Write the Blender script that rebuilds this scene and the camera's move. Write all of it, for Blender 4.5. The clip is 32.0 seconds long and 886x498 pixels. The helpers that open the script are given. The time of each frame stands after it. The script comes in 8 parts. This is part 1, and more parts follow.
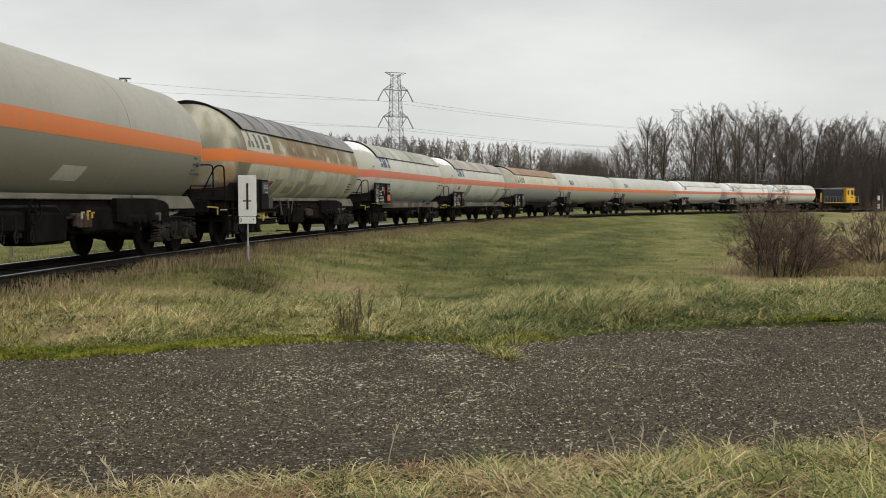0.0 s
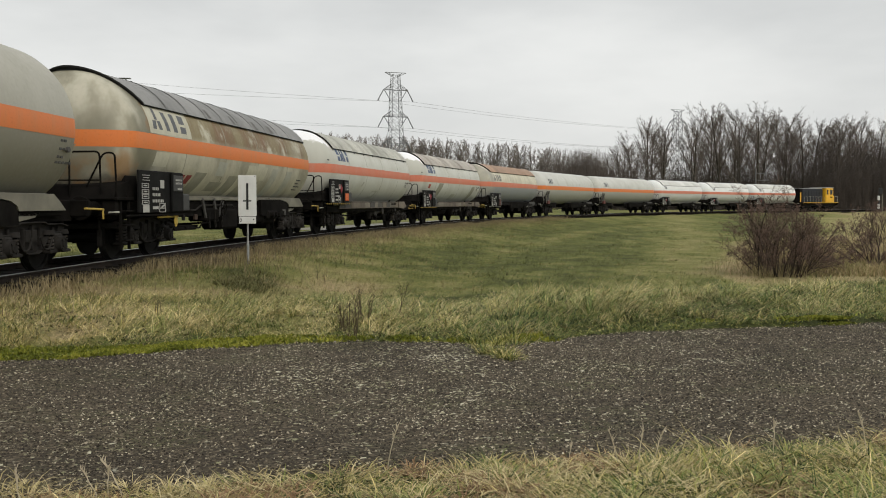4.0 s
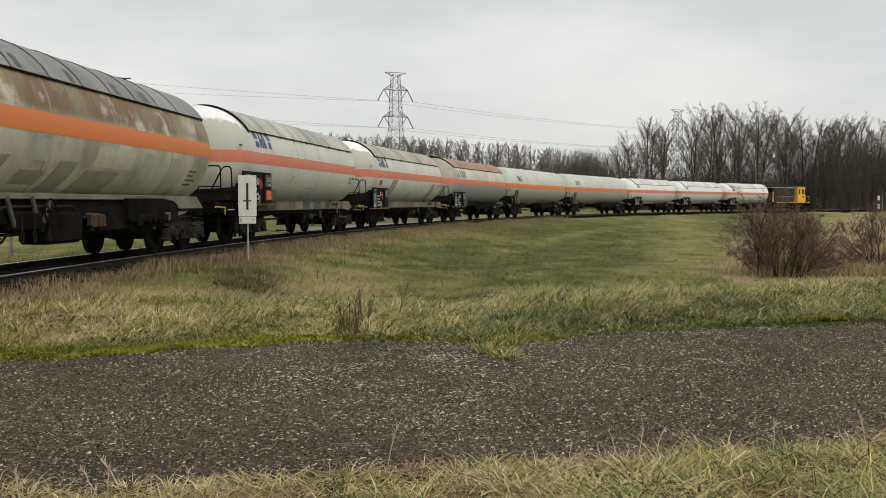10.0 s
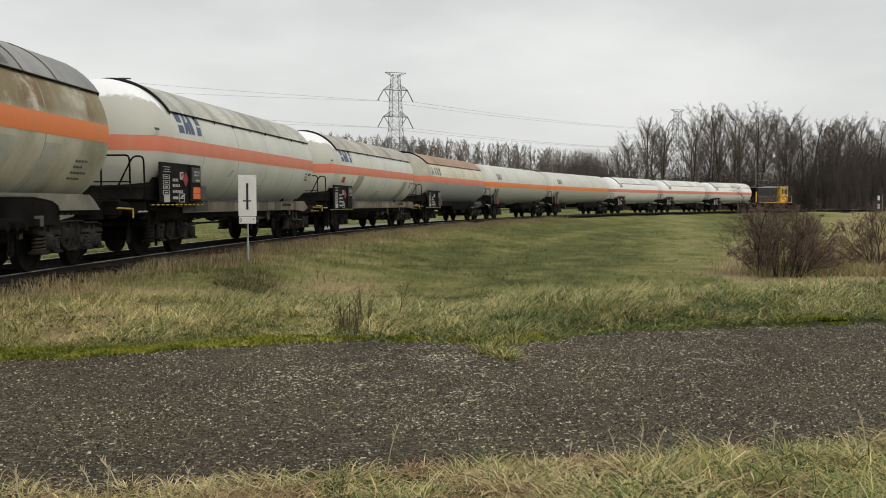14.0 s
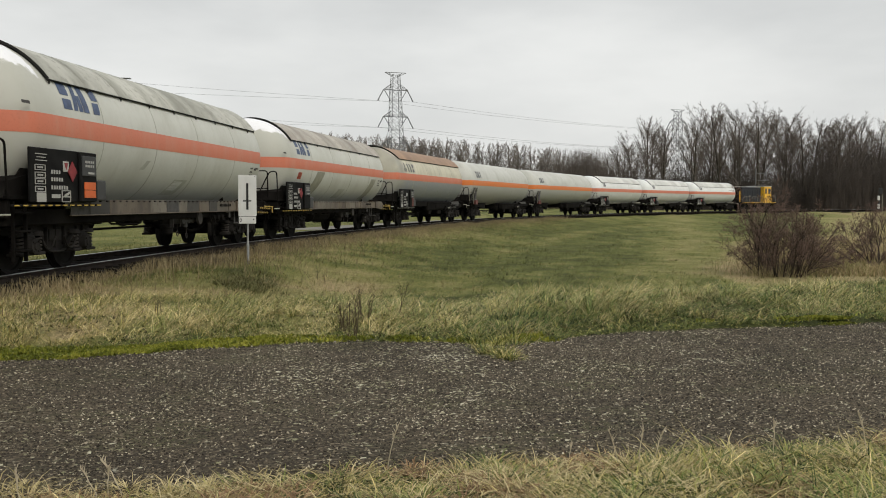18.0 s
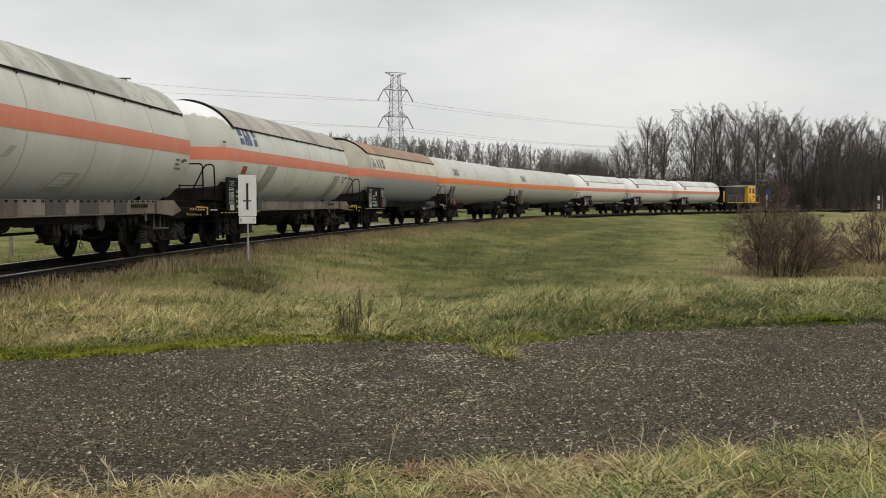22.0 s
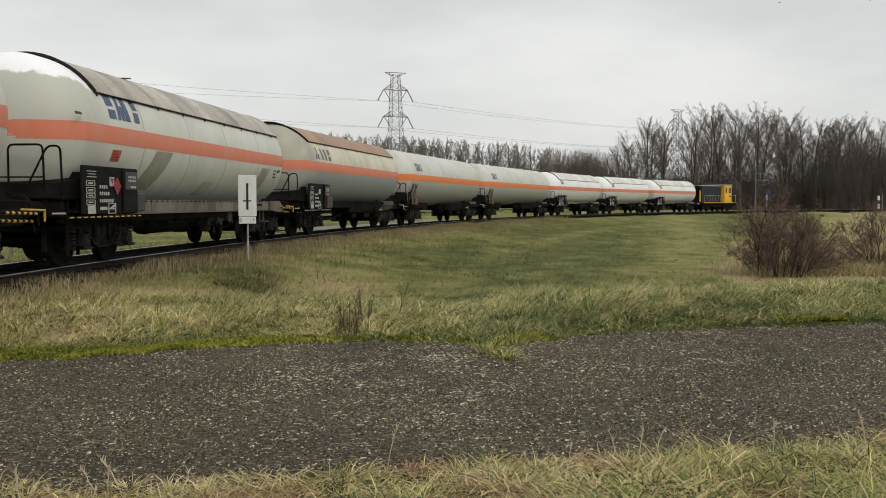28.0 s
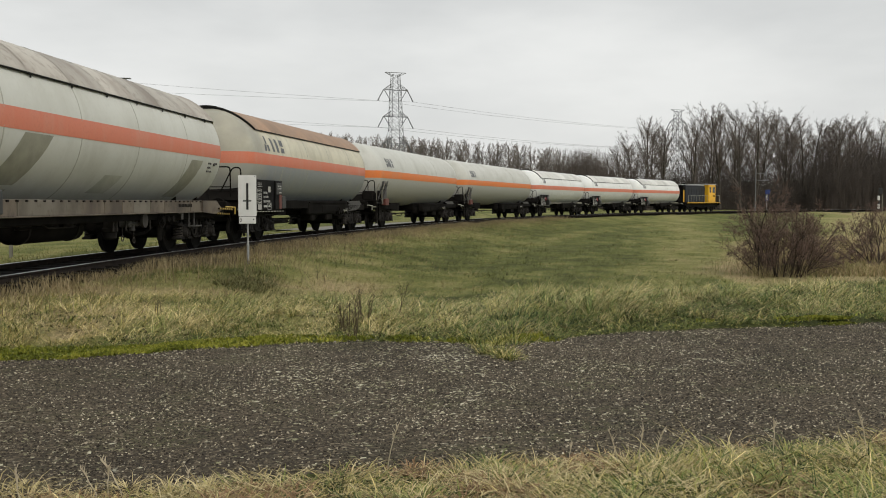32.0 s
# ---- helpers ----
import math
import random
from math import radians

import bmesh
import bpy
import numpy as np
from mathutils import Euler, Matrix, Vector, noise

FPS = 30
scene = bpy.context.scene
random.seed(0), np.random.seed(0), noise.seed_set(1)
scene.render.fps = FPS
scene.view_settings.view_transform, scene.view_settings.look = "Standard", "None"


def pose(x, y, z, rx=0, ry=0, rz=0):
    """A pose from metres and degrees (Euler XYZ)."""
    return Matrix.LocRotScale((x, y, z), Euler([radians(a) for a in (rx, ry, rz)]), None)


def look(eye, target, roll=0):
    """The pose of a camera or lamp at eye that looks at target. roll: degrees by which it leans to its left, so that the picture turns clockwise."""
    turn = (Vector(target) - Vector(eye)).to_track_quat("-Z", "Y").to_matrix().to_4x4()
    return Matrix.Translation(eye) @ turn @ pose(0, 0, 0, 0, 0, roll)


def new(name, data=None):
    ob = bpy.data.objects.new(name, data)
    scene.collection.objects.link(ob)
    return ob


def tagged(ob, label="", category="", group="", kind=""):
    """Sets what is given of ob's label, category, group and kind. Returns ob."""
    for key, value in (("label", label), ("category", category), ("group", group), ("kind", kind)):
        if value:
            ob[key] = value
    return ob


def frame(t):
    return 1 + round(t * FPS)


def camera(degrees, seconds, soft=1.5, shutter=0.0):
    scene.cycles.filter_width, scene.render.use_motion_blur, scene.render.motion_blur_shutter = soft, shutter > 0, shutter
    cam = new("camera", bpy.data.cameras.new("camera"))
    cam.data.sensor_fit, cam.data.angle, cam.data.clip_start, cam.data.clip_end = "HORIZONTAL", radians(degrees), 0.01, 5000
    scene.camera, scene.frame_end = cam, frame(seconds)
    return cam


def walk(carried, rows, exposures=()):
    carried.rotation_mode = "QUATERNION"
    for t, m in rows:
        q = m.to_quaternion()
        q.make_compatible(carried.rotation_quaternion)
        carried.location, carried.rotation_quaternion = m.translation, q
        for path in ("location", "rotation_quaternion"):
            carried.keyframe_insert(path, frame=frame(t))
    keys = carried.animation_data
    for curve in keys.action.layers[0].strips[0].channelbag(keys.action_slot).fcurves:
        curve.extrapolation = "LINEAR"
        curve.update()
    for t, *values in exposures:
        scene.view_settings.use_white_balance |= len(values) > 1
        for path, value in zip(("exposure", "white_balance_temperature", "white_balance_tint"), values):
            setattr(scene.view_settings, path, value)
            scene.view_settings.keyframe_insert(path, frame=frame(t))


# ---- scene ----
HFOV = 2 * math.degrees(math.atan(784 / 1680))
EYE_Z = 1.164
cam = camera(HFOV, 32.0, soft=1.0)
STILL = pose(0, 0, EYE_Z, 90 - 2.795, 0, 0)
walk(cam, [(0.0, STILL), (32.0, STILL)])

# ---- light: overcast winter sky with a weak wide sun ----
world = bpy.data.worlds.new("overcast_sky")
scene.world = world
world.use_nodes = True
SUN_EL, SUN_ROT = 48.0, 150.0


def build_sky():
    nt = world.node_tree
    nt.nodes.clear()
    out = nt.nodes.new("ShaderNodeOutputWorld")
    bg = nt.nodes.new("ShaderNodeBackground")
    sky = nt.nodes.new("ShaderNodeTexSky")
    sky.sky_type = "NISHITA"
    sky.sun_disc = False
    sky.sun_elevation = radians(SUN_EL)
    sky.sun_rotation = radians(SUN_ROT)
    sky.air_density, sky.dust_density = 1.0, 3.0
    dim = nt.nodes.new("ShaderNodeVectorMath")
    dim.operation = "SCALE"
    dim.inputs["Scale"].default_value = 0.1
    tc = nt.nodes.new("ShaderNodeTexCoord")
    mp = nt.nodes.new("ShaderNodeMapping")
    mp.inputs["Scale"].default_value = (1.0, 1.0, 3.2)
    mp.inputs["Location"].default_value = (0.35, 0.1, 0.2)
    n1 = nt.nodes.new("ShaderNodeTexNoise")
    n1.inputs["Scale"].default_value = 3.0
    n1.inputs["Detail"].default_value = 5
    n1.inputs["Roughness"].default_value = 0.5
    ramp = nt.nodes.new("ShaderNodeValToRGB")
    e = ramp.color_ramp.elements
    e[0].position, e[0].color = 0.34, (0.68, 0.69, 0.68, 1)
    e[1].position, e[1].color = 0.66, (0.86, 0.865, 0.845, 1)
    mix = nt.nodes.new("ShaderNodeMix")
    mix.data_type = "RGBA"
    mix.inputs["Factor"].default_value = 0.94
    L = nt.links.new
    L(sky.outputs[0], dim.inputs[0])
    L(tc.outputs["Generated"], mp.inputs[0])
    L(mp.outputs[0], n1.inputs["Vector"])
    L(n1.outputs["Fac"], ramp.inputs[0])
    L(dim.outputs[0], mix.inputs[6])
    L(ramp.outputs[0], mix.inputs[7])
    L(mix.outputs[2], bg.inputs["Color"])
    bg.inputs["Strength"].default_value = 1.0
    L(bg.outputs[0], out.inputs["Surface"])


build_sky()
sun = new("sun", bpy.data.lights.new("sun", "SUN"))
sun.data.energy = 1.5
sun.data.angle = radians(25)
sun.data.color = (1.0, 0.93, 0.82)
sun.matrix_world = look((40, -60, 70), (0, 0, 0))
scene.view_settings.exposure = 0.0

# ---- the line of the track: heading from +y towards +x, by distance along it ----
KNOTS = np.array([-6.0, -2.0, 11.43, 52.86, 94.29, 135.71, 177.14, 218.57, 260.0, 300.0])
BENDS = np.array([0.0, 0.00616, 0.005723, 0.004413, 0.005307, 0.004775, 0.007144, 0.009513, 0.011, 0.0])
STEP = 0.5
S_GRID = np.arange(-150.0, 520.0, STEP)


def lay_line():
    k = np.interp(S_GRID, KNOTS, BENDS, left=0.0, right=0.0)
    i0 = int(np.searchsorted(S_GRID, 0.0))
    th = np.cumsum(k) * STEP
    th = th - th[i0] + 0.0048
    x, y = np.cumsum(np.sin(th)) * STEP, np.cumsum(np.cos(th)) * STEP
    return th, x - x[i0] - 8.046, y - y[i0] + 6.530


TH, LX, LY = lay_line()


def on_line(s, lat=0.0):
    """The place at distance s along the track, lat metres to its right, and the heading."""
    t = np.interp(s, S_GRID, TH)
    return np.interp(s, S_GRID, LX) + lat * np.cos(t), np.interp(s, S_GRID, LY) - lat * np.sin(t), t


def travel(t):
    """How far the train has come after t seconds."""
    u = t / 32.0
    return 32.0 * (1.68703 * u - 0.475012 * u * u + 0.213628 * u ** 3)


def beside(x, y):
    """Signed distance from the track (positive on the near side) and the distance along it."""
    x, y = np.atleast_1d(x).astype(float), np.atleast_1d(y).astype(float)
    lat, along = np.empty(len(x)), np.empty(len(x))
    gx, gy, gt, gs = LX[::4], LY[::4], TH[::4], S_GRID[::4]
    for a in range(0, len(x), 20000):
        b = slice(a, a + 20000)
        j = np.argmin((x[b, None] - gx) ** 2 + (y[b, None] - gy) ** 2, axis=1)
        dx, dy = x[b] - gx[j], y[b] - gy[j]
        lat[b] = dx * np.cos(gt[j]) - dy * np.sin(gt[j])
        along[b] = gs[j] + dx * np.sin(gt[j]) + dy * np.cos(gt[j])
    return lat, along


def smooth(a, b, v):
    w = np.clip((v - a) / (b - a), 0, 1)
    return w * w * (3 - 2 * w)


# ---- the lane in the foreground: u along it, q across it ----
LANE = math.atan(0.265)
LANE_Z = -0.40
CA, SA = math.cos(LANE), math.sin(LANE)


def lane_uq(x, y):
    return x * CA + y * SA, -x * SA + y * CA


def lane_xy(u, q):
    return u * CA - q * SA, u * SA + q * CA


def far_edge(u):
    u = np.asarray(u, float)
    return (10.61 + 0.22 * np.exp(-((u - 1.45) / 0.85) ** 2) - 0.55 * np.exp(-((u - 3.5) / 1.1) ** 2) - 0.42 * smooth(0.0, -1.4, u)
            + 0.03 * np.sin(u * 3.1) + 0.035 * np.sin(u * 7.3 + 1) + 0.02 * np.sin(u * 17.0))


def near_edge(u):
    u = np.asarray(u, float)
    return 5.30 + 0.10 * np.sin(u * 1.3 + 0.5) + 0.05 * np.sin(u * 4.1)


TABLE = np.random.RandomState(77).uniform(0, 1, (64, 64))


def drift(x, y, size, seed=0):
    """Soft random patches between 0 and 1, size metres across."""
    u, v = np.asarray(x) / size + seed * 7.31, np.asarray(y) / size + seed * 3.77
    i, j = np.floor(u).astype(int), np.floor(v).astype(int)
    f, g = u - i, v - j
    f, g = f * f * (3 - 2 * f), g * g * (3 - 2 * g)
    t = lambda a, b: TABLE[(i + a) % 64, (j + b) % 64]
    return (t(0, 0) * (1 - f) + t(1, 0) * f) * (1 - g) + (t(0, 1) * (1 - f) + t(1, 1) * f) * g


def bump_at(x, y, cx, cy, rx, ry):
    return np.exp(-((x - cx) / rx) ** 2 - ((y - cy) / ry) ** 2)


def dryness(x, y):
    """How dry the grass is: 0 dark green, 0.5 light olive green, 1 tan straw."""
    x, y = np.atleast_1d(x).astype(float), np.atleast_1d(y).astype(float)
    lat, along = beside(x, y)
    u, q = lane_uq(x, y)
    far = smooth(18, 25, y)
    yl = np.where(y < 20, y, 20 + (y - 20) * 0.42)
    d = 0.40 - 0.05 * smooth(22, 30, y) - 0.10 * smooth(42, 60, y) + (0.24 - 0.12 * far) * (drift(x, yl, 4.5, 1) - 0.5) + (0.50 - 0.34 * far) * (drift(x, yl, 1.6, 2) - 0.5) + (0.42 + 0.05 * far) * (drift(x, yl, 0.6, 3) - 0.5)
    d += 0.30 * smooth(7.0, 2.5, lat) * smooth(0.0, 1.5, lat) * (0.55 + 0.9 * drift(x, y, 2.4, 8))
    d += 0.22 * smooth(-1.5, -3.5, lat)
    # the verge: straw by the railway end, greener further along
    e = q - far_edge(u)
    verge = smooth(6.0, 3.5, e)
    d += verge * (0.04 * smooth(1.0, -2.0, u) - 0.08 * smooth(1.0, 3.0, u) - 0.20 * smooth(1.2, 0.3, e))
    # dark hollow in the bank with a tan rim, mown meadow and its lighter strips
    d -= 0.62 * bump_at(x, y, -4.15, 20.2, 1.05, 1.5)
    d += 0.26 * bump_at(x, y, -2.1, 20.0, 1.1, 2.2)
    d -= 0.10 * bump_at(x, y, 2.2, 33.0, 4.5, 8.0) + 0.10 * far
    strip = np.exp(-((x - (6.9 + (y - 26.0) * 0.245)) / (1.5 + 0.022 * y)) ** 2) * smooth(20, 27, y)
    d = d + (0.70 - d) * (0.30 + 0.75 * drift(x, y, 1.3, 10)) * strip
    d = d + (0.70 - d) * (0.25 + 0.75 * drift(x, y, 1.1, 9)) * np.exp(-((lat - 7.4 - 0.04 * (along - 30)) / 0.9) ** 2) * smooth(24, 32, along)
    d = np.maximum(d, 0.22 * far)
    # dead grass round the shrubs
    brown = smooth(6.9 + 0.31 * (y - 24), 7.9 + 0.34 * (y - 24), x + 0.8 * drift(x, y, 1.5, 5)) * smooth(19.5, 22.5, y) * smooth(58, 44, y)
    d = d + (0.98 - d) * 0.95 * brown * (0.7 + 0.4 * drift(x, y, 2.0, 6))
    brown = smooth(0.375, 0.41, x / np.maximum(y, 1.0) + 0.04 * (drift(x, y, 6.0, 7) - 0.5)) * smooth(40, 52, y)
    d = d + (0.88 - d) * 0.8 * brown
    return np.clip(d, 0.02, 1.0)


def ground_z(x, y):
    x, y = np.atleast_1d(x).astype(float), np.atleast_1d(y).astype(float)
    lat, along = beside(x, y)
    d = np.abs(lat)
    field = np.where(lat > 0, -0.70, -0.52)
    dip = 0.20 * np.exp(-((along - 14.5) / 3.2) ** 2 - ((lat - 5.0) / 1.2) ** 2)
    z = -0.27 + (field + 0.27) * smooth(2.2, 7.5, d) - dip
    rough = smooth(2.0, 4.5, d)
    z += rough * (0.10 * (drift(x, y, 5.0, 11) - 0.5) + 0.13 * (drift(x, y, 1.9, 12) - 0.5) * smooth(11, 6, d) + 0.05 * (drift(x, y, 0.7, 13) - 0.5) * smooth(14, 8, d))
    u, q = lane_uq(x, y)
    fe, ne = far_edge(u), near_edge(u)
    lump = 0.10 * (drift(x, y, 0.8, 14) - 0.45) * smooth(0.25, 0.9, q - fe)
    verge = -0.41 + 0.13 * smooth(0.1, 1.5, q - fe) + 0.05 * smooth(3.0, 8.0, u) + lump
    w = smooth(2.0, 6.5, q - fe)
    z = np.where(q > fe, verge * (1 - w) + z * w, z)
    inside = np.minimum(fe - q, q - ne)
    under = -0.418 - 0.06 * smooth(0.04, 0.35, inside)
    near = -0.42 + 0.05 * smooth(0.0, 0.8, ne - q)
    out = np.where(q < ne, near, np.where(inside > 0, under, z))
    free = smooth(1.9, 3.2, d)
    return np.where(q < fe + 6.5, out * free + (1 - free) * np.minimum(-0.27, z), z)


# ---- mesh helpers ----
class Geo:
    """Collects points and faces of one part."""

    def __init__(self):
        self.v, self.f = [], []

    def add(self, verts, faces):
        n = len(self.v)
        self.v.extend([tuple(p) for p in verts])
        self.f.extend([tuple(i + n for i in q) for q in faces])
        return self

    def box(self, c, s, b=0.0, rz=0.0, m=None):
        """A box round c of size s with chamfered edges."""
        hx, hy, hz = s[0] / 2, s[1] / 2, s[2] / 2
        if b <= 0:
            vs = [(i * hx, j * hy, k * hz) for i in (-1, 1) for j in (-1, 1) for k in (-1, 1)]
            fs = [(0, 1, 3, 2), (4, 6, 7, 5), (0, 4, 5, 1), (2, 3, 7, 6), (0, 2, 6, 4), (1, 5, 7, 3)]
        else:
            b = min(b, hx * 0.9, hy * 0.9, hz * 0.9)
            vs, idx = [], {}
            for i in (-1, 1):
                for j in (-1, 1):
                    for k in (-1, 1):
                        for a in range(3):
                            e = [hx - b, hy - b, hz - b]
                            e[a] += b
                            idx[i, j, k, a] = len(vs)
                            vs.append((i * e[0], j * e[1], k * e[2]))
            fs = []
            ring = ((-1, -1), (1, -1), (1, 1), (-1, 1))
            for a in range(3):
                for sgn in (-1, 1):
                    q = []
                    for r in ring:
                        key = [0, 0, 0]
                        key[a] = sgn
                        key[(a + 1) % 3], key[(a + 2) % 3] = r
                        q.append(idx[(*key, a)])
                    fs.append(tuple(q if sgn > 0 else q[::-1]))
            for a in range(3):
                o1, o2 = (a + 1) % 3, (a + 2) % 3
                for p in (-1, 1):
                    for r in (-1, 1):
                        k0, k1 = [0, 0, 0], [0, 0, 0]
                        k0[a], k1[a] = -1, 1
                        for k_ in (k0, k1):
                            k_[o1], k_[o2] = p, r
                        q = [idx[(*k0, o1)], idx[(*k1, o1)], idx[(*k1, o2)], idx[(*k0, o2)]]
                        fs.append(tuple(q[::-1] if p * r > 0 else q))
            for i in (-1, 1):
                for j in (-1, 1):
                    for k in (-1, 1):
                        q = [idx[i, j, k, 0], idx[i, j, k, 1], idx[i, j, k, 2]]
                        fs.append(tuple(q if i * j * k > 0 else q[::-1]))
        t = m or pose(0, 0, 0, 0, 0, rz)
        return self.add([t @ Vector(p) + Vector(c) for p in vs], fs)

    def cyl(self, p0, p1, r0, r1=None, n=12, caps=True):
        p0, p1 = Vector(p0), Vector(p1)
        r1 = r0 if r1 is None else r1
        d = (p1 - p0).normalized()
        a = d.orthogonal().normalized()
        b = d.cross(a)
        vs = []
        for p, r in ((p0, r0), (p1, r1)):
            for i in range(n):
                w = 2 * math.pi * i / n
                vs.append(p + (a * math.cos(w) + b * math.sin(w)) * r)
        fs = [(i, (i + 1) % n, n + (i + 1) % n, n + i) for i in range(n)]
        if caps:
            fs += [tuple(range(n))[::-1], tuple(range(n, 2 * n))]
        return self.add(vs, fs)

    def tube(self, pts, r, n=6):
        pts = [Vector(p) for p in pts]
        vs, a = [], None
        for i, p in enumerate(pts):
            d = (pts[min(i + 1, len(pts) - 1)] - pts[max(i - 1, 0)]).normalized()
            a = d.orthogonal().normalized() if a is None else (a - d * a.dot(d)).normalized()
            b = d.cross(a)
            for k in range(n):
                w = 2 * math.pi * k / n
                vs.append(p + (a * math.cos(w) + b * math.sin(w)) * r)
        fs = []
        for i in range(len(pts) - 1):
            for k in range(n):
                fs.append((i * n + k, i * n + (k + 1) % n, (i + 1) * n + (k + 1) % n, (i + 1) * n + k))
        fs += [tuple(range(n))[::-1], tuple(range(len(vs) - n, len(vs)))]
        return self.add(vs, fs)

    def lathe(self, prof, n=48, axis="x", c=(0, 0, 0)):
        """Turns (place on the axis, radius) round the axis."""
        vs, fs = [], []
        for h, r in prof:
            for i in range(n):
                w = 2 * math.pi * i / n
                y, z = r * math.cos(w), r * math.sin(w)
                p = (h, y, z) if axis == "x" else (z, h, y) if axis == "y" else (y, z, h)
                vs.append((p[0] + c[0], p[1] + c[1], p[2] + c[2]))
        for j in range(len(prof) - 1):
            for i in range(n):
                fs.append((j * n + i, j * n + (i + 1) % n, (j + 1) * n + (i + 1) % n, (j + 1) * n + i))
        fs += [tuple(range(n))[::-1], tuple(range((len(prof) - 1) * n, len(prof) * n))]
        return self.add(vs, fs)

    def plate(self, outline, y0, y1):
        """An outline of (x, z) given thickness from y0 to y1."""
        n = len(outline)
        vs = [(x, y0, z) for x, z in outline] + [(x, y1, z) for x, z in outline]
        fs = [tuple(range(n)), tuple(range(n, 2 * n))[::-1]]
        fs += [(i, n + i, n + (i + 1) % n, (i + 1) % n) for i in range(n)]
        return self.add(vs, fs)

    def grid(self, rows, close=False):
        """A sheet through rows of points."""
        n = len(rows[0])
        fs = []
        for j in range(len(rows) - 1):
            for i in range(n if close else n - 1):
                k = (i + 1) % n
                fs.append((j * n + i, j * n + k, (j + 1) * n + k, (j + 1) * n + i))
        return self.add([p for r in rows for p in r], fs)

    def mesh(self, name, material, smooth_deg=35):
        me = bpy.data.meshes.new(name)
        me.from_pydata([tuple(p) for p in self.v], [], self.f)
        bm = bmesh.new()
        bm.from_mesh(me)
        bmesh.ops.recalc_face_normals(bm, faces=bm.faces)
        bm.to_mesh(me)
        bm.free()
        if smooth_deg:
            me.shade_smooth()
            me.set_sharp_from_angle(angle=radians(smooth_deg))
        me.materials.append(material)
        return me


MESHES = {}


def part(name, geo, material, parent, label="", key=None, at=None, smooth_deg=35):
    """One mesh object under a thing or under a part; parts with the same key share their mesh."""
    me = MESHES.get(key) if key else None
    if me is None:
        g = geo() if callable(geo) else geo
        me = g.mesh(name, material, smooth_deg)
        if key:
            MESHES[key] = me
    ob = new(name, me)
    ob.parent = parent
    if at is not None:
        ob.matrix_basis = at
    if label:
        ob["label"] = label
    return ob


def thing(name, label, category, group="", at=None, kind=""):
    ob = new(name)
    if at is not None:
        ob.matrix_basis = at
    return tagged(ob, label, category, group, kind)


def fast_mesh(name, verts, tris, material, smooth_all=False, dry=None):
    """A mesh of many triangles out of two arrays."""
    me = bpy.data.meshes.new(name)
    me.vertices.add(len(verts))
    me.vertices.foreach_set("co", np.asarray(verts, np.float32).ravel())
    n = len(tris)
    me.loops.add(n * 3)
    me.loops.foreach_set("vertex_index", np.asarray(tris, np.int32).ravel())
    me.polygons.add(n)
    me.polygons.foreach_set("loop_start", np.arange(0, n * 3, 3, dtype=np.int32))
    me.polygons.foreach_set("loop_total", np.full(n, 3, np.int32))
    me.update(calc_edges=True)
    if dry is not None:
        me.attributes.new("dry", "FLOAT", "POINT").data.foreach_set("value", np.asarray(dry, np.float32))
    me.validate()
    if smooth_all:
        me.shade_smooth()
    me.materials.append(material)
    return me


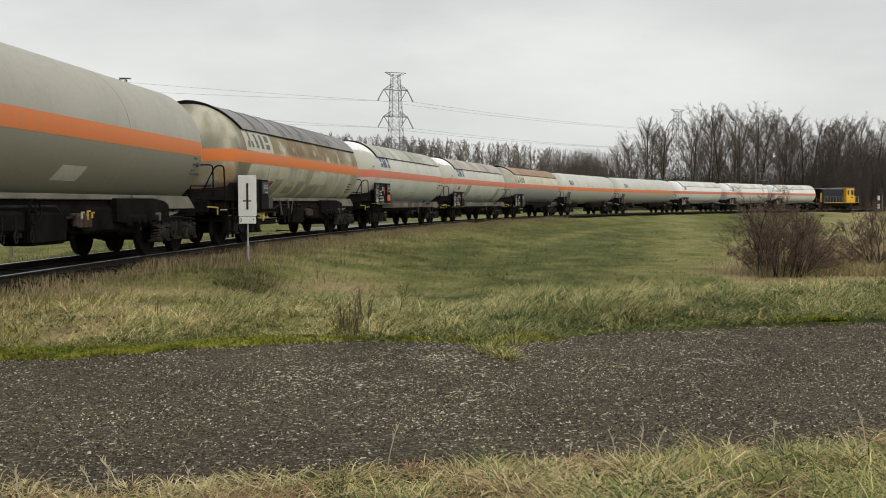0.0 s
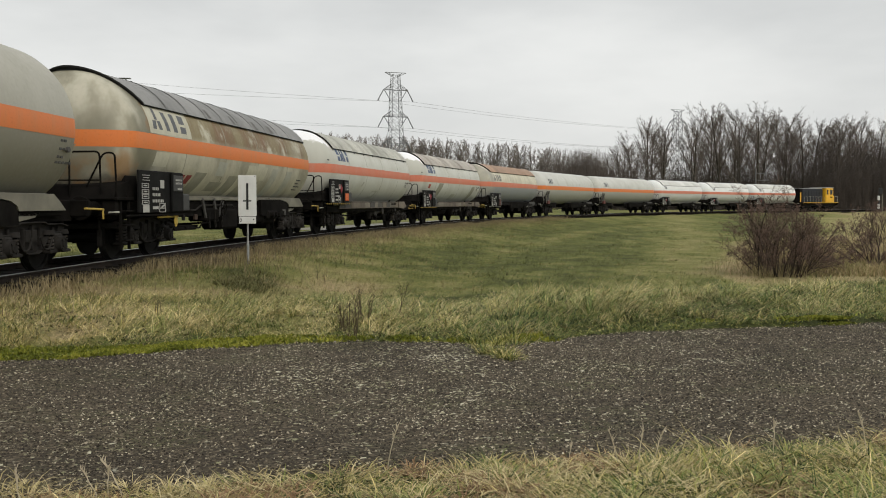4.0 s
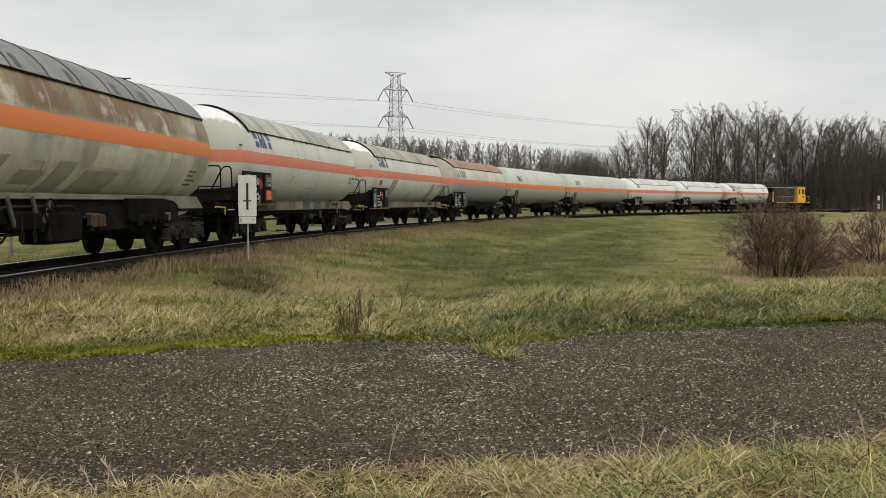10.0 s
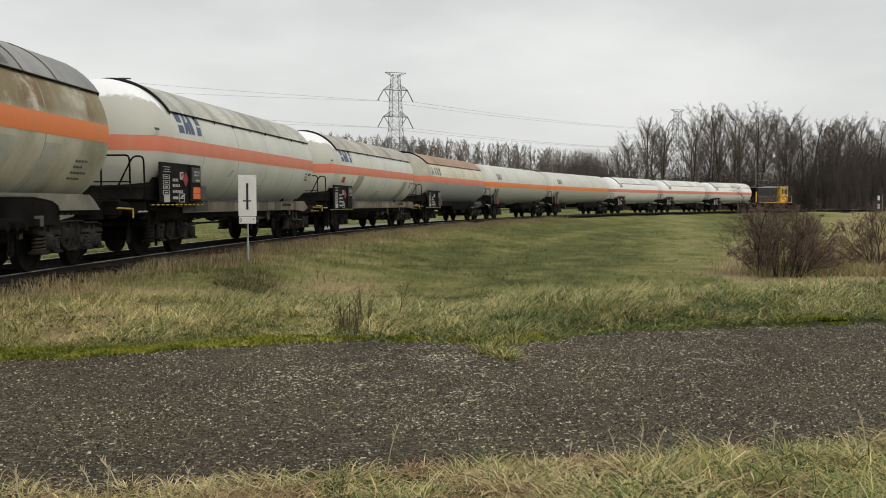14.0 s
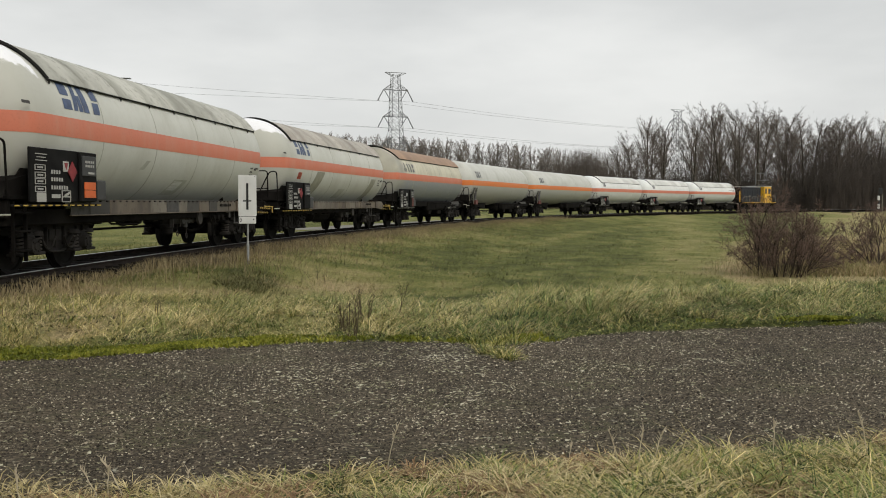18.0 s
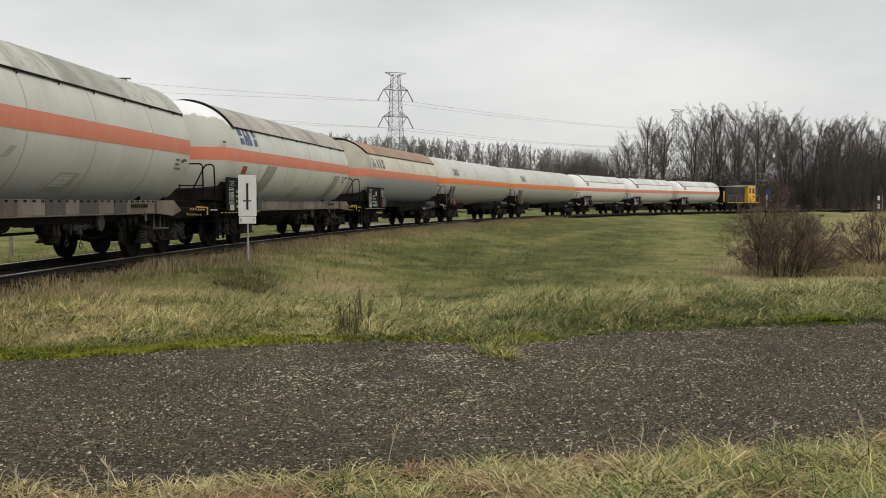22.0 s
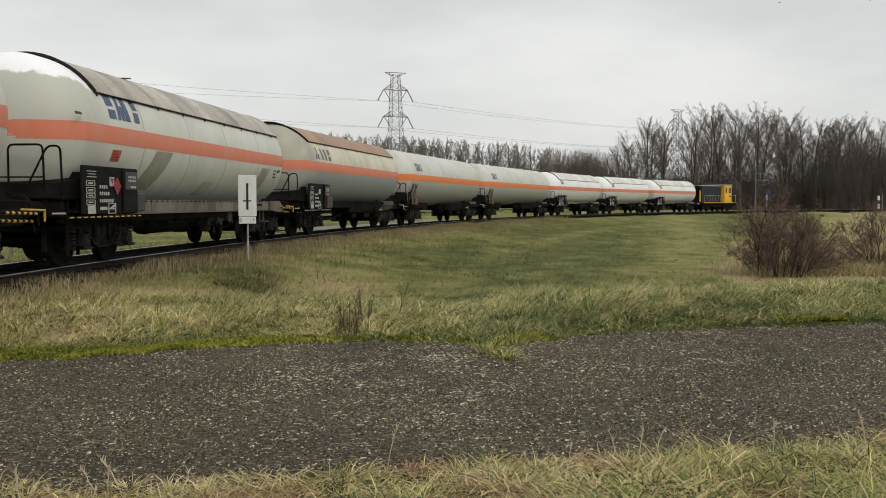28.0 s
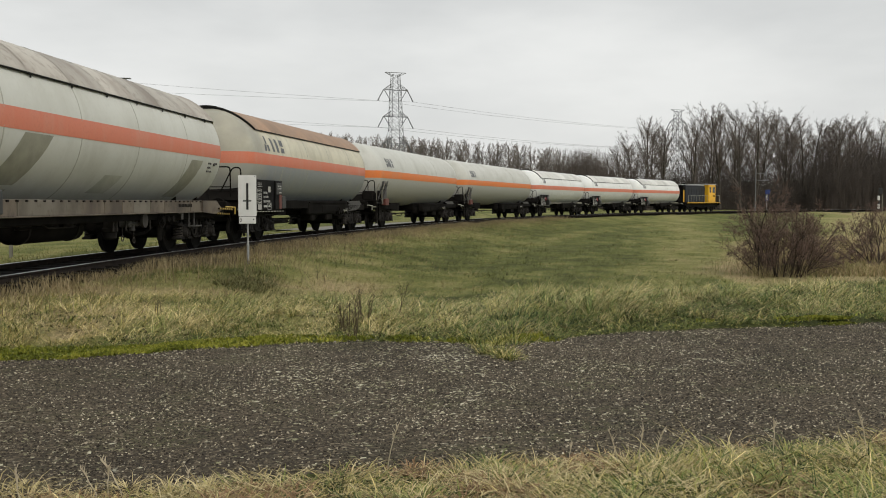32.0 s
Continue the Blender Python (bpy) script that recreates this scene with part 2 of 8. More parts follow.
# ---- materials ----
class Mat:
    """A node material put together step by step."""

    def __init__(self, name, rough=0.6, metal=0.0, spec=0.4):
        self.m = bpy.data.materials.new(name)
        self.m.use_nodes = True
        self.nt = self.m.node_tree
        self.b = self.nt.nodes["Principled BSDF"]
        self.b.inputs["Roughness"].default_value = rough
        self.b.inputs["Metallic"].default_value = metal
        self.b.inputs["Specular IOR Level"].default_value = spec
        self.tc = self.nt.nodes.new("ShaderNodeTexCoord")
        self.link = self.nt.links.new

    def rnd(self):
        return self.nt.nodes.new("ShaderNodeObjectInfo").outputs["Random"]

    def island(self):
        return self.nt.nodes.new("ShaderNodeNewGeometry").outputs["Random Per Island"]

    def place(self):
        return self.nt.nodes.new("ShaderNodeNewGeometry").outputs["Position"]

    def dry(self):
        n = self.nt.nodes.new("ShaderNodeAttribute")
        n.attribute_name = "dry"
        return n.outputs["Fac"]

    def noise(self, scale, detail=4, stretch=(1, 1, 1), coord=None, seeded=False, rough=0.55):
        n = self.nt.nodes.new("ShaderNodeTexNoise")
        n.inputs["Scale"].default_value = scale
        n.inputs["Detail"].default_value = detail
        n.inputs["Roughness"].default_value = rough
        mp = self.nt.nodes.new("ShaderNodeMapping")
        mp.inputs["Scale"].default_value = stretch
        self.link(coord or self.tc.outputs["Object"], mp.inputs[0])
        self.link(mp.outputs[0], n.inputs["Vector"])
        if seeded:
            n.noise_dimensions = "4D"
            self.link(self.maths("MULTIPLY", self.rnd(), 37.0), n.inputs["W"])
        return n.outputs["Fac"]

    def cells(self, scale, coord=None, feature="F1", rand=1.0, stretch=(1, 1, 1)):
        n = self.nt.nodes.new("ShaderNodeTexVoronoi")
        n.feature = feature
        n.inputs["Scale"].default_value = scale
        n.inputs["Randomness"].default_value = rand
        mp = self.nt.nodes.new("ShaderNodeMapping")
        mp.inputs["Scale"].default_value = stretch
        self.link(coord or self.tc.outputs["Object"], mp.inputs[0])
        self.link(mp.outputs[0], n.inputs["Vector"])
        return n

    def maths(self, op, a, b=None, c=None):
        n = self.nt.nodes.new("ShaderNodeMath")
        n.operation = op
        for i, v in enumerate((a, b, c)):
            if v is None:
                continue
            if isinstance(v, (int, float)):
                n.inputs[i].default_value = v
            else:
                self.link(v, n.inputs[i])
        return n.outputs[0]

    def xyz(self, coord=None):
        n = self.nt.nodes.new("ShaderNodeSeparateXYZ")
        self.link(coord or self.tc.outputs["Object"], n.inputs[0])
        return n.outputs

    def step(self, v, lo, hi):
        n = self.nt.nodes.new("ShaderNodeMapRange")
        n.interpolation_type = "SMOOTHSTEP"
        self.link(v, n.inputs["Value"])
        n.inputs["From Min"].default_value = lo
        n.inputs["From Max"].default_value = hi
        return n.outputs["Result"]

    def ramp(self, v, *stops):
        n = self.nt.nodes.new("ShaderNodeValToRGB")
        e = n.color_ramp.elements
        while len(e) < len(stops):
            e.new(0.5)
        for el, (p, c) in zip(e, stops):
            el.position = p
            el.color = (*c, 1)
        self.link(v, n.inputs[0])
        return n.outputs[0]

    def mix(self, fac, a, b, mode="MIX"):
        n = self.nt.nodes.new("ShaderNodeMix")
        n.data_type = "RGBA"
        n.blend_type = mode
        for i, v in ((0, fac), (6, a), (7, b)):
            if isinstance(v, (int, float)):
                n.inputs[i].default_value = v
            elif isinstance(v, tuple):
                n.inputs[i].default_value = (*v, 1)
            else:
                self.link(v, n.inputs[i])
        return n.outputs[2]

    def colour(self, v):
        if isinstance(v, tuple):
            self.b.inputs["Base Color"].default_value = (*v, 1)
        else:
            self.link(v, self.b.inputs["Base Color"])
        return self

    def rough(self, v):
        self.link(v, self.b.inputs["Roughness"])
        return self

    def bump(self, v, strength=0.3, dist=0.01):
        n = self.nt.nodes.new("ShaderNodeBump")
        n.inputs["Strength"].default_value = strength
        n.inputs["Distance"].default_value = dist
        self.link(v, n.inputs["Height"])
        self.link(n.outputs[0], self.b.inputs["Normal"])
        return self


def plain(name, rgb, rough=0.6, metal=0.0, vary=0.25, scale=6.0, bump=0.15, spec=0.4):
    """Paint or metal with blotches and fine grain."""
    m = Mat(name, rough, metal, spec)
    a = m.noise(scale, 5, seeded=True)
    c = tuple(max(0.0, v * (1 - vary)) for v in rgb)
    d = tuple(min(1.0, v * (1 + vary)) for v in rgb)
    m.colour(m.ramp(a, (0.3, c), (0.7, d)))
    m.bump(m.noise(scale * 12, 3), bump, 0.003)
    return m.m


def tank_paint(name, base, dirt, amount=0.45, streak=0.5, rust=0.0, white_dome=False, low=None, dome=None, head=None):
    """Weathered tank paint: blotches, streaks that ran down, and stains of rust under the roof sheet."""
    m = Mat(name, 0.5, 0.0, 0.35)
    x, y, z = m.xyz()
    blot = m.noise(0.9, 6, seeded=True)
    run = m.noise(2.2, 5, (1.6, 1.0, 0.16), seeded=True)
    fine = m.noise(14.0, 5, seeded=True)
    col = m.mix(m.maths("MULTIPLY", m.step(blot, 0.38, 0.72), amount), base, dirt)
    # low darkens the lower half: grey paint on the cream tank, painted shade elsewhere
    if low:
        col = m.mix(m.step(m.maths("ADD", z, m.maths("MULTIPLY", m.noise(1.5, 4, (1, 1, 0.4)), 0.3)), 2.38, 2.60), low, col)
    col = m.mix(m.maths("MULTIPLY", m.step(run, 0.48, 0.75), streak), col, dirt)
    if head:
        col = m.mix(m.maths("MULTIPLY", m.step(m.maths("ADD", x, m.noise(1.3, 4)), -4.6, -5.5), m.ramp(m.noise(1.1, 4, seeded=True), (0.3, (0.45,) * 3), (0.6, (0.95,) * 3))), col, head)
    if dome:
        front = m.step(x, -5.2, -5.9)
        smoke = m.step(m.noise(1.0, 4, (1, 1, 0.6)), 0.38, 0.66)
        col = m.mix(m.maths("MULTIPLY", front, 0.85), col, m.ramp(smoke, (0.0, (0.49, 0.47, 0.385)), (0.5, (0.285, 0.27, 0.205)), (1.0, dome)))
        wob = m.maths("MULTIPLY", m.maths("SUBTRACT", m.noise(1.7, 4), 0.5), 1.1)
        xw = m.maths("ADD", x, wob)
        sooty = m.maths("MULTIPLY", m.step(xw, -6.9, -6.3), m.step(xw, -5.5, -6.0))
        col = m.mix(m.maths("MULTIPLY", sooty, 0.8), col, (0.15, 0.145, 0.10))
        low_smear = m.maths("MULTIPLY", m.maths("MULTIPLY", m.step(xw, -7.25, -7.0), m.step(xw, -6.5, -6.8)), m.step(m.maths("ADD", z, wob), 2.35, 2.0))
        col = m.mix(m.maths("MULTIPLY", low_smear, 0.75), col, (0.30, 0.165, 0.062))
        ring = m.maths("MULTIPLY", m.step(xw, -6.25, -6.1), m.step(xw, -5.75, -5.95))
        col = m.mix(m.maths("MULTIPLY", m.maths("MULTIPLY", ring, m.step(z, 2.4, 2.9)), 0.6), col, (0.27, 0.15, 0.055))
        grime = m.maths("MULTIPLY", m.step(m.maths("ADD", z, wob), 1.75, 1.35), m.step(x, -4.6, -5.6))
        col = m.mix(m.maths("MULTIPLY", grime, 0.85), col, (0.04, 0.036, 0.028))
    if rust > 0:
        zone = m.maths("MULTIPLY", m.step(z, 2.45, 2.72), m.step(m.noise(1.5, 7, (0.75, 1.0, 0.8), seeded=True, rough=0.68), 0.33, 0.50))
        patch = m.step(m.noise(0.55, 3, (1, 1, 0.3), seeded=True), 0.24, 0.44)
        if dome:
            patch = m.maths("MULTIPLY", patch, m.step(x, -4.6, -3.8))
        kind = m.ramp(m.noise(0.8, 4, (1, 1, 0.3)), (0.42, (0.235, 0.195, 0.100)), (0.54, (0.175, 0.125, 0.055)), (0.64, (0.165, 0.085, 0.032)))
        col = m.mix(m.maths("MULTIPLY", m.maths("MULTIPLY", zone, patch), rust), col, kind)
        wash = m.maths("MULTIPLY", m.step(m.noise(4.5, 3, (1.0, 1.0, 0.06)), 0.60, 0.68), m.step(z, 2.5, 3.0))
        col = m.mix(m.maths("MULTIPLY", wash, 0.14 * rust), col, (0.52, 0.48, 0.37))
        drip = m.maths("MULTIPLY", m.step(m.noise(4, 4, (1.3, 1, 0.08)), 0.58, 0.72), m.step(z, 2.4, 3.2))
        drip = m.maths("MULTIPLY", drip, m.step(x, -4.6, -3.8)) if dome else drip
        col = m.mix(m.maths("MULTIPLY", drip, rust * 0.45), col, (0.17, 0.10, 0.042))
    if white_dome:
        col = m.mix(m.maths("MULTIPLY", m.step(x, -5.2, -6.0), 0.55), col, tuple(v * 0.95 for v in dirt))
        wob = m.maths("MULTIPLY", m.maths("SUBTRACT", m.noise(2.3, 5), 0.5), 0.55)
        up = m.step(m.maths("ADD", m.maths("ADD", z, wob), m.maths("MULTIPLY", x, 0.30)), 1.42, 1.50)
        on = m.step(m.maths("ADD", x, wob), -5.72, -5.84)
        col = m.mix(m.maths("MULTIPLY", m.maths("MULTIPLY", up, on), m.step(m.maths("ADD", x, wob), -7.0, -6.7)), col, (0.86, 0.87, 0.90))
    col = m.mix(m.maths("MULTIPLY", m.step(fine, 0.52, 0.75), 0.18), col, dirt)
    m.colour(col)
    m.rough(m.ramp(fine, (0.3, (0.42,) * 3), (0.7, (0.62,) * 3)))
    m.bump(m.noise(3.0, 3), 0.08, 0.02)
    return m.m


def stripe_paint(name, rgb, fade):
    m = Mat(name, 0.5)
    run = m.noise(2.5, 5, (1.4, 1.0, 0.3), seeded=True)
    col = m.mix(m.maths("MULTIPLY", m.step(run, 0.42, 0.75), 0.55), rgb, fade)
    col = m.mix(m.maths("MULTIPLY", m.step(m.noise(22, 4), 0.5, 0.75), 0.2), col, tuple(v * 0.55 for v in rgb))
    return m.colour(col).m


def sheet_metal(name, rgb, dirt, amount=0.7, spots=0.35):
    """Roof sheets: grey bands across and grime in the hollows, each sheet a little different."""
    m = Mat(name, 0.55, 0.0, 0.4)
    band = m.noise(1.1, 5, (1.0, 0.35, 0.35), seeded=True)
    spot = m.noise(7, 5, seeded=True)
    col = m.mix(m.maths("MULTIPLY", m.step(band, 0.4, 0.68), amount), rgb, dirt)
    col = m.mix(m.maths("MULTIPLY", m.step(spot, 0.50, 0.66), spots), col, dirt)
    tone = m.ramp(m.rnd(), (0.0, (0.86,) * 3), (1.0, (1.1,) * 3))
    return m.colour(m.mix(1.0, col, tone, "MULTIPLY")).bump(spot, 0.1, 0.01).m


def grassy(name, stops, rough=0.65, wide=0.35, amp=1.5, own=0.55, broad=0.0, shift=0.22):
    """Blades: each its own tone, drifting over the ground in patches."""
    m = Mat(name, rough, 0.0, 0.25)
    drift = m.noise(wide, 4, coord=m.place())
    v = m.maths("ADD", m.maths("MULTIPLY", m.island(), own), m.maths("MULTIPLY", m.maths("SUBTRACT", drift, 0.5), amp))
    if broad > 0:
        v = m.maths("ADD", v, m.maths("MULTIPLY", m.maths("SUBTRACT", m.noise(0.16, 4, (1, 0.85, 1), m.place()), 0.5), broad))
    m.colour(m.ramp(m.maths("ADD", v, shift), *stops))
    return m.m


TURF = ((0.0, (0.050, 0.060, 0.018)), (0.22, (0.102, 0.118, 0.034)), (0.42, (0.172, 0.182, 0.056)), (0.60, (0.250, 0.242, 0.090)), (0.80, (0.335, 0.285, 0.140)), (1.0, (0.40, 0.315, 0.180)))


NEAR = ((0.0, (0.014, 0.024, 0.007)), (0.20, (0.045, 0.070, 0.020)), (0.42, (0.138, 0.176, 0.044)), (0.62, (0.285, 0.280, 0.080)), (0.82, (0.46, 0.385, 0.150)), (1.0, (0.62, 0.52, 0.27)))


LUSH = ((0.0, (0.022, 0.038, 0.010)), (0.20, (0.078, 0.120, 0.032)), (0.42, (0.165, 0.220, 0.064)), (0.62, (0.285, 0.305, 0.105)), (0.82, (0.44, 0.39, 0.180)), (1.0, (0.56, 0.48, 0.27)))


def turf_blades(name, own=0.45, shift=0.0, gain=1.0, stops=TURF):
    """Blades that take their tone from the ground they grow on, each a little off it."""
    m = Mat(name, 0.7, 0.0, 0.22)
    v = m.maths("ADD", m.dry(), m.maths("MULTIPLY", m.maths("SUBTRACT", m.island(), 0.5 - shift), own))
    light = m.ramp(m.maths("FRACT", m.maths("MULTIPLY", m.island(), 17.3)), (0.0, (0.62 * gain,) * 3), (0.6, (1.0 * gain,) * 3), (1.0, (1.35 * gain,) * 3))
    return m.colour(m.mix(1.0, m.ramp(v, *stops), light, "MULTIPLY")).m


# Lower-half shade is in the colour of the plain, pale and white tanks
M_TANK_PLAIN = tank_paint("olive_grey_paint_shaded_below", (0.395, 0.388, 0.335), (0.262, 0.252, 0.205), 0.35, 0.25, low=(0.238, 0.230, 0.186))
M_TANK_MOTTLED = tank_paint("mottled_beige_tank_paint", (0.54, 0.52, 0.415), (0.25, 0.235, 0.175), 0.95, 0.28, rust=1.0, dome=(0.19, 0.18, 0.13))
M_TANK_GREY = tank_paint("light_grey_tank_paint", (0.56, 0.57, 0.525), (0.41, 0.41, 0.355), 0.45, 0.4, white_dome=True)
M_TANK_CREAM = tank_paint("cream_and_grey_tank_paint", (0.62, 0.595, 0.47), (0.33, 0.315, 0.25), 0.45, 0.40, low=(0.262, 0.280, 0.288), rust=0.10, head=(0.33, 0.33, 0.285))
M_TANK_PALE = tank_paint("pale_grey_paint_shaded_below", (0.53, 0.54, 0.505), (0.34, 0.34, 0.295), 0.40, 0.40, low=(0.36, 0.362, 0.33))
M_TANK_WHITE = tank_paint("white_paint_shaded_below", (0.74, 0.76, 0.75), (0.52, 0.53, 0.50), 0.35, 0.35, low=(0.55, 0.565, 0.54))
M_STRIPE_ORANGE = stripe_paint("orange_stripe_paint", (0.68, 0.19, 0.045), (0.55, 0.22, 0.09))
M_STRIPE_RED = stripe_paint("faded_red_stripe_paint", (0.60, 0.185, 0.11), (0.56, 0.27, 0.19))
M_SHEET_DARK = sheet_metal("dark_grey_roof_sheet", (0.255, 0.255, 0.25), (0.155, 0.158, 0.152))
M_SHEET_LIGHT = sheet_metal("stained_light_grey_roof_sheet", (0.50, 0.50, 0.445), (0.22, 0.22, 0.18), 0.9, 0.6)
M_SHEET_BROWN = sheet_metal("brown_stained_grey_roof_sheet", (0.44, 0.415, 0.365), (0.235, 0.20, 0.165), 0.9, 0.55)
M_SHEET_RUST = sheet_metal("rusty_brown_roof_sheet", (0.36, 0.225, 0.14), (0.22, 0.15, 0.10), 0.8, 0.5)
M_SHEET_WHITE = sheet_metal("white_roof_sheet", (0.61, 0.62, 0.59), (0.42, 0.42, 0.385), 0.6)
# Near black: grime plus the shade of the recesses below the tanks
M_BLACK = plain("black_grime_and_shade_steel", (0.0090, 0.0082, 0.0074), 0.88, 0.0, 0.7, 2, 0.5, 0.05)
M_EDGE = plain("rubber_edge_and_gap_shade", (0.020, 0.020, 0.019), 0.8, 0.0, 0.2, 5, 0.15, 0.1)
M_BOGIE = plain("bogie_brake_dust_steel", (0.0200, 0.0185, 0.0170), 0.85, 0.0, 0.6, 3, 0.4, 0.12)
M_SPRING = plain("dusty_spring_steel", (0.034, 0.030, 0.026), 0.7, 0.0, 0.4, 6, 0.2, 0.25)
M_TYRE = plain("worn_wheel_steel", (0.0125, 0.0118, 0.011), 0.8, 0.0, 0.5, 5, 0.2, 0.12)
M_SKIRT = sheet_metal("rusty_beige_skirt_steel", (0.165, 0.136, 0.102), (0.060, 0.046, 0.036), 0.9, 0.55)
M_SKIRT_PALE = sheet_metal("pale_stained_skirt_steel", (0.20, 0.18, 0.145), (0.085, 0.07, 0.052), 0.8, 0.5)
M_SKIRT_DARK = sheet_metal("dark_repainted_skirt_steel", (0.050, 0.047, 0.042), (0.026, 0.023, 0.020), 0.8, 0.5)
M_RUST_DARK = plain("dark_rusty_steel", (0.050, 0.031, 0.022), 0.8, 0.0, 0.5, 5)
M_SILL_DULL = plain("dull_olive_grey_sill_paint", (0.165, 0.158, 0.125), 0.65, 0.0, 0.35, 2)
M_SILL_PALE = plain("pale_grey_sill_paint", (0.36, 0.36, 0.31), 0.6, 0.0, 0.3, 3)
M_GREY_BOX = plain("grey_equipment_steel", (0.062, 0.06, 0.057), 0.75, 0.0, 0.4, 6)
M_YELLOW = plain("yellow_safety_paint", (0.42, 0.29, 0.055), 0.5, 0.0, 0.25, 9)
M_BOARD = plain("black_lettering_board", (0.011, 0.011, 0.011), 0.75, 0.0, 0.4, 4, 0.15, 0.08)
M_BOARD_GREY = plain("dark_grey_sign_plate", (0.035, 0.036, 0.037), 0.5, 0.0, 0.2, 6)
M_WHITE = plain("white_lettering", (0.38, 0.38, 0.36), 0.6, 0.0, 0.15, 9)
M_RED = plain("red_label_paint", (0.22, 0.024, 0.030), 0.55, 0.0, 0.3, 9)
M_RED_DULL = plain("dull_dark_red_paint", (0.12, 0.040, 0.032), 0.6, 0.0, 0.3, 9)
M_ORANGE = plain("orange_hazard_plate", (0.58, 0.12, 0.028), 0.5, 0.0, 0.15, 9)
M_ORANGE_DULL = plain("faded_orange_red_label", (0.36, 0.085, 0.04), 0.6, 0.0, 0.2, 9)
M_SHEET_PATCH = plain("dull_dark_sheet_patch", (0.11, 0.105, 0.10), 0.6, 0.0, 0.3, 12)
M_BLUE = plain("dark_blue_logo_paint", (0.050, 0.078, 0.155), 0.5, 0.0, 0.3, 8)
M_INK = plain("dark_grey_logo_paint", (0.085, 0.09, 0.10), 0.5, 0.0, 0.3, 8)
M_PATCH_PALE = plain("pale_repaint_patch", (0.49, 0.475, 0.375), 0.55, 0.0, 0.12, 5)
M_PATCH_GREY = plain("greenish_grey_repaint_patch", (0.275, 0.272, 0.218), 0.55, 0.0, 0.22, 3)
M_PATCH_MID = plain("faded_grey_paint_band", (0.395, 0.40, 0.345), 0.55, 0.0, 0.2, 3)
M_PATCH_LIGHT = plain("faded_white_label", (0.50, 0.50, 0.455), 0.55, 0.0, 0.12, 9)
M_PATCH_SOFT = plain("faint_grey_paint_patch", (0.60, 0.61, 0.585), 0.55, 0.0, 0.1, 4)
M_SEAM = plain("weld_seam_paint", (0.37, 0.375, 0.32), 0.55, 0.0, 0.15, 5)
M_LOCO_BLUE = plain("dark_blue_grey_hood_paint", (0.009, 0.012, 0.018), 0.65, 0.0, 0.25, 3)
M_LOCO_YELLOW = plain("yellow_locomotive_paint", (0.72, 0.40, 0.02), 0.45, 0.0, 0.12, 3)
M_LOCO_ROOF = plain("pale_grey_roof_paint", (0.36, 0.36, 0.34), 0.5, 0.0, 0.2, 3)
M_GLASS_DARK = plain("dark_window_glass", (0.012, 0.014, 0.016), 0.12, 0.0, 0.1, 3)
M_SIGN_WHITE = plain("white_sign_enamel", (0.62, 0.63, 0.62), 0.4, 0.0, 0.06, 5)
M_SIGN_BLACK = plain("black_sign_enamel", (0.012, 0.012, 0.013), 0.45, 0.0, 0.1, 8)
M_GALV = plain("galvanised_steel", (0.33, 0.34, 0.34), 0.5, 0.5, 0.25, 12)
M_PYLON = plain("weathered_pylon_steel", (0.16, 0.165, 0.17), 0.6, 0.2, 0.2, 0.4)
M_WIRE = plain("aluminium_conductor", (0.24, 0.245, 0.25), 0.5, 0.4, 0.1, 0.3)
M_SIGN_BLUE = plain("blue_sign_enamel", (0.018, 0.034, 0.13), 0.45, 0.0, 0.15, 6)
M_POST = plain("weathered_concrete_post", (0.16, 0.155, 0.13), 0.85, 0.0, 0.25, 9)


def rail_steel():
    m = Mat("rail_steel", 0.45, 0.0, 0.2)
    z = m.xyz()[2]
    a = m.noise(6, 4)
    rusty = m.ramp(a, (0.3, (0.014, 0.011, 0.009)), (0.7, (0.034, 0.026, 0.020)))
    top = m.step(z, -0.005, -0.001)
    m.colour(m.mix(top, rusty, (0.56, 0.57, 0.58)))
    m.link(m.maths("MULTIPLY", top, 0.8), m.b.inputs["Metallic"])
    m.rough(m.maths("SUBTRACT", 0.85, m.maths("MULTIPLY", top, 0.45)))
    return m.m


def stone_bed(name, lo, hi):
    m = Mat(name, 0.95, 0.0, 0.06)
    c = m.cells(16)
    m.colour(m.mix(0.5, m.ramp(m.noise(1.2, 5), (0.3, lo), (0.7, hi)), m.ramp(c.outputs["Color"], (0.0, lo), (1.0, hi))))
    m.bump(c.outputs["Distance"], 0.9, 0.03)
    return m.m


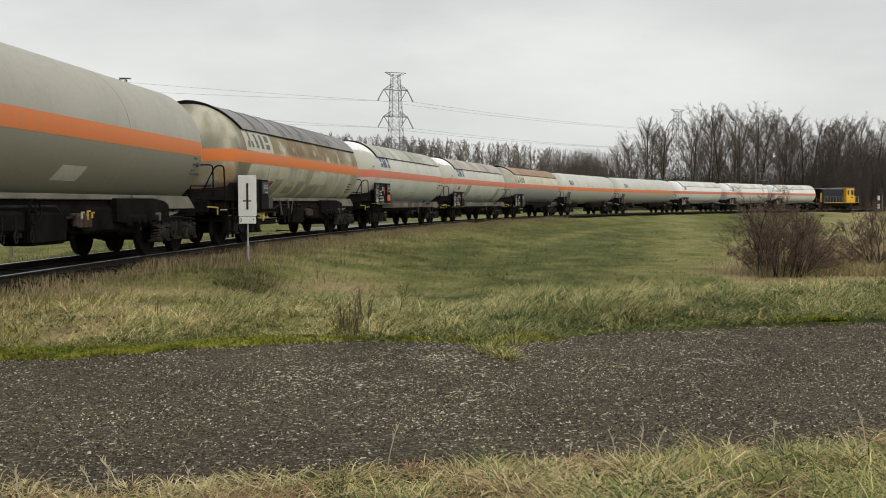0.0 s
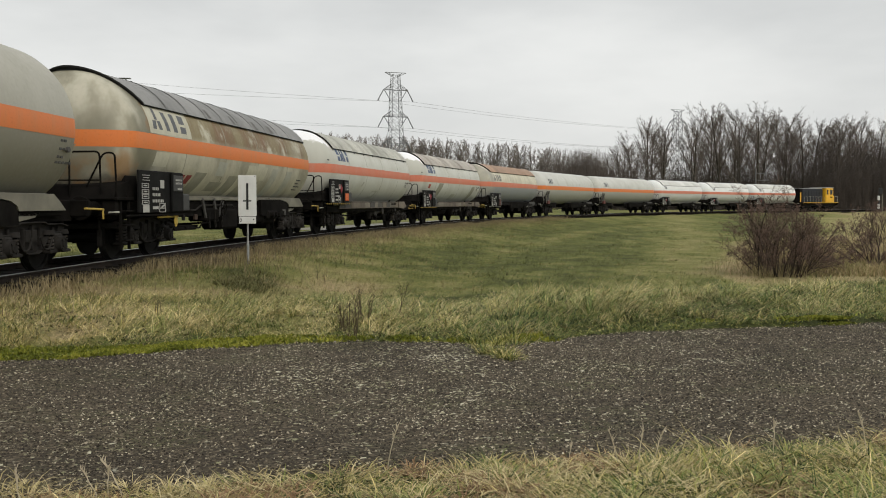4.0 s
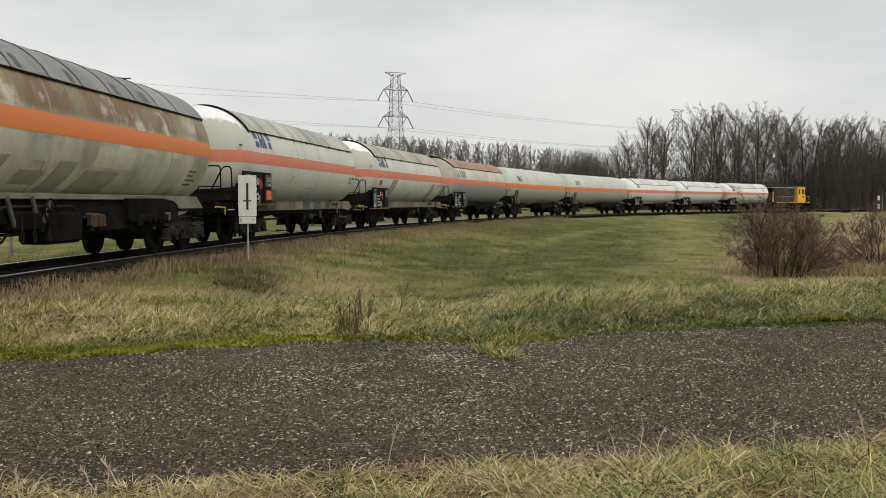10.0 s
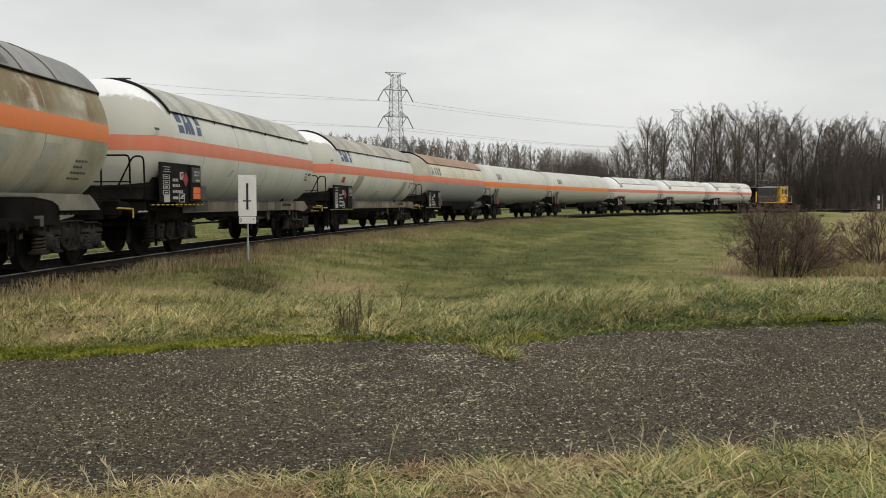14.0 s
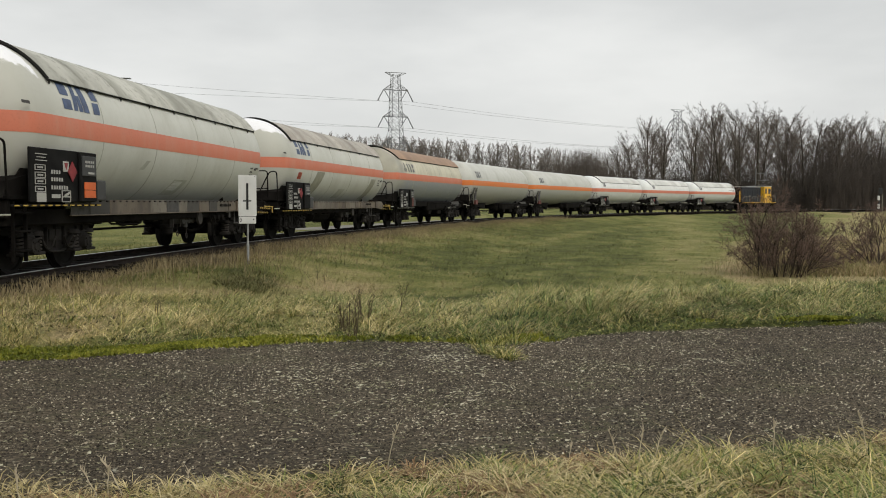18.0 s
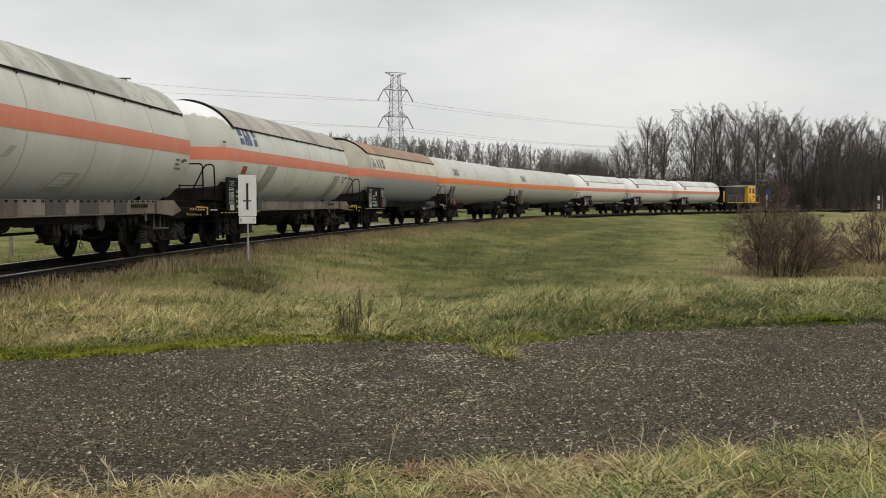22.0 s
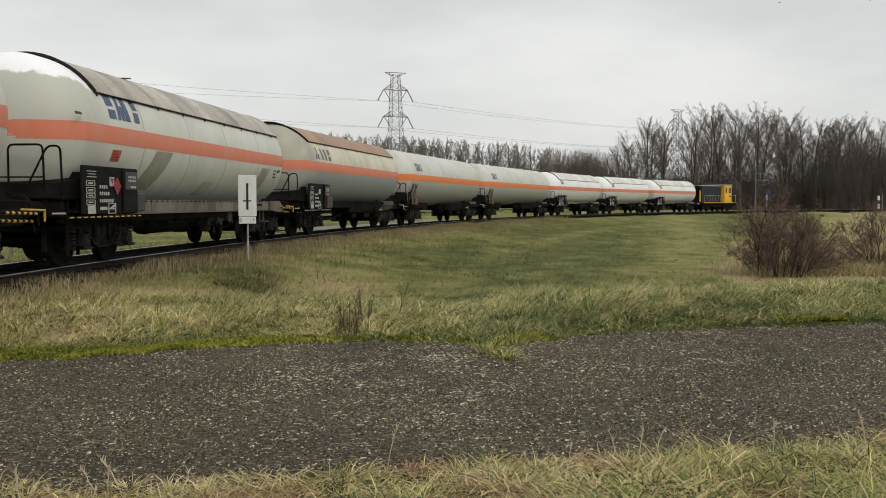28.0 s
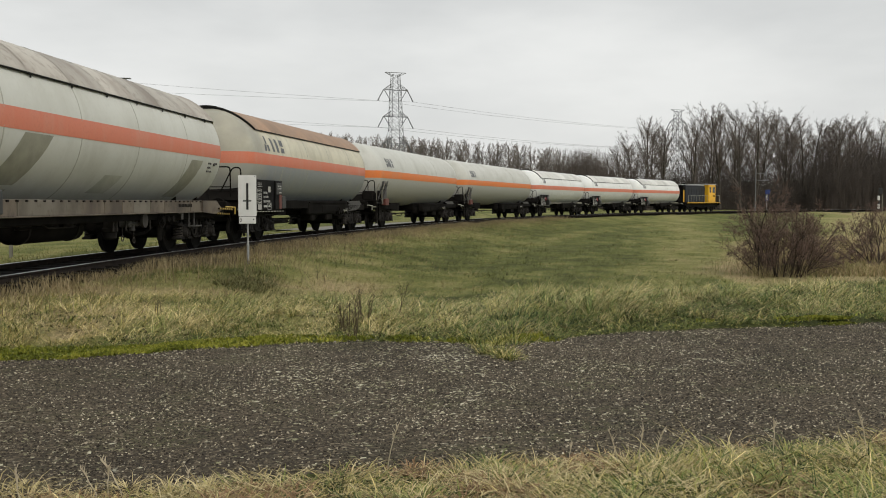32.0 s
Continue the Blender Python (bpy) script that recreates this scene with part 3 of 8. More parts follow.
def asphalt():
    """Old tar-and-chippings lane: dark binder, grit, ragged lichen and mossy stains."""
    m = Mat("worn_asphalt", 0.92, 0.0, 0.25)
    base = m.ramp(m.noise(0.55, 6), (0.30, (0.0290, 0.0238, 0.0168)), (0.70, (0.122, 0.100, 0.068)))
    grit = m.cells(46)
    chips = m.ramp(grit.outputs["Color"], (0.0, (0.0065, 0.0055, 0.0038)), (0.5, (0.040, 0.0322, 0.0220)), (0.80, (0.128, 0.105, 0.073)), (1.0, (0.40, 0.345, 0.25)))
    col = m.mix(0.6, base, chips)
    mask = m.step(m.noise(0.62, 3), 0.44, 0.62)
    ragged = m.noise(7.5, 9, rough=0.68)
    lichen = m.maths("MULTIPLY", m.step(m.maths("ADD", ragged, m.maths("MULTIPLY", mask, 0.035)), 0.625, 0.655), m.step(m.noise(70, 2), 0.36, 0.50))
    col = m.mix(m.maths("MULTIPLY", lichen, 0.9), col, m.ramp(m.noise(1.8, 2), (0.42, (0.34, 0.33, 0.26)), (0.60, (0.30, 0.30, 0.17))))
    spots = m.step(m.noise(19, 6, rough=0.6), 0.655, 0.685)
    col = m.mix(m.maths("MULTIPLY", spots, 0.75), col, (0.33, 0.30, 0.22))
    green = m.maths("MULTIPLY", m.step(m.noise(0.8, 5, (1, 1.6, 1)), 0.50, 0.70), m.step(m.noise(22, 5), 0.42, 0.62))
    col = m.mix(m.maths("MULTIPLY", green, 0.6), col, (0.095, 0.105, 0.045))
    m.colour(col)
    m.bump(m.maths("ADD", grit.outputs["Distance"], m.maths("MULTIPLY", m.noise(9, 4), 0.6)), 0.6, 0.010)
    return m.m


def meadow():
    """Turf: tone by how dry the ground is, broken by fine tufts."""
    m = Mat("winter_turf", 0.95, 0.0, 0.15)
    pos = m.place()
    mid = m.noise(0.9, 6, (1, 1, 1), pos)
    fine = m.noise(9, 6, (1, 1, 1), pos, rough=0.7)
    v = m.maths("ADD", m.dry(), m.maths("ADD", m.maths("MULTIPLY", m.maths("SUBTRACT", mid, 0.5), 0.85), m.maths("MULTIPLY", m.maths("SUBTRACT", fine, 0.5), 0.50)))
    tone = m.ramp(fine, (0.25, (0.43,) * 3), (0.5, (0.82,) * 3), (0.75, (1.22, 1.18, 1.05)))
    m.colour(m.mix(0.85, m.ramp(v, *TURF), tone, "MULTIPLY"))
    m.bump(m.maths("ADD", fine, mid), 1.0, 0.08)
    return m.m


M_RAIL = rail_steel()
# Ballast and sleepers near black: oil grime with the wagons' shade worked in
M_BALLAST = stone_bed("grimy_shaded_ballast", (0.005, 0.0045, 0.004), (0.017, 0.0145, 0.012))
M_PATH = stone_bed("pale_gravel_path", (0.16, 0.155, 0.14), (0.27, 0.265, 0.245))
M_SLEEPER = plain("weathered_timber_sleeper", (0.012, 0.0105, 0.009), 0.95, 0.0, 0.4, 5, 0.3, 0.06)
M_ASPHALT = asphalt()
M_TURF = meadow()
M_BLADE_NEAR = turf_blades("long_foreground_grass", 0.85, 0.0, 1.26, NEAR)
M_BLADE_VERGE = turf_blades("verge_grass", 0.75, 0.02, 1.12, NEAR)
M_BLADE_LUSH = turf_blades("lush_verge_grass", 0.62, -0.13, 1.12, LUSH)
M_RUSSET = turf_blades("russet_dead_grass", 0.5, 0.0, 1.0, ((0.0, (0.10, 0.060, 0.028)), (0.5, (0.24, 0.145, 0.072)), (1.0, (0.42, 0.29, 0.16))))
M_BLADE_BANK = turf_blades("dry_bank_grass", 0.58, 0.03, 0.99)
M_BLADE_FIELD = turf_blades("short_field_grass", 0.42, 0.01, 0.95)
M_REED = grassy("dead_tan_grass", ((0.0, (0.120, 0.096, 0.050)), (0.5, (0.240, 0.193, 0.105)), (1.0, (0.40, 0.33, 0.195))), wide=0.5)
M_MOSS = grassy("yellow_green_moss", ((0.0, (0.040, 0.052, 0.010)), (0.5, (0.165, 0.185, 0.022)), (1.0, (0.40, 0.39, 0.06))), 0.9, 2.0)
M_BARK = plain("grey_brown_bark", (0.072, 0.062, 0.053), 0.9, 0.0, 0.35, 3)
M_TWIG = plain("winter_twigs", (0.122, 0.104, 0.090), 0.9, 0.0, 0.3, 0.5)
# Far row paler than the grove: distance haze put into its twig colour
M_TWIG_HAZED = plain("haze_paled_distant_twigs", (0.190, 0.168, 0.148), 0.9, 0.0, 0.25, 0.3)
M_SHRUB_STEM = plain("dark_brown_shrub_stems", (0.050, 0.038, 0.031), 0.85, 0.0, 0.4, 3)
M_SHRUB = plain("red_brown_shrub_twigs", (0.140, 0.092, 0.070), 0.85, 0.0, 0.4, 3)
M_BRUSH = plain("dark_tangled_brush", (0.068, 0.057, 0.049), 0.9, 0.0, 0.3, 0.3)
M_STRAW = grassy("bleached_verge_straw", ((0.0, (0.18, 0.15, 0.062)), (0.5, (0.37, 0.305, 0.135)), (1.0, (0.62, 0.53, 0.30))), wide=2.0, own=0.8)
M_BROWN_WEED = grassy("brown_lineside_weeds", ((0.0, (0.045, 0.035, 0.021)), (0.5, (0.110, 0.086, 0.050)), (1.0, (0.23, 0.18, 0.105))), wide=1.5, own=0.8)
M_THATCH = grassy("gap_shade_thatch", ((0.0, (0.035, 0.034, 0.014)), (0.5, (0.070, 0.064, 0.028)), (1.0, (0.13, 0.11, 0.05))), wide=2.0, own=0.8)
M_STEM = plain("dead_weed_stem", (0.088, 0.070, 0.040), 0.9, 0.0, 0.3, 9)
M_SNOWSTEM = plain("bleached_dry_stem", (0.46, 0.40, 0.29), 0.9, 0.0, 0.2, 9)
M_CHIPS = grassy("road_chippings", ((0.0, (0.007, 0.0055, 0.0035)), (0.45, (0.031, 0.0250, 0.0170)), (0.70, (0.068, 0.0560, 0.0385)), (0.86, (0.19, 0.162, 0.112)), (1.0, (0.66, 0.60, 0.46))), 0.9, 1.0, 0.35, 0.95, shift=0.04)
M_LICHEN = grassy("pale_lichen_crust", ((0.0, (0.16, 0.16, 0.085)), (0.4, (0.31, 0.30, 0.20)), (0.75, (0.56, 0.535, 0.42)), (1.0, (0.82, 0.79, 0.66))), 0.9, 1.0, 0.6, 0.7, shift=0.10)
M_DARK_WEED = grassy("dark_low_weeds", ((0.0, (0.045, 0.050, 0.017)), (0.5, (0.095, 0.098, 0.036)), (1.0, (0.19, 0.165, 0.07))), 0.8, 2.0, 0.8, 0.7)


# ---- ground: one sheet out to the horizon ----
def axis_steps(lo, hi, fine, far):
    """Coordinates that are close together between lo and hi and spread out beyond."""
    mid = list(np.arange(lo, hi + 1e-6, fine))
    a, b, st = [], [], fine
    x0, x1 = lo, hi
    while x1 < far or x0 > -far:
        st *= 1.13
        x1 += st
        x0 -= st
        b.append(x1)
        a.append(x0)
    return np.array(a[::-1] + mid + b)


def sheet(name, xs, ys, zfun, material):
    gx, gy = np.meshgrid(xs, ys)
    gz = zfun(gx.ravel(), gy.ravel())
    v = np.stack([gx.ravel(), gy.ravel(), gz], 1)
    nx, ny = len(xs), len(ys)
    i = (np.arange(ny - 1)[:, None] * nx + np.arange(nx - 1)).ravel()
    t = np.concatenate([np.stack([i, i + 1, i + nx + 1], 1), np.stack([i, i + nx + 1, i + nx], 1)])
    return new(name, fast_mesh(name, v, t, material, True, dryness(v[:, 0], v[:, 1])))


ground = sheet("ground", axis_steps(-14, 16, 0.25, 2600), axis_steps(1, 30, 0.25, 2600), ground_z, M_TURF)
tagged(ground, "flat winter meadow of olive and straw-coloured turf", "ground", kind="structure")


def build_lane():
    us = np.arange(-5.6, 60, 0.2)
    us = np.concatenate([us, np.geomspace(61, 900, 50)])
    rows = []
    for u in us:
        n, f = float(near_edge(u)), float(far_edge(u))
        # the end by the railway is rounded off
        if u < -3.0:
            c = (n + f) / 2
            w = math.sqrt(max(0.02, 1 - ((-3.0 - u) / 2.7) ** 2))
            n, f = c + (n - c) * w, c + (f - c) * w
        row = []
        qs = np.linspace(n, f, 27)
        for j, q in enumerate(qs):
            e = min(q - n, f - q)
            z = LANE_Z - 0.035 * (1 - min(1, e / 0.18)) ** 2 + 0.012 * math.sin(u * 0.9 + q) * math.sin(q * 1.3)
            row.append((*lane_xy(u, q), z))
        low = [(row[0][0], row[0][1], LANE_Z - 0.12)]
        row = low + row + [(row[-1][0], row[-1][1], LANE_Z - 0.12)]
        rows.append(row)
    g = Geo().grid(rows)
    ob = new("lane_pavement", g.mesh("lane_pavement", M_ASPHALT, 60))
    return tagged(ob, "worn dark asphalt lane with pale chippings and lichen spots", "road", kind="structure")


build_lane()


def blades(name, x, y, height, width, lean, material, label, seed, droop=0.5, fine=False, sink=0.02, towards=None, base_z=None):
    """Grass: one bent blade for every point."""
    r = np.random.RandomState(seed)
    n = len(x)
    z = (ground_z(x, y) if base_z is None else np.full(n, base_z)) - sink
    h = height * r.uniform(0.55, 1.15, n) if np.isscalar(height) else height
    w = width * r.uniform(0.6, 1.3, n)
    a = r.uniform(0, 2 * np.pi, n)
    b = r.uniform(0, 2 * np.pi, n) if towards is None else towards + r.normal(0, 0.55, n)
    ln = np.abs(r.normal(0, lean, n))
    wx, wy = np.cos(a) * w / 2, np.sin(a) * w / 2
    dx, dy = np.cos(b), np.sin(b)
    steps = ((0.0, 0.0, 1.0), (0.38, 0.30, 0.85), (0.72, 0.68, 0.6), (1.0, 1.0, 0.0)) if fine else ((0.0, 0.0, 1.0), (0.55, 0.42, 0.8), (1.0, 1.0, 0.0))
    vs = []
    for t, bend, wd in steps:
        out = ln * h * bend
        up = h * t * (1 - droop * np.minimum(ln, 1.6) * 0.45 * bend)
        cx, cy, cz = x + dx * out, y + dy * out, z + up
        if wd > 0:
            vs.append(np.stack([cx - wx * wd, cy - wy * wd, cz], 1))
            vs.append(np.stack([cx + wx * wd, cy + wy * wd, cz], 1))
        else:
            vs.append(np.stack([cx, cy, cz], 1))
    k = len(vs)
    v = np.stack(vs, 1).reshape(-1, 3)
    base = np.arange(n)[:, None] * k
    tri = [(0, 1, 3), (0, 3, 2), (2, 3, 5), (2, 5, 4), (4, 5, 6)] if fine else [(0, 1, 3), (0, 3, 2), (2, 3, 4)]
    t = np.concatenate([base + np.array(q) for q in tri])
    ob = new(name, fast_mesh(name, v, t, material, dry=np.repeat(dryness(x, y), k)))
    return tagged(ob, label, "grass", kind="stuff")


def scatter(seed, n, u0, u1, fq0, fq1):
    """Points between two lines beside the lane: fq0 and fq1 give q for u."""
    r = np.random.RandomState(seed)
    u = r.uniform(u0, u1, n)
    a, b = fq0(u), fq1(u)
    q = a + (b - a) * r.uniform(0, 1, n)
    x, y = lane_xy(u, q)
    return x, y, u, q


def clumpy(x, y, scale, seed):
    """A slow wave over the ground between 0 and 1, for tufts and gaps."""
    s = seed * 1.7
    v = (np.sin(x * scale + s) * np.sin(y * scale * 1.1 + s * 2) + 0.6 * np.sin(x * scale * 2.3 + y * scale * 1.9 + s)
         + 0.5 * np.sin(x * scale * 4.1 - y * scale * 3.7 + s * 3))
    return 0.5 + v / 4.2


def in_sight(x, y, spare=1.05):
    return np.abs(x) < (y * 0.467 * spare + 0.6)


def tufts(seed, cx, cy, per, spread):
    """Blades set in tufts round given places: their places, outward bearings and which tuft each is of."""
    r = np.random.RandomState(seed)
    k = np.repeat(np.arange(len(cx)), per)
    a = r.uniform(0, 2 * np.pi, len(k))
    d = spread * np.abs(r.normal(0, 1, len(k)))
    return cx[k] + d * np.cos(a), cy[k] + d * np.sin(a), a, k


def meet(px, py):
    """The spot of ground on the line of sight at that bearing and dip."""
    d = np.arange(4.0, 60.0, 0.02)
    x = (px - 784) / 1680 * d
    y = 359 + 1680 * (EYE_Z - ground_z(x, d)) / d
    j = int(np.argmin(np.abs(y - py)))
    return float(x[j]), float(d[j])


def arched(name, x, y, length, width, e0, e1, toward, material, label, seed, base_z=None, sink=0.02, segs=4, wander=0.35, dry=None, tip=0.16):
    """Grass blades that bow over: e0 is their slope at the root and e1 at the tip, in degrees."""
    r = np.random.RandomState(seed)
    n = len(x)
    z = (ground_z(x, y) if base_z is None else np.full(n, base_z)) - sink
    b = toward + r.normal(0, 0.12, n)
    bend = r.normal(0, wander, n)
    twist = b + np.pi / 2 + r.normal(0, 0.7, n)
    w = width * r.uniform(0.55, 1.3, n)
    a0, a1 = np.radians(e0), np.radians(e1)
    p = np.stack([x, y, z], 1)
    vs = []
    for k in range(segs + 1):
        f = k / segs
        wd = w * (1.0 if k == 0 else (1 - f) ** 0.5) / 2
        side = np.stack([np.cos(twist) * wd, np.sin(twist) * wd, 0 * wd], 1)
        vs += [p - side, p + side] if k < segs else [p]
        t = a0 + (a1 - a0) * (k + 0.5) / segs
        c = b + bend * f
        st = length / segs
        p = p + np.stack([np.cos(t) * np.cos(c) * st, np.cos(t) * np.sin(c) * st, np.sin(t) * st], 1)
        p[:, 2] = np.maximum(p[:, 2], z + 0.012)
    m = len(vs)
    v = np.stack(vs, 1).reshape(-1, 3)
    base = np.arange(n)[:, None] * m
    tri = []
    for k in range(segs - 1):
        o = 2 * k
        tri += [(o, o + 1, o + 3), (o, o + 3, o + 2)]
    tri.append((m - 3, m - 2, m - 1))
    t = np.concatenate([base + np.array(q) for q in tri])
    dry = dryness(x, y) if dry is None else dry
    # Tone along the blade: tips bleached, roots darker for the shade at their base
    up = np.repeat(np.arange(segs + 1) / segs, 2)[:m]
    ob = new(name, fast_mesh(name, v, t, material, dry=(dry[:, None] + tip * (up - 0.45)).ravel()))
    return tagged(ob, label, "grass", kind="stuff")


def own_tone(seed, x, y, k, base, zone, spread):
    """A tone for each blade: that of its tuft, with a share of the ground's dryness."""
    r = np.random.RandomState(seed)
    t = base + zone * (dryness(x, y) - 0.45) + r.normal(0, spread, len(x))
    return np.clip(t[k], 0.0, 1.1)


def grow_grass():
    # this side of the lane: long blades lying matted every way, over brown thatch
    x, y, u, q = scatter(1, 3600, -3.6, 6.2, lambda v: 3.7 + 0 * v, lambda v: near_edge(v) + 0.0)
    keep = in_sight(x, y, 1.1) & (y > 4.2)
    x, y, u = x[keep], y[keep], u[keep]
    r = np.random.RandomState(5)
    size = r.uniform(0.5, 1.2, len(x)) * (0.66 + 0.50 * smooth(0.5, 4.0, u)) * (0.65 + 0.7 * drift(x, y, 0.45, 20))
    lie = np.where(drift(x, y, 0.35, 21) > 0.48, 0.2, np.pi - 0.4) + 2.4 * (drift(x, y, 0.6, 22) - 0.5) + r.normal(0, 0.5, len(x))
    bx, by, a, k = tufts(31, x, y, 19, 0.05)
    n = len(k)
    toward = np.where(r.uniform(0, 1, n) < 0.62, lie[k] + r.normal(0, 0.5, n), a)
    tone = own_tone(61, x, y, k, 0.47 + 0.10 * (drift(x, y, 0.5, 19) - 0.5), 0.0, 0.19)
    arched("foreground_grass", bx, by, 0.21 * size[k] * r.uniform(0.35, 1.35, n), 0.0078, r.uniform(12, 72, n), r.uniform(-60, 20, n), toward, M_BLADE_NEAR, "long matted straw and green grass beside the lane", 11, dry=tone, segs=3)
    pick = r.uniform(0, 1, len(x)) < 0.45
    bx, by, a, k = tufts(38, x[pick], y[pick], 10, 0.10)
    n = len(k)
    a = np.where(r.uniform(0, 1, n) < 0.6, lie[pick][k] + r.normal(0, 0.7, n), a)
    arched("foreground_straw", bx, by, 0.27 * size[pick][k] * r.uniform(0.4, 1.3, n), 0.0066, r.uniform(5, 48, n), r.uniform(-40, 14, n), a, M_STRAW, "long bleached straw lying over the near grass", 27, segs=3, sink=-0.02)
    pick = (r.uniform(0, 1, len(x)) < 0.5) & (drift(x, y, 0.55, 18) > 0.56)
    bx, by, a, k = tufts(45, x[pick], y[pick], 22, 0.08)
    n = len(k)
    arched("russet_grass", bx, by, 0.17 * size[pick][k] * r.uniform(0.4, 1.3, n), 0.0085, r.uniform(2, 40, n), r.uniform(-50, 5, n), a, M_RUSSET, "brown dead grass matted between the blades", 46, segs=3, sink=-0.03, dry=r.uniform(0.1, 0.9, n))
    pick = (r.uniform(0, 1, len(x)) < 0.30) & (drift(x, y, 0.6, 24) > 0.56)
    bx, by, a, k = tufts(43, x[pick], y[pick], 26, 0.045)
    n = len(k)
    arched("fresh_grass", bx, by, 0.25 * size[pick][k] * r.uniform(0.5, 1.2, n), 0.009, r.uniform(40, 82, n), r.uniform(-40, 25, n), a, M_BLADE_LUSH, "fresh dark green tufts in the near grass", 44, dry=own_tone(62, x[pick], y[pick], k, 0.42, 0.0, 0.08))
    # ragged straw at the near corner of the lane
    px, py = r.uniform(-30, 380, 44), r.uniform(866, 930, 44)
    d = (EYE_Z - LANE_Z) * 1680 / (py - 359)
    bx, by, a, k = tufts(39, (px - 784) / 1680 * d, d, 26, 0.05)
    n = len(k)
    arched("corner_straw", bx, by, 0.20 * r.uniform(0.3, 1.3, n), 0.007, r.uniform(15, 60, n), r.uniform(-60, 10, n), a, M_STRAW, "ragged straw at the near edge of the lane", 28, base_z=LANE_Z)
    # the verge beyond the lane: soft and fine by the railway, coarse bowed tussocks further along
    x, y, u, q = scatter(2, 4300, -4.5, 13.5, lambda v: far_edge(v) + 0.10, lambda v: far_edge(v) + 5.2)
    keep = in_sight(x, y)
    x, y, u, q = x[keep], y[keep], u[keep], q[keep]
    e = q - far_edge(u)
    coarse = smooth(-0.6, 2.2, u + 1.2 * (drift(x, y, 1.4, 30) - 0.5))
    size = (0.16 + 0.22 * smooth(0.5, -1.5, u) + 1.35 * (0.6 * drift(x, y, 0.7, 25) + 0.4 * drift(x, y, 0.33, 17)) ** 1.5) * r.uniform(0.55, 1.35, len(x)) * (0.30 + 0.70 * smooth(0.1, 0.8, e)) * (0.62 + 0.42 * coarse)
    bx, by, a, k = tufts(32, x, y, 22, 0.065)
    n = len(k)
    comb = 0.1 + 3.4 * (drift(x, y, 1.1, 26) - 0.5) + r.normal(0, 0.6, len(x))
    a = np.where(r.uniform(0, 1, n) < 0.55, comb[k] + r.normal(0, 0.5, n), a)
    L = 0.38 * size[k] * r.uniform(0.4, 1.25, n) + 0.05
    green = (r.uniform(0, 1, len(x)) < 0.10 + 0.62 * smooth(-0.8, 2.5, u + 3.0 * (drift(x, y, 0.9, 27) - 0.5)))
    tone = own_tone(63, x, y, k, 0.60 - 0.05 * green + 0.62 * (drift(x, y, 0.42, 16) - 0.5) + 0.35 * (drift(x, y, 1.1, 15) - 0.5), 0.40, 0.17)
    green = green[k]
    for sel, name, m, label in ((~green, "verge_grass", M_BLADE_VERGE, "tussocky straw and green grass on the verge"), (green, "lush_grass", M_BLADE_LUSH, "lush green grass arching over the verge")):
        j = int(sel.sum())
        arched(name, bx[sel], by[sel], L[sel], 0.0068, r.uniform(28, 84, j), r.uniform(-72, 16, j), a[sel], m, label, 12, segs=3, dry=tone[sel], tip=0.30)
    # bleached straw leaning out of the tussocks, and thatch dark as the shaded gaps
    pick = (r.uniform(0, 1, len(x)) < (0.34 + 0.34 * smooth(0.0, 3.0, u)) * (0.4 + drift(x, y, 1.1, 28))) & (e > 0.25)
    bx, by, a, k = tufts(35, x[pick], y[pick], 12, 0.09)
    n = len(k)
    a = np.where(r.uniform(0, 1, n) < 0.6, 0.3 + 2.4 * (drift(bx, by, 1.2, 29) - 0.5), a)
    arched("bleached_straw", bx, by, 0.40 * size[pick][k] * r.uniform(0.5, 1.25, n) + 0.04, 0.006, r.uniform(20, 75, n), r.uniform(-55, 15, n), a, M_STRAW, "bleached straw stalks bent over the verge", 23, segs=3)
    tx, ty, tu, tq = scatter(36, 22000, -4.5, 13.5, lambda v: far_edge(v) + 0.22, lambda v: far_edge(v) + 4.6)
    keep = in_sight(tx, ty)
    blades("grass_thatch", tx[keep], ty[keep], 0.05, 0.034, 1.6, M_THATCH, "matted thatch between the tussocks, coloured dark as shaded gaps", 24, 0.6, False)
    x, y, u, q = scatter(3, 26000, -4.5, 13.5, lambda v: far_edge(v) - 0.10, lambda v: far_edge(v) + 0.8)
    keep = in_sight(x, y)
    x, y = x[keep], y[keep]
    n = len(x)
    arched("edge_grass", x, y, 0.11 * r.uniform(0.4, 1.3, n), 0.009, r.uniform(25, 75, n), r.uniform(-50, 20, n), r.uniform(0, 6.28, n), M_BLADE_VERGE, "short green grass creeping over the edge of the lane", 17, segs=3, dry=r.normal(0.36, 0.14, n))
    # a tuft that has crept into the lane
    at = [((px - 784) / 1680 * d_, d_) for px, d_ in ((px, (EYE_Z - LANE_Z) * 1680 / (py - 359)) for px, py in ((838, 606), (852, 618), (868, 624), (880, 612), (886, 628), (858, 628), (872, 606), (900, 626), (912, 612), (846, 600), (895, 604), (878, 632), (902, 636), (908, 640), (893, 638)))]
    cx, cy = np.array([p[0] for p in at]), np.array([p[1] for p in at])
    bx, by, a, k = tufts(33, cx, cy, 120, 0.06)
    n = len(k)
    arched("creeping_tuft", bx, by, 0.17 * r.uniform(0.3, 1.3, n), 0.0075, r.uniform(30, 85, n), r.uniform(-50, 40, n), a, M_BLADE_VERGE, "grass tuft growing out of the broken lane edge", 18, base_z=LANE_Z, dry=own_tone(65, cx, cy, k, 0.52, 0.0, 0.14), segs=3)
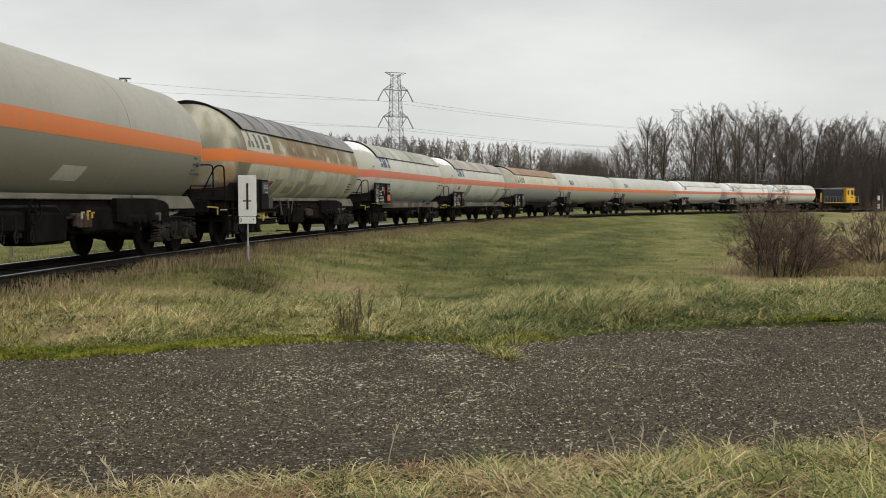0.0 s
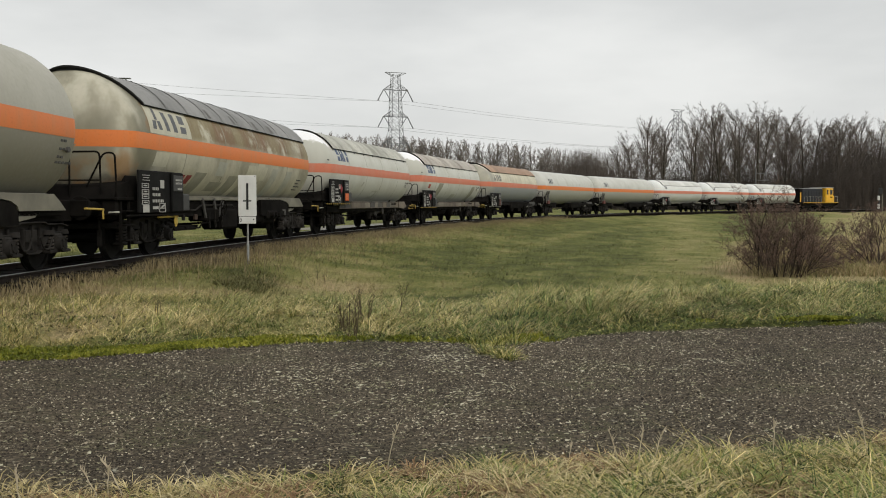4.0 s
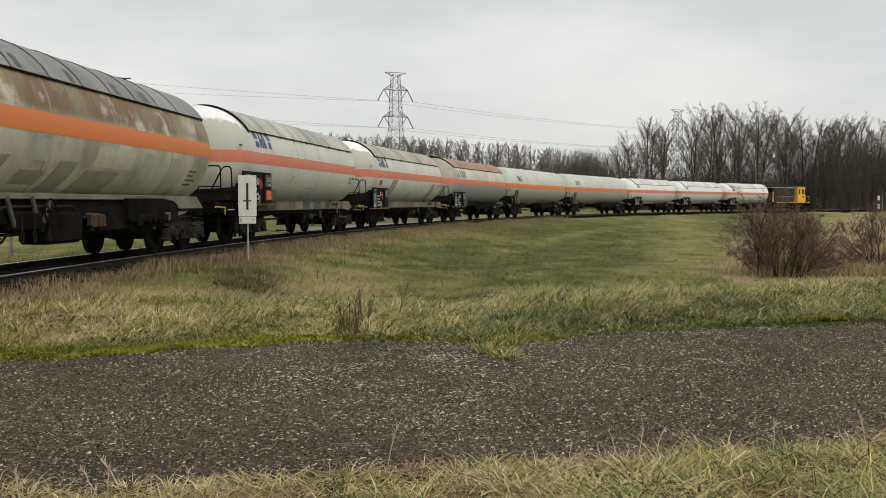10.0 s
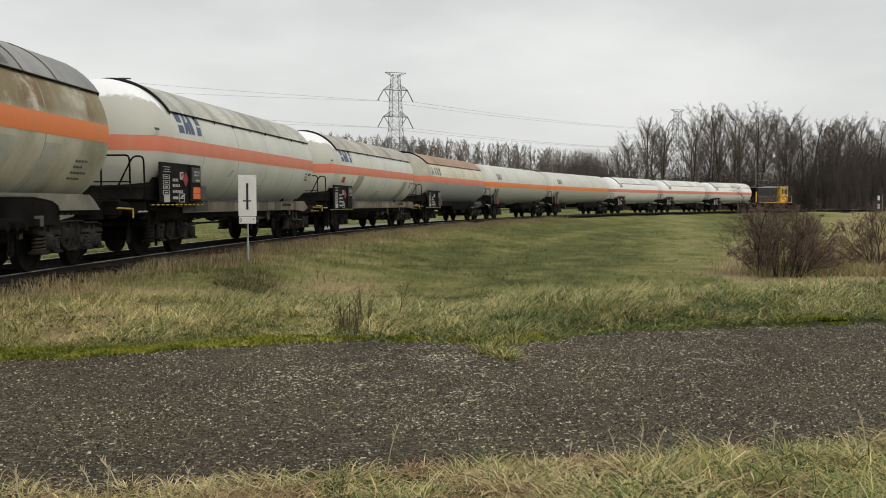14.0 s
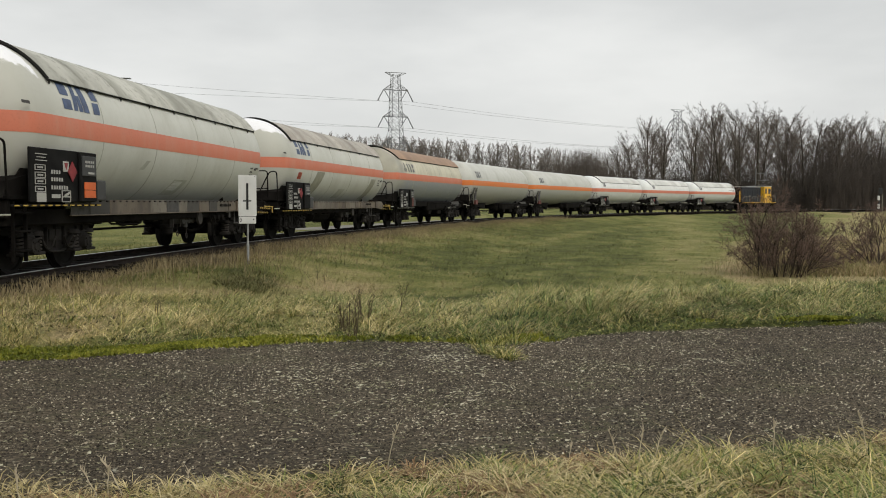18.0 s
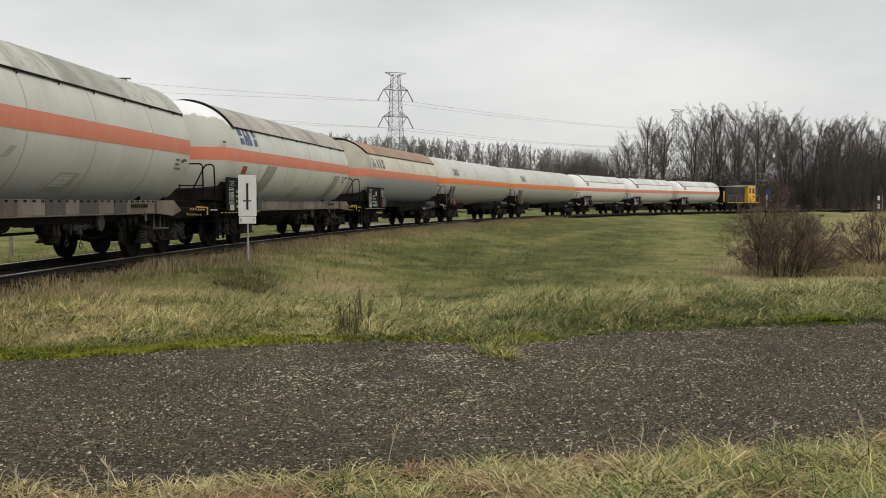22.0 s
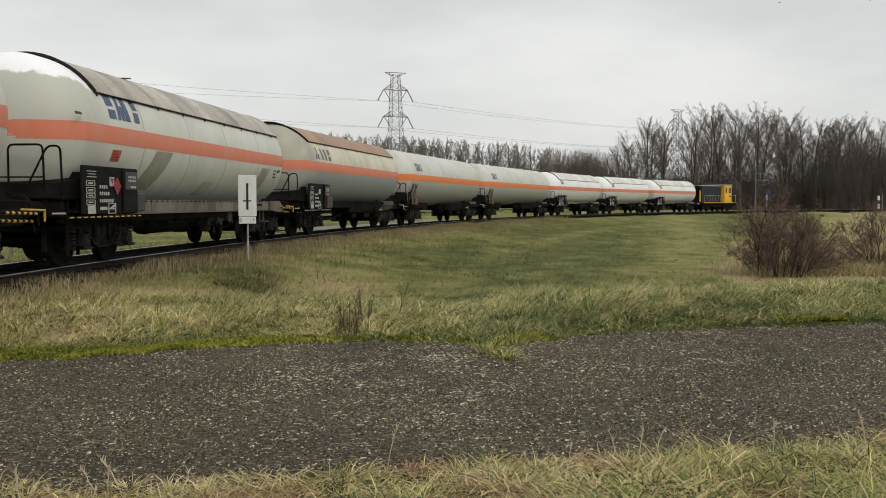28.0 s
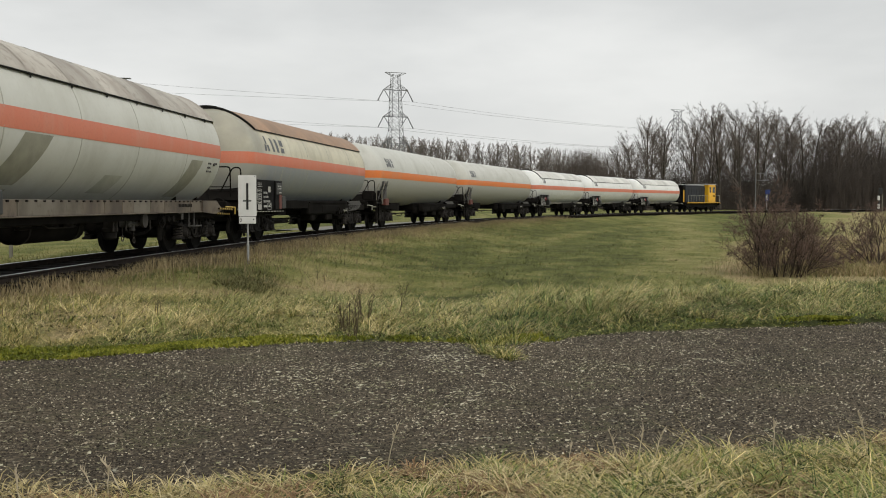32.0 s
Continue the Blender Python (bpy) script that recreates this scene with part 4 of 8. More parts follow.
    at = [((px - 784) / 1680 * d_, d_) for px, d_ in ((px, (EYE_Z - LANE_Z) * 1680 / (py - 359)) for px, py in ((806, 590), (822, 596), (840, 592), (862, 598), (884, 594), (905, 598), (925, 592), (945, 590), (965, 588), (912, 606), (780, 592), (850, 606), (985, 588), (835, 602)))]
    bx, by, a, k = tufts(37, np.array([p[0] for p in at]), np.array([p[1] for p in at]), 110, 0.09)
    n = len(k)
    arched("lane_edge_tuft", bx, by, 0.17 * r.uniform(0.3, 1.3, n), 0.0085, r.uniform(25, 80, n), r.uniform(-55, 30, n), a, M_BLADE_VERGE, "green grass spreading from the verge onto the lane", 26, base_z=LANE_Z, dry=r.normal(0.40, 0.16, n), segs=3)
    # the bank up to the railway: soft fine tufts
    r = np.random.RandomState(4)
    n = 7600
    s, lat = r.uniform(4, 75, n), 1.2 + r.exponential(2.9, n)
    x, y, _ = on_line(s, lat)
    u, q = lane_uq(x, y)
    keep = in_sight(x, y) & (q > far_edge(u) + 2.0) & (lat < 12)
    x, y, lat = x[keep], y[keep], lat[keep]
    size = (0.12 + 1.25 * (0.6 * drift(x, y, 1.1, 31) + 0.4 * drift(x, y, 0.45, 38)) ** 1.3) * (1 - 0.30 * smooth(3, 8, lat)) * np.minimum(1, 0.5 + 0.4 * (lat - 1.0))
    bx, by, a, k = tufts(41, x, y, 11, 0.15)
    n = len(k)
    a = np.where(r.uniform(0, 1, n) < 0.4, 0.6 + 2.0 * (drift(bx, by, 1.6, 32) - 0.5), a)
    arched("bank_grass", bx, by, 0.32 * size[k] * r.uniform(0.4, 1.2, n) + 0.05, 0.0085, r.uniform(40, 86, n), r.uniform(-50, 40, n), a, M_BLADE_BANK, "dry tan and olive grass on the railway bank", 13, segs=2, dry=own_tone(64, x, y, k, 0.50 + 0.50 * (drift(x, y, 0.7, 14) - 0.5), 1.0, 0.16), tip=0.25)
    # tan fringe right beside the near rail
    m = 20000
    s, lat = r.uniform(5, 80, m), 1.0 + r.exponential(0.55, m)
    x, y, _ = on_line(s, lat)
    h = (0.12 + 0.26 * drift(x, y, 1.3, 33)) * r.uniform(0.5, 1.2, m) * np.minimum(1.0, 0.5 + 0.6 * (lat - 0.93))
    blades("trackside_grass", x, y, h, 0.010, 0.55, M_REED, "tall tan grass growing up to the rail", 19, 0.4, False, -0.05)
    # brown dead weeds along the foot of the near rail
    m = 19000
    s, lat = 14 + 61 * r.uniform(0, 1, m) ** 1.3, 0.98 + r.exponential(0.75, m)
    x, y, _ = on_line(s, lat)
    keep = in_sight(x, y) & (drift(x, y, 0.9, 34) > 0.40)
    x, y = x[keep], y[keep]
    blades("brown_weeds", x, y, 0.24 * r.uniform(0.4, 1.2, len(x)), 0.012, 0.8, M_BROWN_WEED, "brown dead weeds beside the rail", 29, 0.5, False, -0.03)
    # dark low weeds in the hollow of the bank
    at = [meet(436 + 27 * r.normal(0, 1), 503 + 9 * r.normal(0, 1)) for _ in range(64)] + [meet(618 + 10 * r.normal(0, 1), 572 + 3 * r.normal(0, 1)) for _ in range(2)] + [meet(px, py) for px, py in ((1165, 552), (1360, 552), (950, 562))]
    cx, cy = np.array([p[0] for p in at]), np.array([p[1] for p in at])
    bx, by, a, k = tufts(34, cx, cy, 66, 0.20)
    n = len(k)
    arched("dark_weeds", bx, by, 0.23 * r.uniform(0.3, 1.2, n), 0.012, r.uniform(25, 80, n), r.uniform(-50, 20, n), a, M_DARK_WEED, "dark olive weeds in a hollow of the bank", 20, segs=2)
    # the meadow, grazed short in low tufts
    n = 12500
    y = 13 + 75 * r.uniform(0, 1, n) ** 1.5
    x = r.uniform(-0.5, 0.56, n) * y
    lat, s = beside(x, y)
    u, q = lane_uq(x, y)
    keep = (lat > 3.5) & (q > far_edge(u) + 3.5)
    x, y = x[keep], y[keep]
    size = (0.45 + 0.9 * drift(x, y * 0.5, 0.9, 35)) * (1 + y / 120)
    bx, by, a, k = tufts(48, x, y, 8, 0.11)
    n = len(k)
    arched("meadow_grass", bx, by, 0.150 * size[k] * r.uniform(0.4, 1.2, n), 0.011, r.uniform(35, 86, n), r.uniform(-40, 40, n), a, M_BLADE_FIELD, "short olive meadow grass", 14, segs=2, dry=own_tone(66, x, y, k, 0.42 + 0.45 * (drift(x, y * 0.45, 0.8, 39) - 0.5), 0.9, 0.22))
    # far side of the railway, seen below the wagons
    n = 22000
    s, lat = r.uniform(8, 75, n), -(2.6 + r.exponential(7, n))
    x, y, _ = on_line(s, lat)
    keep = ~((lat > -7.2) & (lat < -4.0) & (s > 44))
    x, y = x[keep], y[keep]
    blades("lineside_grass", x, y, 0.14, 0.014, 0.8, M_BLADE_FIELD, "green grass on the far side of the railway", 15, 0.5, False)
    # moss along the broken edge of the lane
    x, y, u, q = scatter(9, 40000, -5, 12, lambda v: far_edge(v) - 0.16 - 0.16 * smooth(-0.5, -2.5, v), lambda v: far_edge(v) + 0.28 + 0.10 * np.sin(v * 2.1) + 0.25 * smooth(0.5, -1.5, v))
    m = 0.5 * clumpy(x, y, 2.4, 9) + 0.5 * drift(x, y, 0.35, 36)
    e = q - far_edge(u)
    keep = r.uniform(0, 1, len(x)) < np.clip(m * 1.7 - 0.35 + 0.5 * smooth(1.0, -1.0, u) - 0.40 * smooth(1.0, 2.2, u) - 0.30 * smooth(3.8, 5.0, u) + 0.9 * smooth(0.40, 0.15, np.abs(u - lane_uq(*meet(1465, 566))[0])), 0, 1) * (0.4 + 0.6 * smooth(-0.14 - 0.16 * smooth(-0.5, -2.5, u), 0.05 - 0.16 * smooth(-0.5, -2.5, u), e))
    x, y = x[keep], y[keep]
    blades("moss", x, y, 0.030 + 0.035 * drift(x, y, 0.22, 37), 0.026, 1.1, M_MOSS, "yellow-green moss along the edge of the lane", 16, 0.4, False, 0.0)


grow_grass()


def strew_chips():
    """Loose chippings on the lane: squat uneven stones."""
    r = np.random.RandomState(41)
    n = 200000
    u, w = r.uniform(-5, 9, n), r.uniform(0.02, 0.98, n)
    ne, fe = near_edge(u), far_edge(u)
    q = ne + (fe - ne) * w
    x, y = lane_xy(u, q)
    keep = in_sight(x, y) & (r.uniform(0, 1, n) < 0.55 + 0.5 * drift(x, y, 1.1, 41) * (0.4 + 0.9 * drift(x, y, 0.35, 42)))
    x, y = x[keep], y[keep]
    n = len(x)
    z = np.full(n, LANE_Z - 0.002) + 0.012 * np.sin((x * CA + y * SA) * 0.9 + (-x * SA + y * CA)) * np.sin((-x * SA + y * CA) * 1.3)
    rad = np.where(r.uniform(0, 1, n) < 0.004, 0.019, 0.005 + 0.0095 * r.uniform(0, 1, n) ** 2.0)
    a = r.uniform(0, 2 * np.pi, n)
    vs = []
    for k in range(3):
        w = a + k * 2 * np.pi / 3 + r.uniform(-0.4, 0.4, n)
        g = rad * r.uniform(0.8, 1.4, n)
        vs.append(np.stack([x + np.cos(w) * g, y + np.sin(w) * g, z], 1))
    vs.append(np.stack([x + rad * r.uniform(-0.5, 0.5, n), y + rad * r.uniform(-0.5, 0.5, n), z + 0.003 + rad * r.uniform(0.25, 0.75, n)], 1))
    v = np.stack(vs, 1).reshape(-1, 3)
    base = np.arange(n)[:, None] * 4
    t = np.concatenate([base + np.array(f) for f in ((0, 1, 3), (1, 2, 3), (2, 0, 3))])
    tagged(new("loose_chippings", fast_mesh("loose_chippings", v, t, M_CHIPS)), "pale and dark loose chippings strewn over the lane", "gravel", kind="stuff")


def crust_lichen():
    """Pale ragged crusts of lichen on the old tar, in loose colonies."""
    r = np.random.RandomState(47)
    n = 44000
    u, w = r.uniform(-5, 9, n), r.uniform(0.03, 0.97, n)
    ne, fe = near_edge(u), far_edge(u)
    q = ne + (fe - ne) * w
    x, y = lane_xy(u, q)
    keep = in_sight(x, y) & (r.uniform(0, 1, n) < (0.015 + 0.26 * drift(x, y, 1.7, 51) ** 2 + 0.85 * bump_at(x, y, -0.4, 8.6, 1.2, 2.0) + 0.30 * bump_at(x, y, 2.6, 9.6, 0.8, 1.2)) * (0.05 + 1.5 * drift(x, y, 0.30, 52) ** 2))
    x, y, q, u = x[keep], y[keep], q[keep], u[keep]
    n = len(x)
    z = LANE_Z + 0.0035 + 0.012 * np.sin(u * 0.9 + q) * np.sin(q * 1.3)
    rad = 0.0045 + 0.017 * r.uniform(0, 1, n) ** 3.0
    a = r.uniform(0, 2 * np.pi, n)
    k_ = 9
    vs = [np.stack([x, y, z + 0.004], 1)]
    for k in range(k_):
        w = a + k * 2 * np.pi / k_
        g = rad * r.uniform(0.10, 1.6, n)
        vs.append(np.stack([x + np.cos(w) * g, y + np.sin(w) * g, z - 0.003 + r.uniform(0, 0.005, n)], 1))
    v = np.stack(vs, 1).reshape(-1, 3)
    base = np.arange(n)[:, None] * (k_ + 1)
    t = np.concatenate([base + np.array((0, 1 + k, 1 + (k + 1) % k_)) for k in range(k_)])
    tagged(new("lichen", fast_mesh("lichen", v, t, M_LICHEN)), "pale grey-green lichen crusts on the asphalt", "lichen", kind="stuff")


strew_chips()
crust_lichen()


# ---- railway track ----
def sweep(outline, s0, s1, ds, close=True):
    """An outline of (lat, z) drawn along the track."""
    rows = []
    for s in np.arange(s0, s1 + 1e-6, ds):
        row = []
        for lat, z in outline:
            x, y, _ = on_line(s, lat)
            row.append((float(x), float(y), z))
        rows.append(row)
    return Geo().grid(rows, close)


track = thing("railway_track", "single railway track with worn shiny rails on grimy ballast", "railway track", kind="structure")
part("ballast", sweep([(-2.3, -0.36), (-1.75, -0.15), (-0.6, -0.112), (0.6, -0.112), (1.0, -0.15), (1.35, -0.36)], -90, 330, 1.5, False), M_BALLAST, track, "grimy ballast darkened for the shade under the train", smooth_deg=0)
RAIL = [(-0.036, 0.0), (0.036, 0.0), (0.036, -0.03), (0.012, -0.05), (0.012, -0.125), (0.07, -0.14), (0.07, -0.155), (-0.07, -0.155), (-0.07, -0.14), (-0.012, -0.125), (-0.012, -0.05), (-0.036, -0.03)]
for side in (-0.7535, 0.7535):
    part("rail", sweep([(a + side, b) for a, b in RAIL], -90, 330, 1.5), M_RAIL, track, "steel rail with a shiny worn head")


def lay_sleepers():
    g = lambda: Geo().box((0, 0, -0.17), (0.25, 2.5, 0.14), 0.015)
    for i in range(300):
        s = -12 + i * 0.63
        x, y, t = on_line(s)
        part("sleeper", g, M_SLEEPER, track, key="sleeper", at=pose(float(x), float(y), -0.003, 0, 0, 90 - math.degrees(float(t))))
    rest = Geo()
    for i in range(200):
        s = 177 + i * 0.63
        x, y, t = on_line(s)
        rest.box((float(x), float(y), -0.173), (0.25, 2.5, 0.14), 0.0, 90 - math.degrees(float(t)))
    tagged(part("far_sleepers", rest, M_SLEEPER, track), kind="stuff")


path = new("service_path", sweep([(-4.3, -0.42), (-4.4, -0.30), (-6.9, -0.30), (-7.0, -0.42)], 44, 330, 1.5, False).mesh("service_path", M_PATH, 30))
tagged(path, "pale gravel service path behind the railway", "path", kind="structure")


# ---- the train ----
AXIS_Z, RAD = 2.43, 1.42
WHEEL_R = 0.46


def tank_profile(x0, x1, r, deep=0.72, n=9):
    """Cylinder with two elliptic heads, as (place, radius)."""
    p = []
    for i in range(n + 1):
        w = math.pi / 2 * i / n
        p.append((x0 + deep - deep * math.cos(w), max(0.03, r * math.sin(w))))
    k = 8
    for i in range(1, k):
        p.append((x0 + deep + (x1 - x0 - 2 * deep) * i / k, r))
    for i in range(n, -1, -1):
        w = math.pi / 2 * i / n
        p.append((x1 - deep + deep * math.cos(w), max(0.03, r * math.sin(w))))
    return p


def band_on_tank(prof, half, side, lift, zc=0.0):
    """A band of even height that follows the tank and its heads on one side."""
    rows = []
    for x, r in prof:
        if r < half + abs(zc) + 0.05:
            continue
        row = []
        for j in range(7):
            dz = zc - half + 2 * half * j / 6
            rr = r + lift
            row.append((x, side * math.sqrt(rr * rr - dz * dz), AXIS_Z + dz))
        rows.append(row)
    return Geo().grid(rows)


def curved_patch(x0, x1, z0, z1, r, lift=0.006, slant=0.0, n=6):
    """A painted or stuck patch lying on the near side of the barrel."""
    rows = []
    for i in range(3):
        row = []
        for j in range(n + 1):
            z = z0 + (z1 - z0) * j / n - AXIS_Z
            x = x0 + (x1 - x0) * i / 2 + slant * j / n
            rr = r + lift
            row.append((x, -math.sqrt(max(0.01, rr * rr - z * z)), AXIS_Z + z))
        rows.append(row)
    return Geo().grid(rows)


def slanted_mark(g, x0, z0, w, h, r, kind):
    """One block of a painted company mark: a ring, a wedge, a bar and a cross in turn, no lettering."""
    t = min(w, h) * 0.26

    def blk(a, b, c, d, sl=0.0):
        g.append(curved_patch(a, b, c, d, r, 0.006, sl, 4))

    if kind == 0:
        blk(x0, x0 + w * 0.9, z0, z0 + h * 0.38, w * 0.05)
        blk(x0, x0 + w * 0.9, z0 + h * 0.52, z0 + h, w * 0.05)
    elif kind == 1:
        blk(x0, x0 + w * 0.42, z0, z0 + h, w * 0.30)
        blk(x0 + w * 0.58, x0 + w, z0, z0 + h * 0.6, -w * 0.05)
    elif kind == 2:
        blk(x0, x0 + w * 0.62, z0, z0 + h, -w * 0.12)
    elif kind == 3:
        blk(x0, x0 + w * 0.75, z0, z0 + h * 0.45, w * 0.10)
        blk(x0 + w * 0.2, x0 + w * 0.95, z0 + h * 0.55, z0 + h, -w * 0.10)
    elif kind == 4:
        blk(x0, x0 + w * 0.55, z0, z0 + h, -w * 0.25)
    elif kind == 5:
        blk(x0, x0 + w * 0.36, z0, z0 + h * 0.42, w * 0.1)
        blk(x0 + w * 0.64, x0 + w, z0, z0 + h * 0.42, -w * 0.1)
        blk(x0 + w * 0.36, x0 + w * 0.64, z0 + h * 0.46, z0 + h, 0)


def bogie_frame():
    """Welded frame: two side beams with a deep belly, spring shelves, cross beams and the centre pivot."""
    g = Geo()
    low = [(1.32, 0.66), (0.62, 0.655), (0.46, 0.52), (0.30, 0.37), (0.18, 0.335), (-0.18, 0.335), (-0.30, 0.37), (-0.46, 0.52), (-0.62, 0.655), (-1.32, 0.66)]
    out = [(-1.32, 0.76), (-1.08, 0.80), (-0.56, 0.80), (-0.40, 0.84), (0.40, 0.84), (0.56, 0.80), (1.08, 0.80), (1.32, 0.76)] + low
    for sgn in (-1, 1):
        g.plate(out, sgn * 1.0 - 0.05, sgn * 1.0 + 0.05)
        # flanges along the top and the belly
        for pts in (out[:8], low):
            for (xa, za), (xb, zb) in zip(pts, pts[1:]):
                a = math.degrees(math.atan2(zb - za, xb - xa))
                g.box(((xa + xb) / 2, sgn * 1.03, (za + zb) / 2), (math.hypot(xb - xa, zb - za) + 0.01, 0.20, 0.022), 0.004, m=pose(0, 0, 0, 0, -a, 0))
        for sx in (-0.9, 0.9):
            for dx in (-0.27, 0.27):
                g.cyl((sx + dx, sgn * 1.06, 0.625), (sx + dx, sgn * 1.06, 0.70), 0.135, 0.12, 14)
                g.box((sx + dx, sgn * 1.06, 0.335), (0.26, 0.24, 0.05), 0.012)
            for dx in (-0.115, 0.115):
                g.box((sx + dx, sgn * 1.02, 0.56), (0.05, 0.16, 0.40), 0.01)
        g.box((0, sgn * 1.07, 0.62), (0.40, 0.04, 0.20), 0.01)
        for dx in (-0.3, 0.0, 0.3):
            g.box((dx, sgn * 1.075, 0.60), (0.03, 0.07, 0.40 - abs(dx) * 0.3), 0.006)
    g.box((0, 0, 0.68), (0.5, 2.0, 0.24), 0.03)
    g.box((0, 0, 0.47), (0.75, 1.3, 0.30), 0.05)
    for sx in (-1, 1):
        g.box((sx * 0.62, 0, 0.40), (0.10, 1.7, 0.10), 0.02)
        g.cyl((sx * 0.62, -0.6, 0.42), (0, 0, 0.45), 0.04, n=6)
        g.box((sx * 1.24, 0, 0.70), (0.12, 2.0, 0.12), 0.02)
        for sgn in (-1, 1):
            g.box((sx * 0.36, sgn * 0.75, 0.44), (0.08, 0.10, 0.34), 0.015)
    g.cyl((0, 0, 0.75), (0, 0, 0.98), 0.24, n=16)
    return g


def wheelset():
    g = Geo()
    prof = [(-0.07, 0.20), (-0.07, 0.39), (-0.068, 0.478), (-0.040, 0.482), (-0.035, 0.463), (0.065, 0.455), (0.065, 0.40), (0.035, 0.385), (0.03, 0.2), (0.10, 0.14), (0.10, 0.02)]
    for sgn in (-1, 1):
        g.lathe([(sgn * (0.72 + a), r) for a, r in ([(-0.09, 0.02), (-0.09, 0.14)] + prof)], 28, "y")
    g.cyl((0, -1.0, 0), (0, 1.0, 0), 0.085, n=12)
    return g


def axle_box():
    g = Geo().box((0, 0, 0.02), (0.30, 0.20, 0.34), 0.04).box((0, 0, -0.115), (0.78, 0.20, 0.045), 0.012)
    g.cyl((0, -0.08, 0), (0, -0.17, 0), 0.145, 0.13, 16).cyl((0, -0.165, 0), (0, -0.19, 0), 0.07, 0.06, 10)
    for q in range(4):
        w = math.pi / 4 + q * math.pi / 2
        g.cyl((0.105 * math.cos(w), -0.16, 0.105 * math.sin(w)), (0.105 * math.cos(w), -0.19, 0.105 * math.sin(w)), 0.018, n=6)
    return g


def coil():
    pts = []
    for i in range(37):
        w = i / 36 * 4.5 * 2 * math.pi
        pts.append((0.10 * math.cos(w), 0.10 * math.sin(w), 0.27 * i / 36))
    return Geo().tube(pts, 0.021, 5)


def brake_block():
    return Geo().box((0, 0, 0), (0.07, 0.10, 0.34), 0.02).box((0.0, 0, 0.25), (0.05, 0.04, 0.3), 0.01)


WHEELS = []


def make_bogie(parent, x, z=0.0):
    b = part("bogie", bogie_frame, M_BOGIE, parent, "black bogie caked in brake dust", "bogie", pose(x, 0, z))
    for sx in (-0.9, 0.9):
        w = part("wheelset", wheelset, M_TYRE, b, "solid steel wheels on their axle", "wheelset", pose(sx, 0, WHEEL_R))
        WHEELS.append(w)
        for sgn in (-1, 1):
            part("axle_box", axle_box, M_BOGIE, b, key="axle_box", at=pose(sx, sgn * 1.06, 0.46, 0, 0, 0 if sgn < 0 else 180))
            for dx in (-0.27, 0.27):
                part("coil_spring", coil, M_SPRING, b, key="coil", at=pose(sx + dx, sgn * 1.06, 0.355))
        part("brake_hanger", lambda: Geo().tube(bent([(-0.22, 0, 0.16), (-0.10, 0, -0.04), (0.10, 0, -0.06), (0.24, 0, 0.16)], 0.1), 0.018, 6), M_BOGIE, b, key="brake_hanger", at=pose(sx * 0.42, -1.16, 0.44))
        for dx in (-0.52, 0.52):
            part("brake_block", brake_block, M_BOGIE, b, key="brake_block", at=pose(sx + dx, -0.72, 0.46))
    return b


def buffer_geo():
    g = Geo().cyl((0, 0, 0), (0.33, 0, 0), 0.13, 0.12, 16).cyl((0.30, 0, 0), (0.58, 0, 0), 0.085, n=14)
    g.lathe([(0.575, 0.05), (0.58, 0.225), (0.60, 0.235), (0.618, 0.225), (0.63, 0.02)], 24, "x")
    g.box((-0.02, 0, 0), (0.05, 0.34, 0.34), 0.02)
    return g


def coupling_geo():
    g = Geo().box((0.15, 0, 0), (0.36, 0.06, 0.12), 0.02).tube([(0.32, 0, 0.05), (0.40, 0, 0.0), (0.36, 0, -0.06), (0.28, 0, -0.05)], 0.03, 6)
    g.tube([(0.30, 0.05, 0), (0.33, 0.05, -0.30), (0.33, -0.05, -0.30), (0.30, -0.05, 0)], 0.02, 6)
    return g


def bent(pts, r=0.08, k=4):
    """Rounds the corners of a bent rod."""
    pts = [Vector(p) for p in pts]
    out = [pts[0]]
    for a, b, c in zip(pts, pts[1:], pts[2:]):
        d0, d1 = (a - b), (c - b)
        q = min(r, d0.length * 0.45, d1.length * 0.45)
        p0, p1 = b + d0.normalized() * q, b + d1.normalized() * q
        for i in range(k + 1):
            t = i / k
            out.append(p0 * (1 - t) ** 2 + b * 2 * t * (1 - t) + p1 * t * t)
    out.append(pts[-1])
    return out


def hand_wheel():
    g = Geo()
    pts = [(0.20 * math.cos(i / 20 * 2 * math.pi), 0, 0.20 * math.sin(i / 20 * 2 * math.pi)) for i in range(21)]
    g.tube(pts, 0.016, 6)
    for i in range(5):
        w = i / 5 * 2 * math.pi
        g.tube([(0, 0, 0), (0.2 * math.cos(w), 0, 0.2 * math.sin(w))], 0.011, 5)
    g.cyl((0, -0.03, 0), (0, 0.06, 0), 0.03, n=10)
    return g


def brow(fwd, k):
    """How far the front edge of the roof reaches forward at k, -1 to 1 across it."""
    return fwd * (1 - abs(k) ** 1.5)


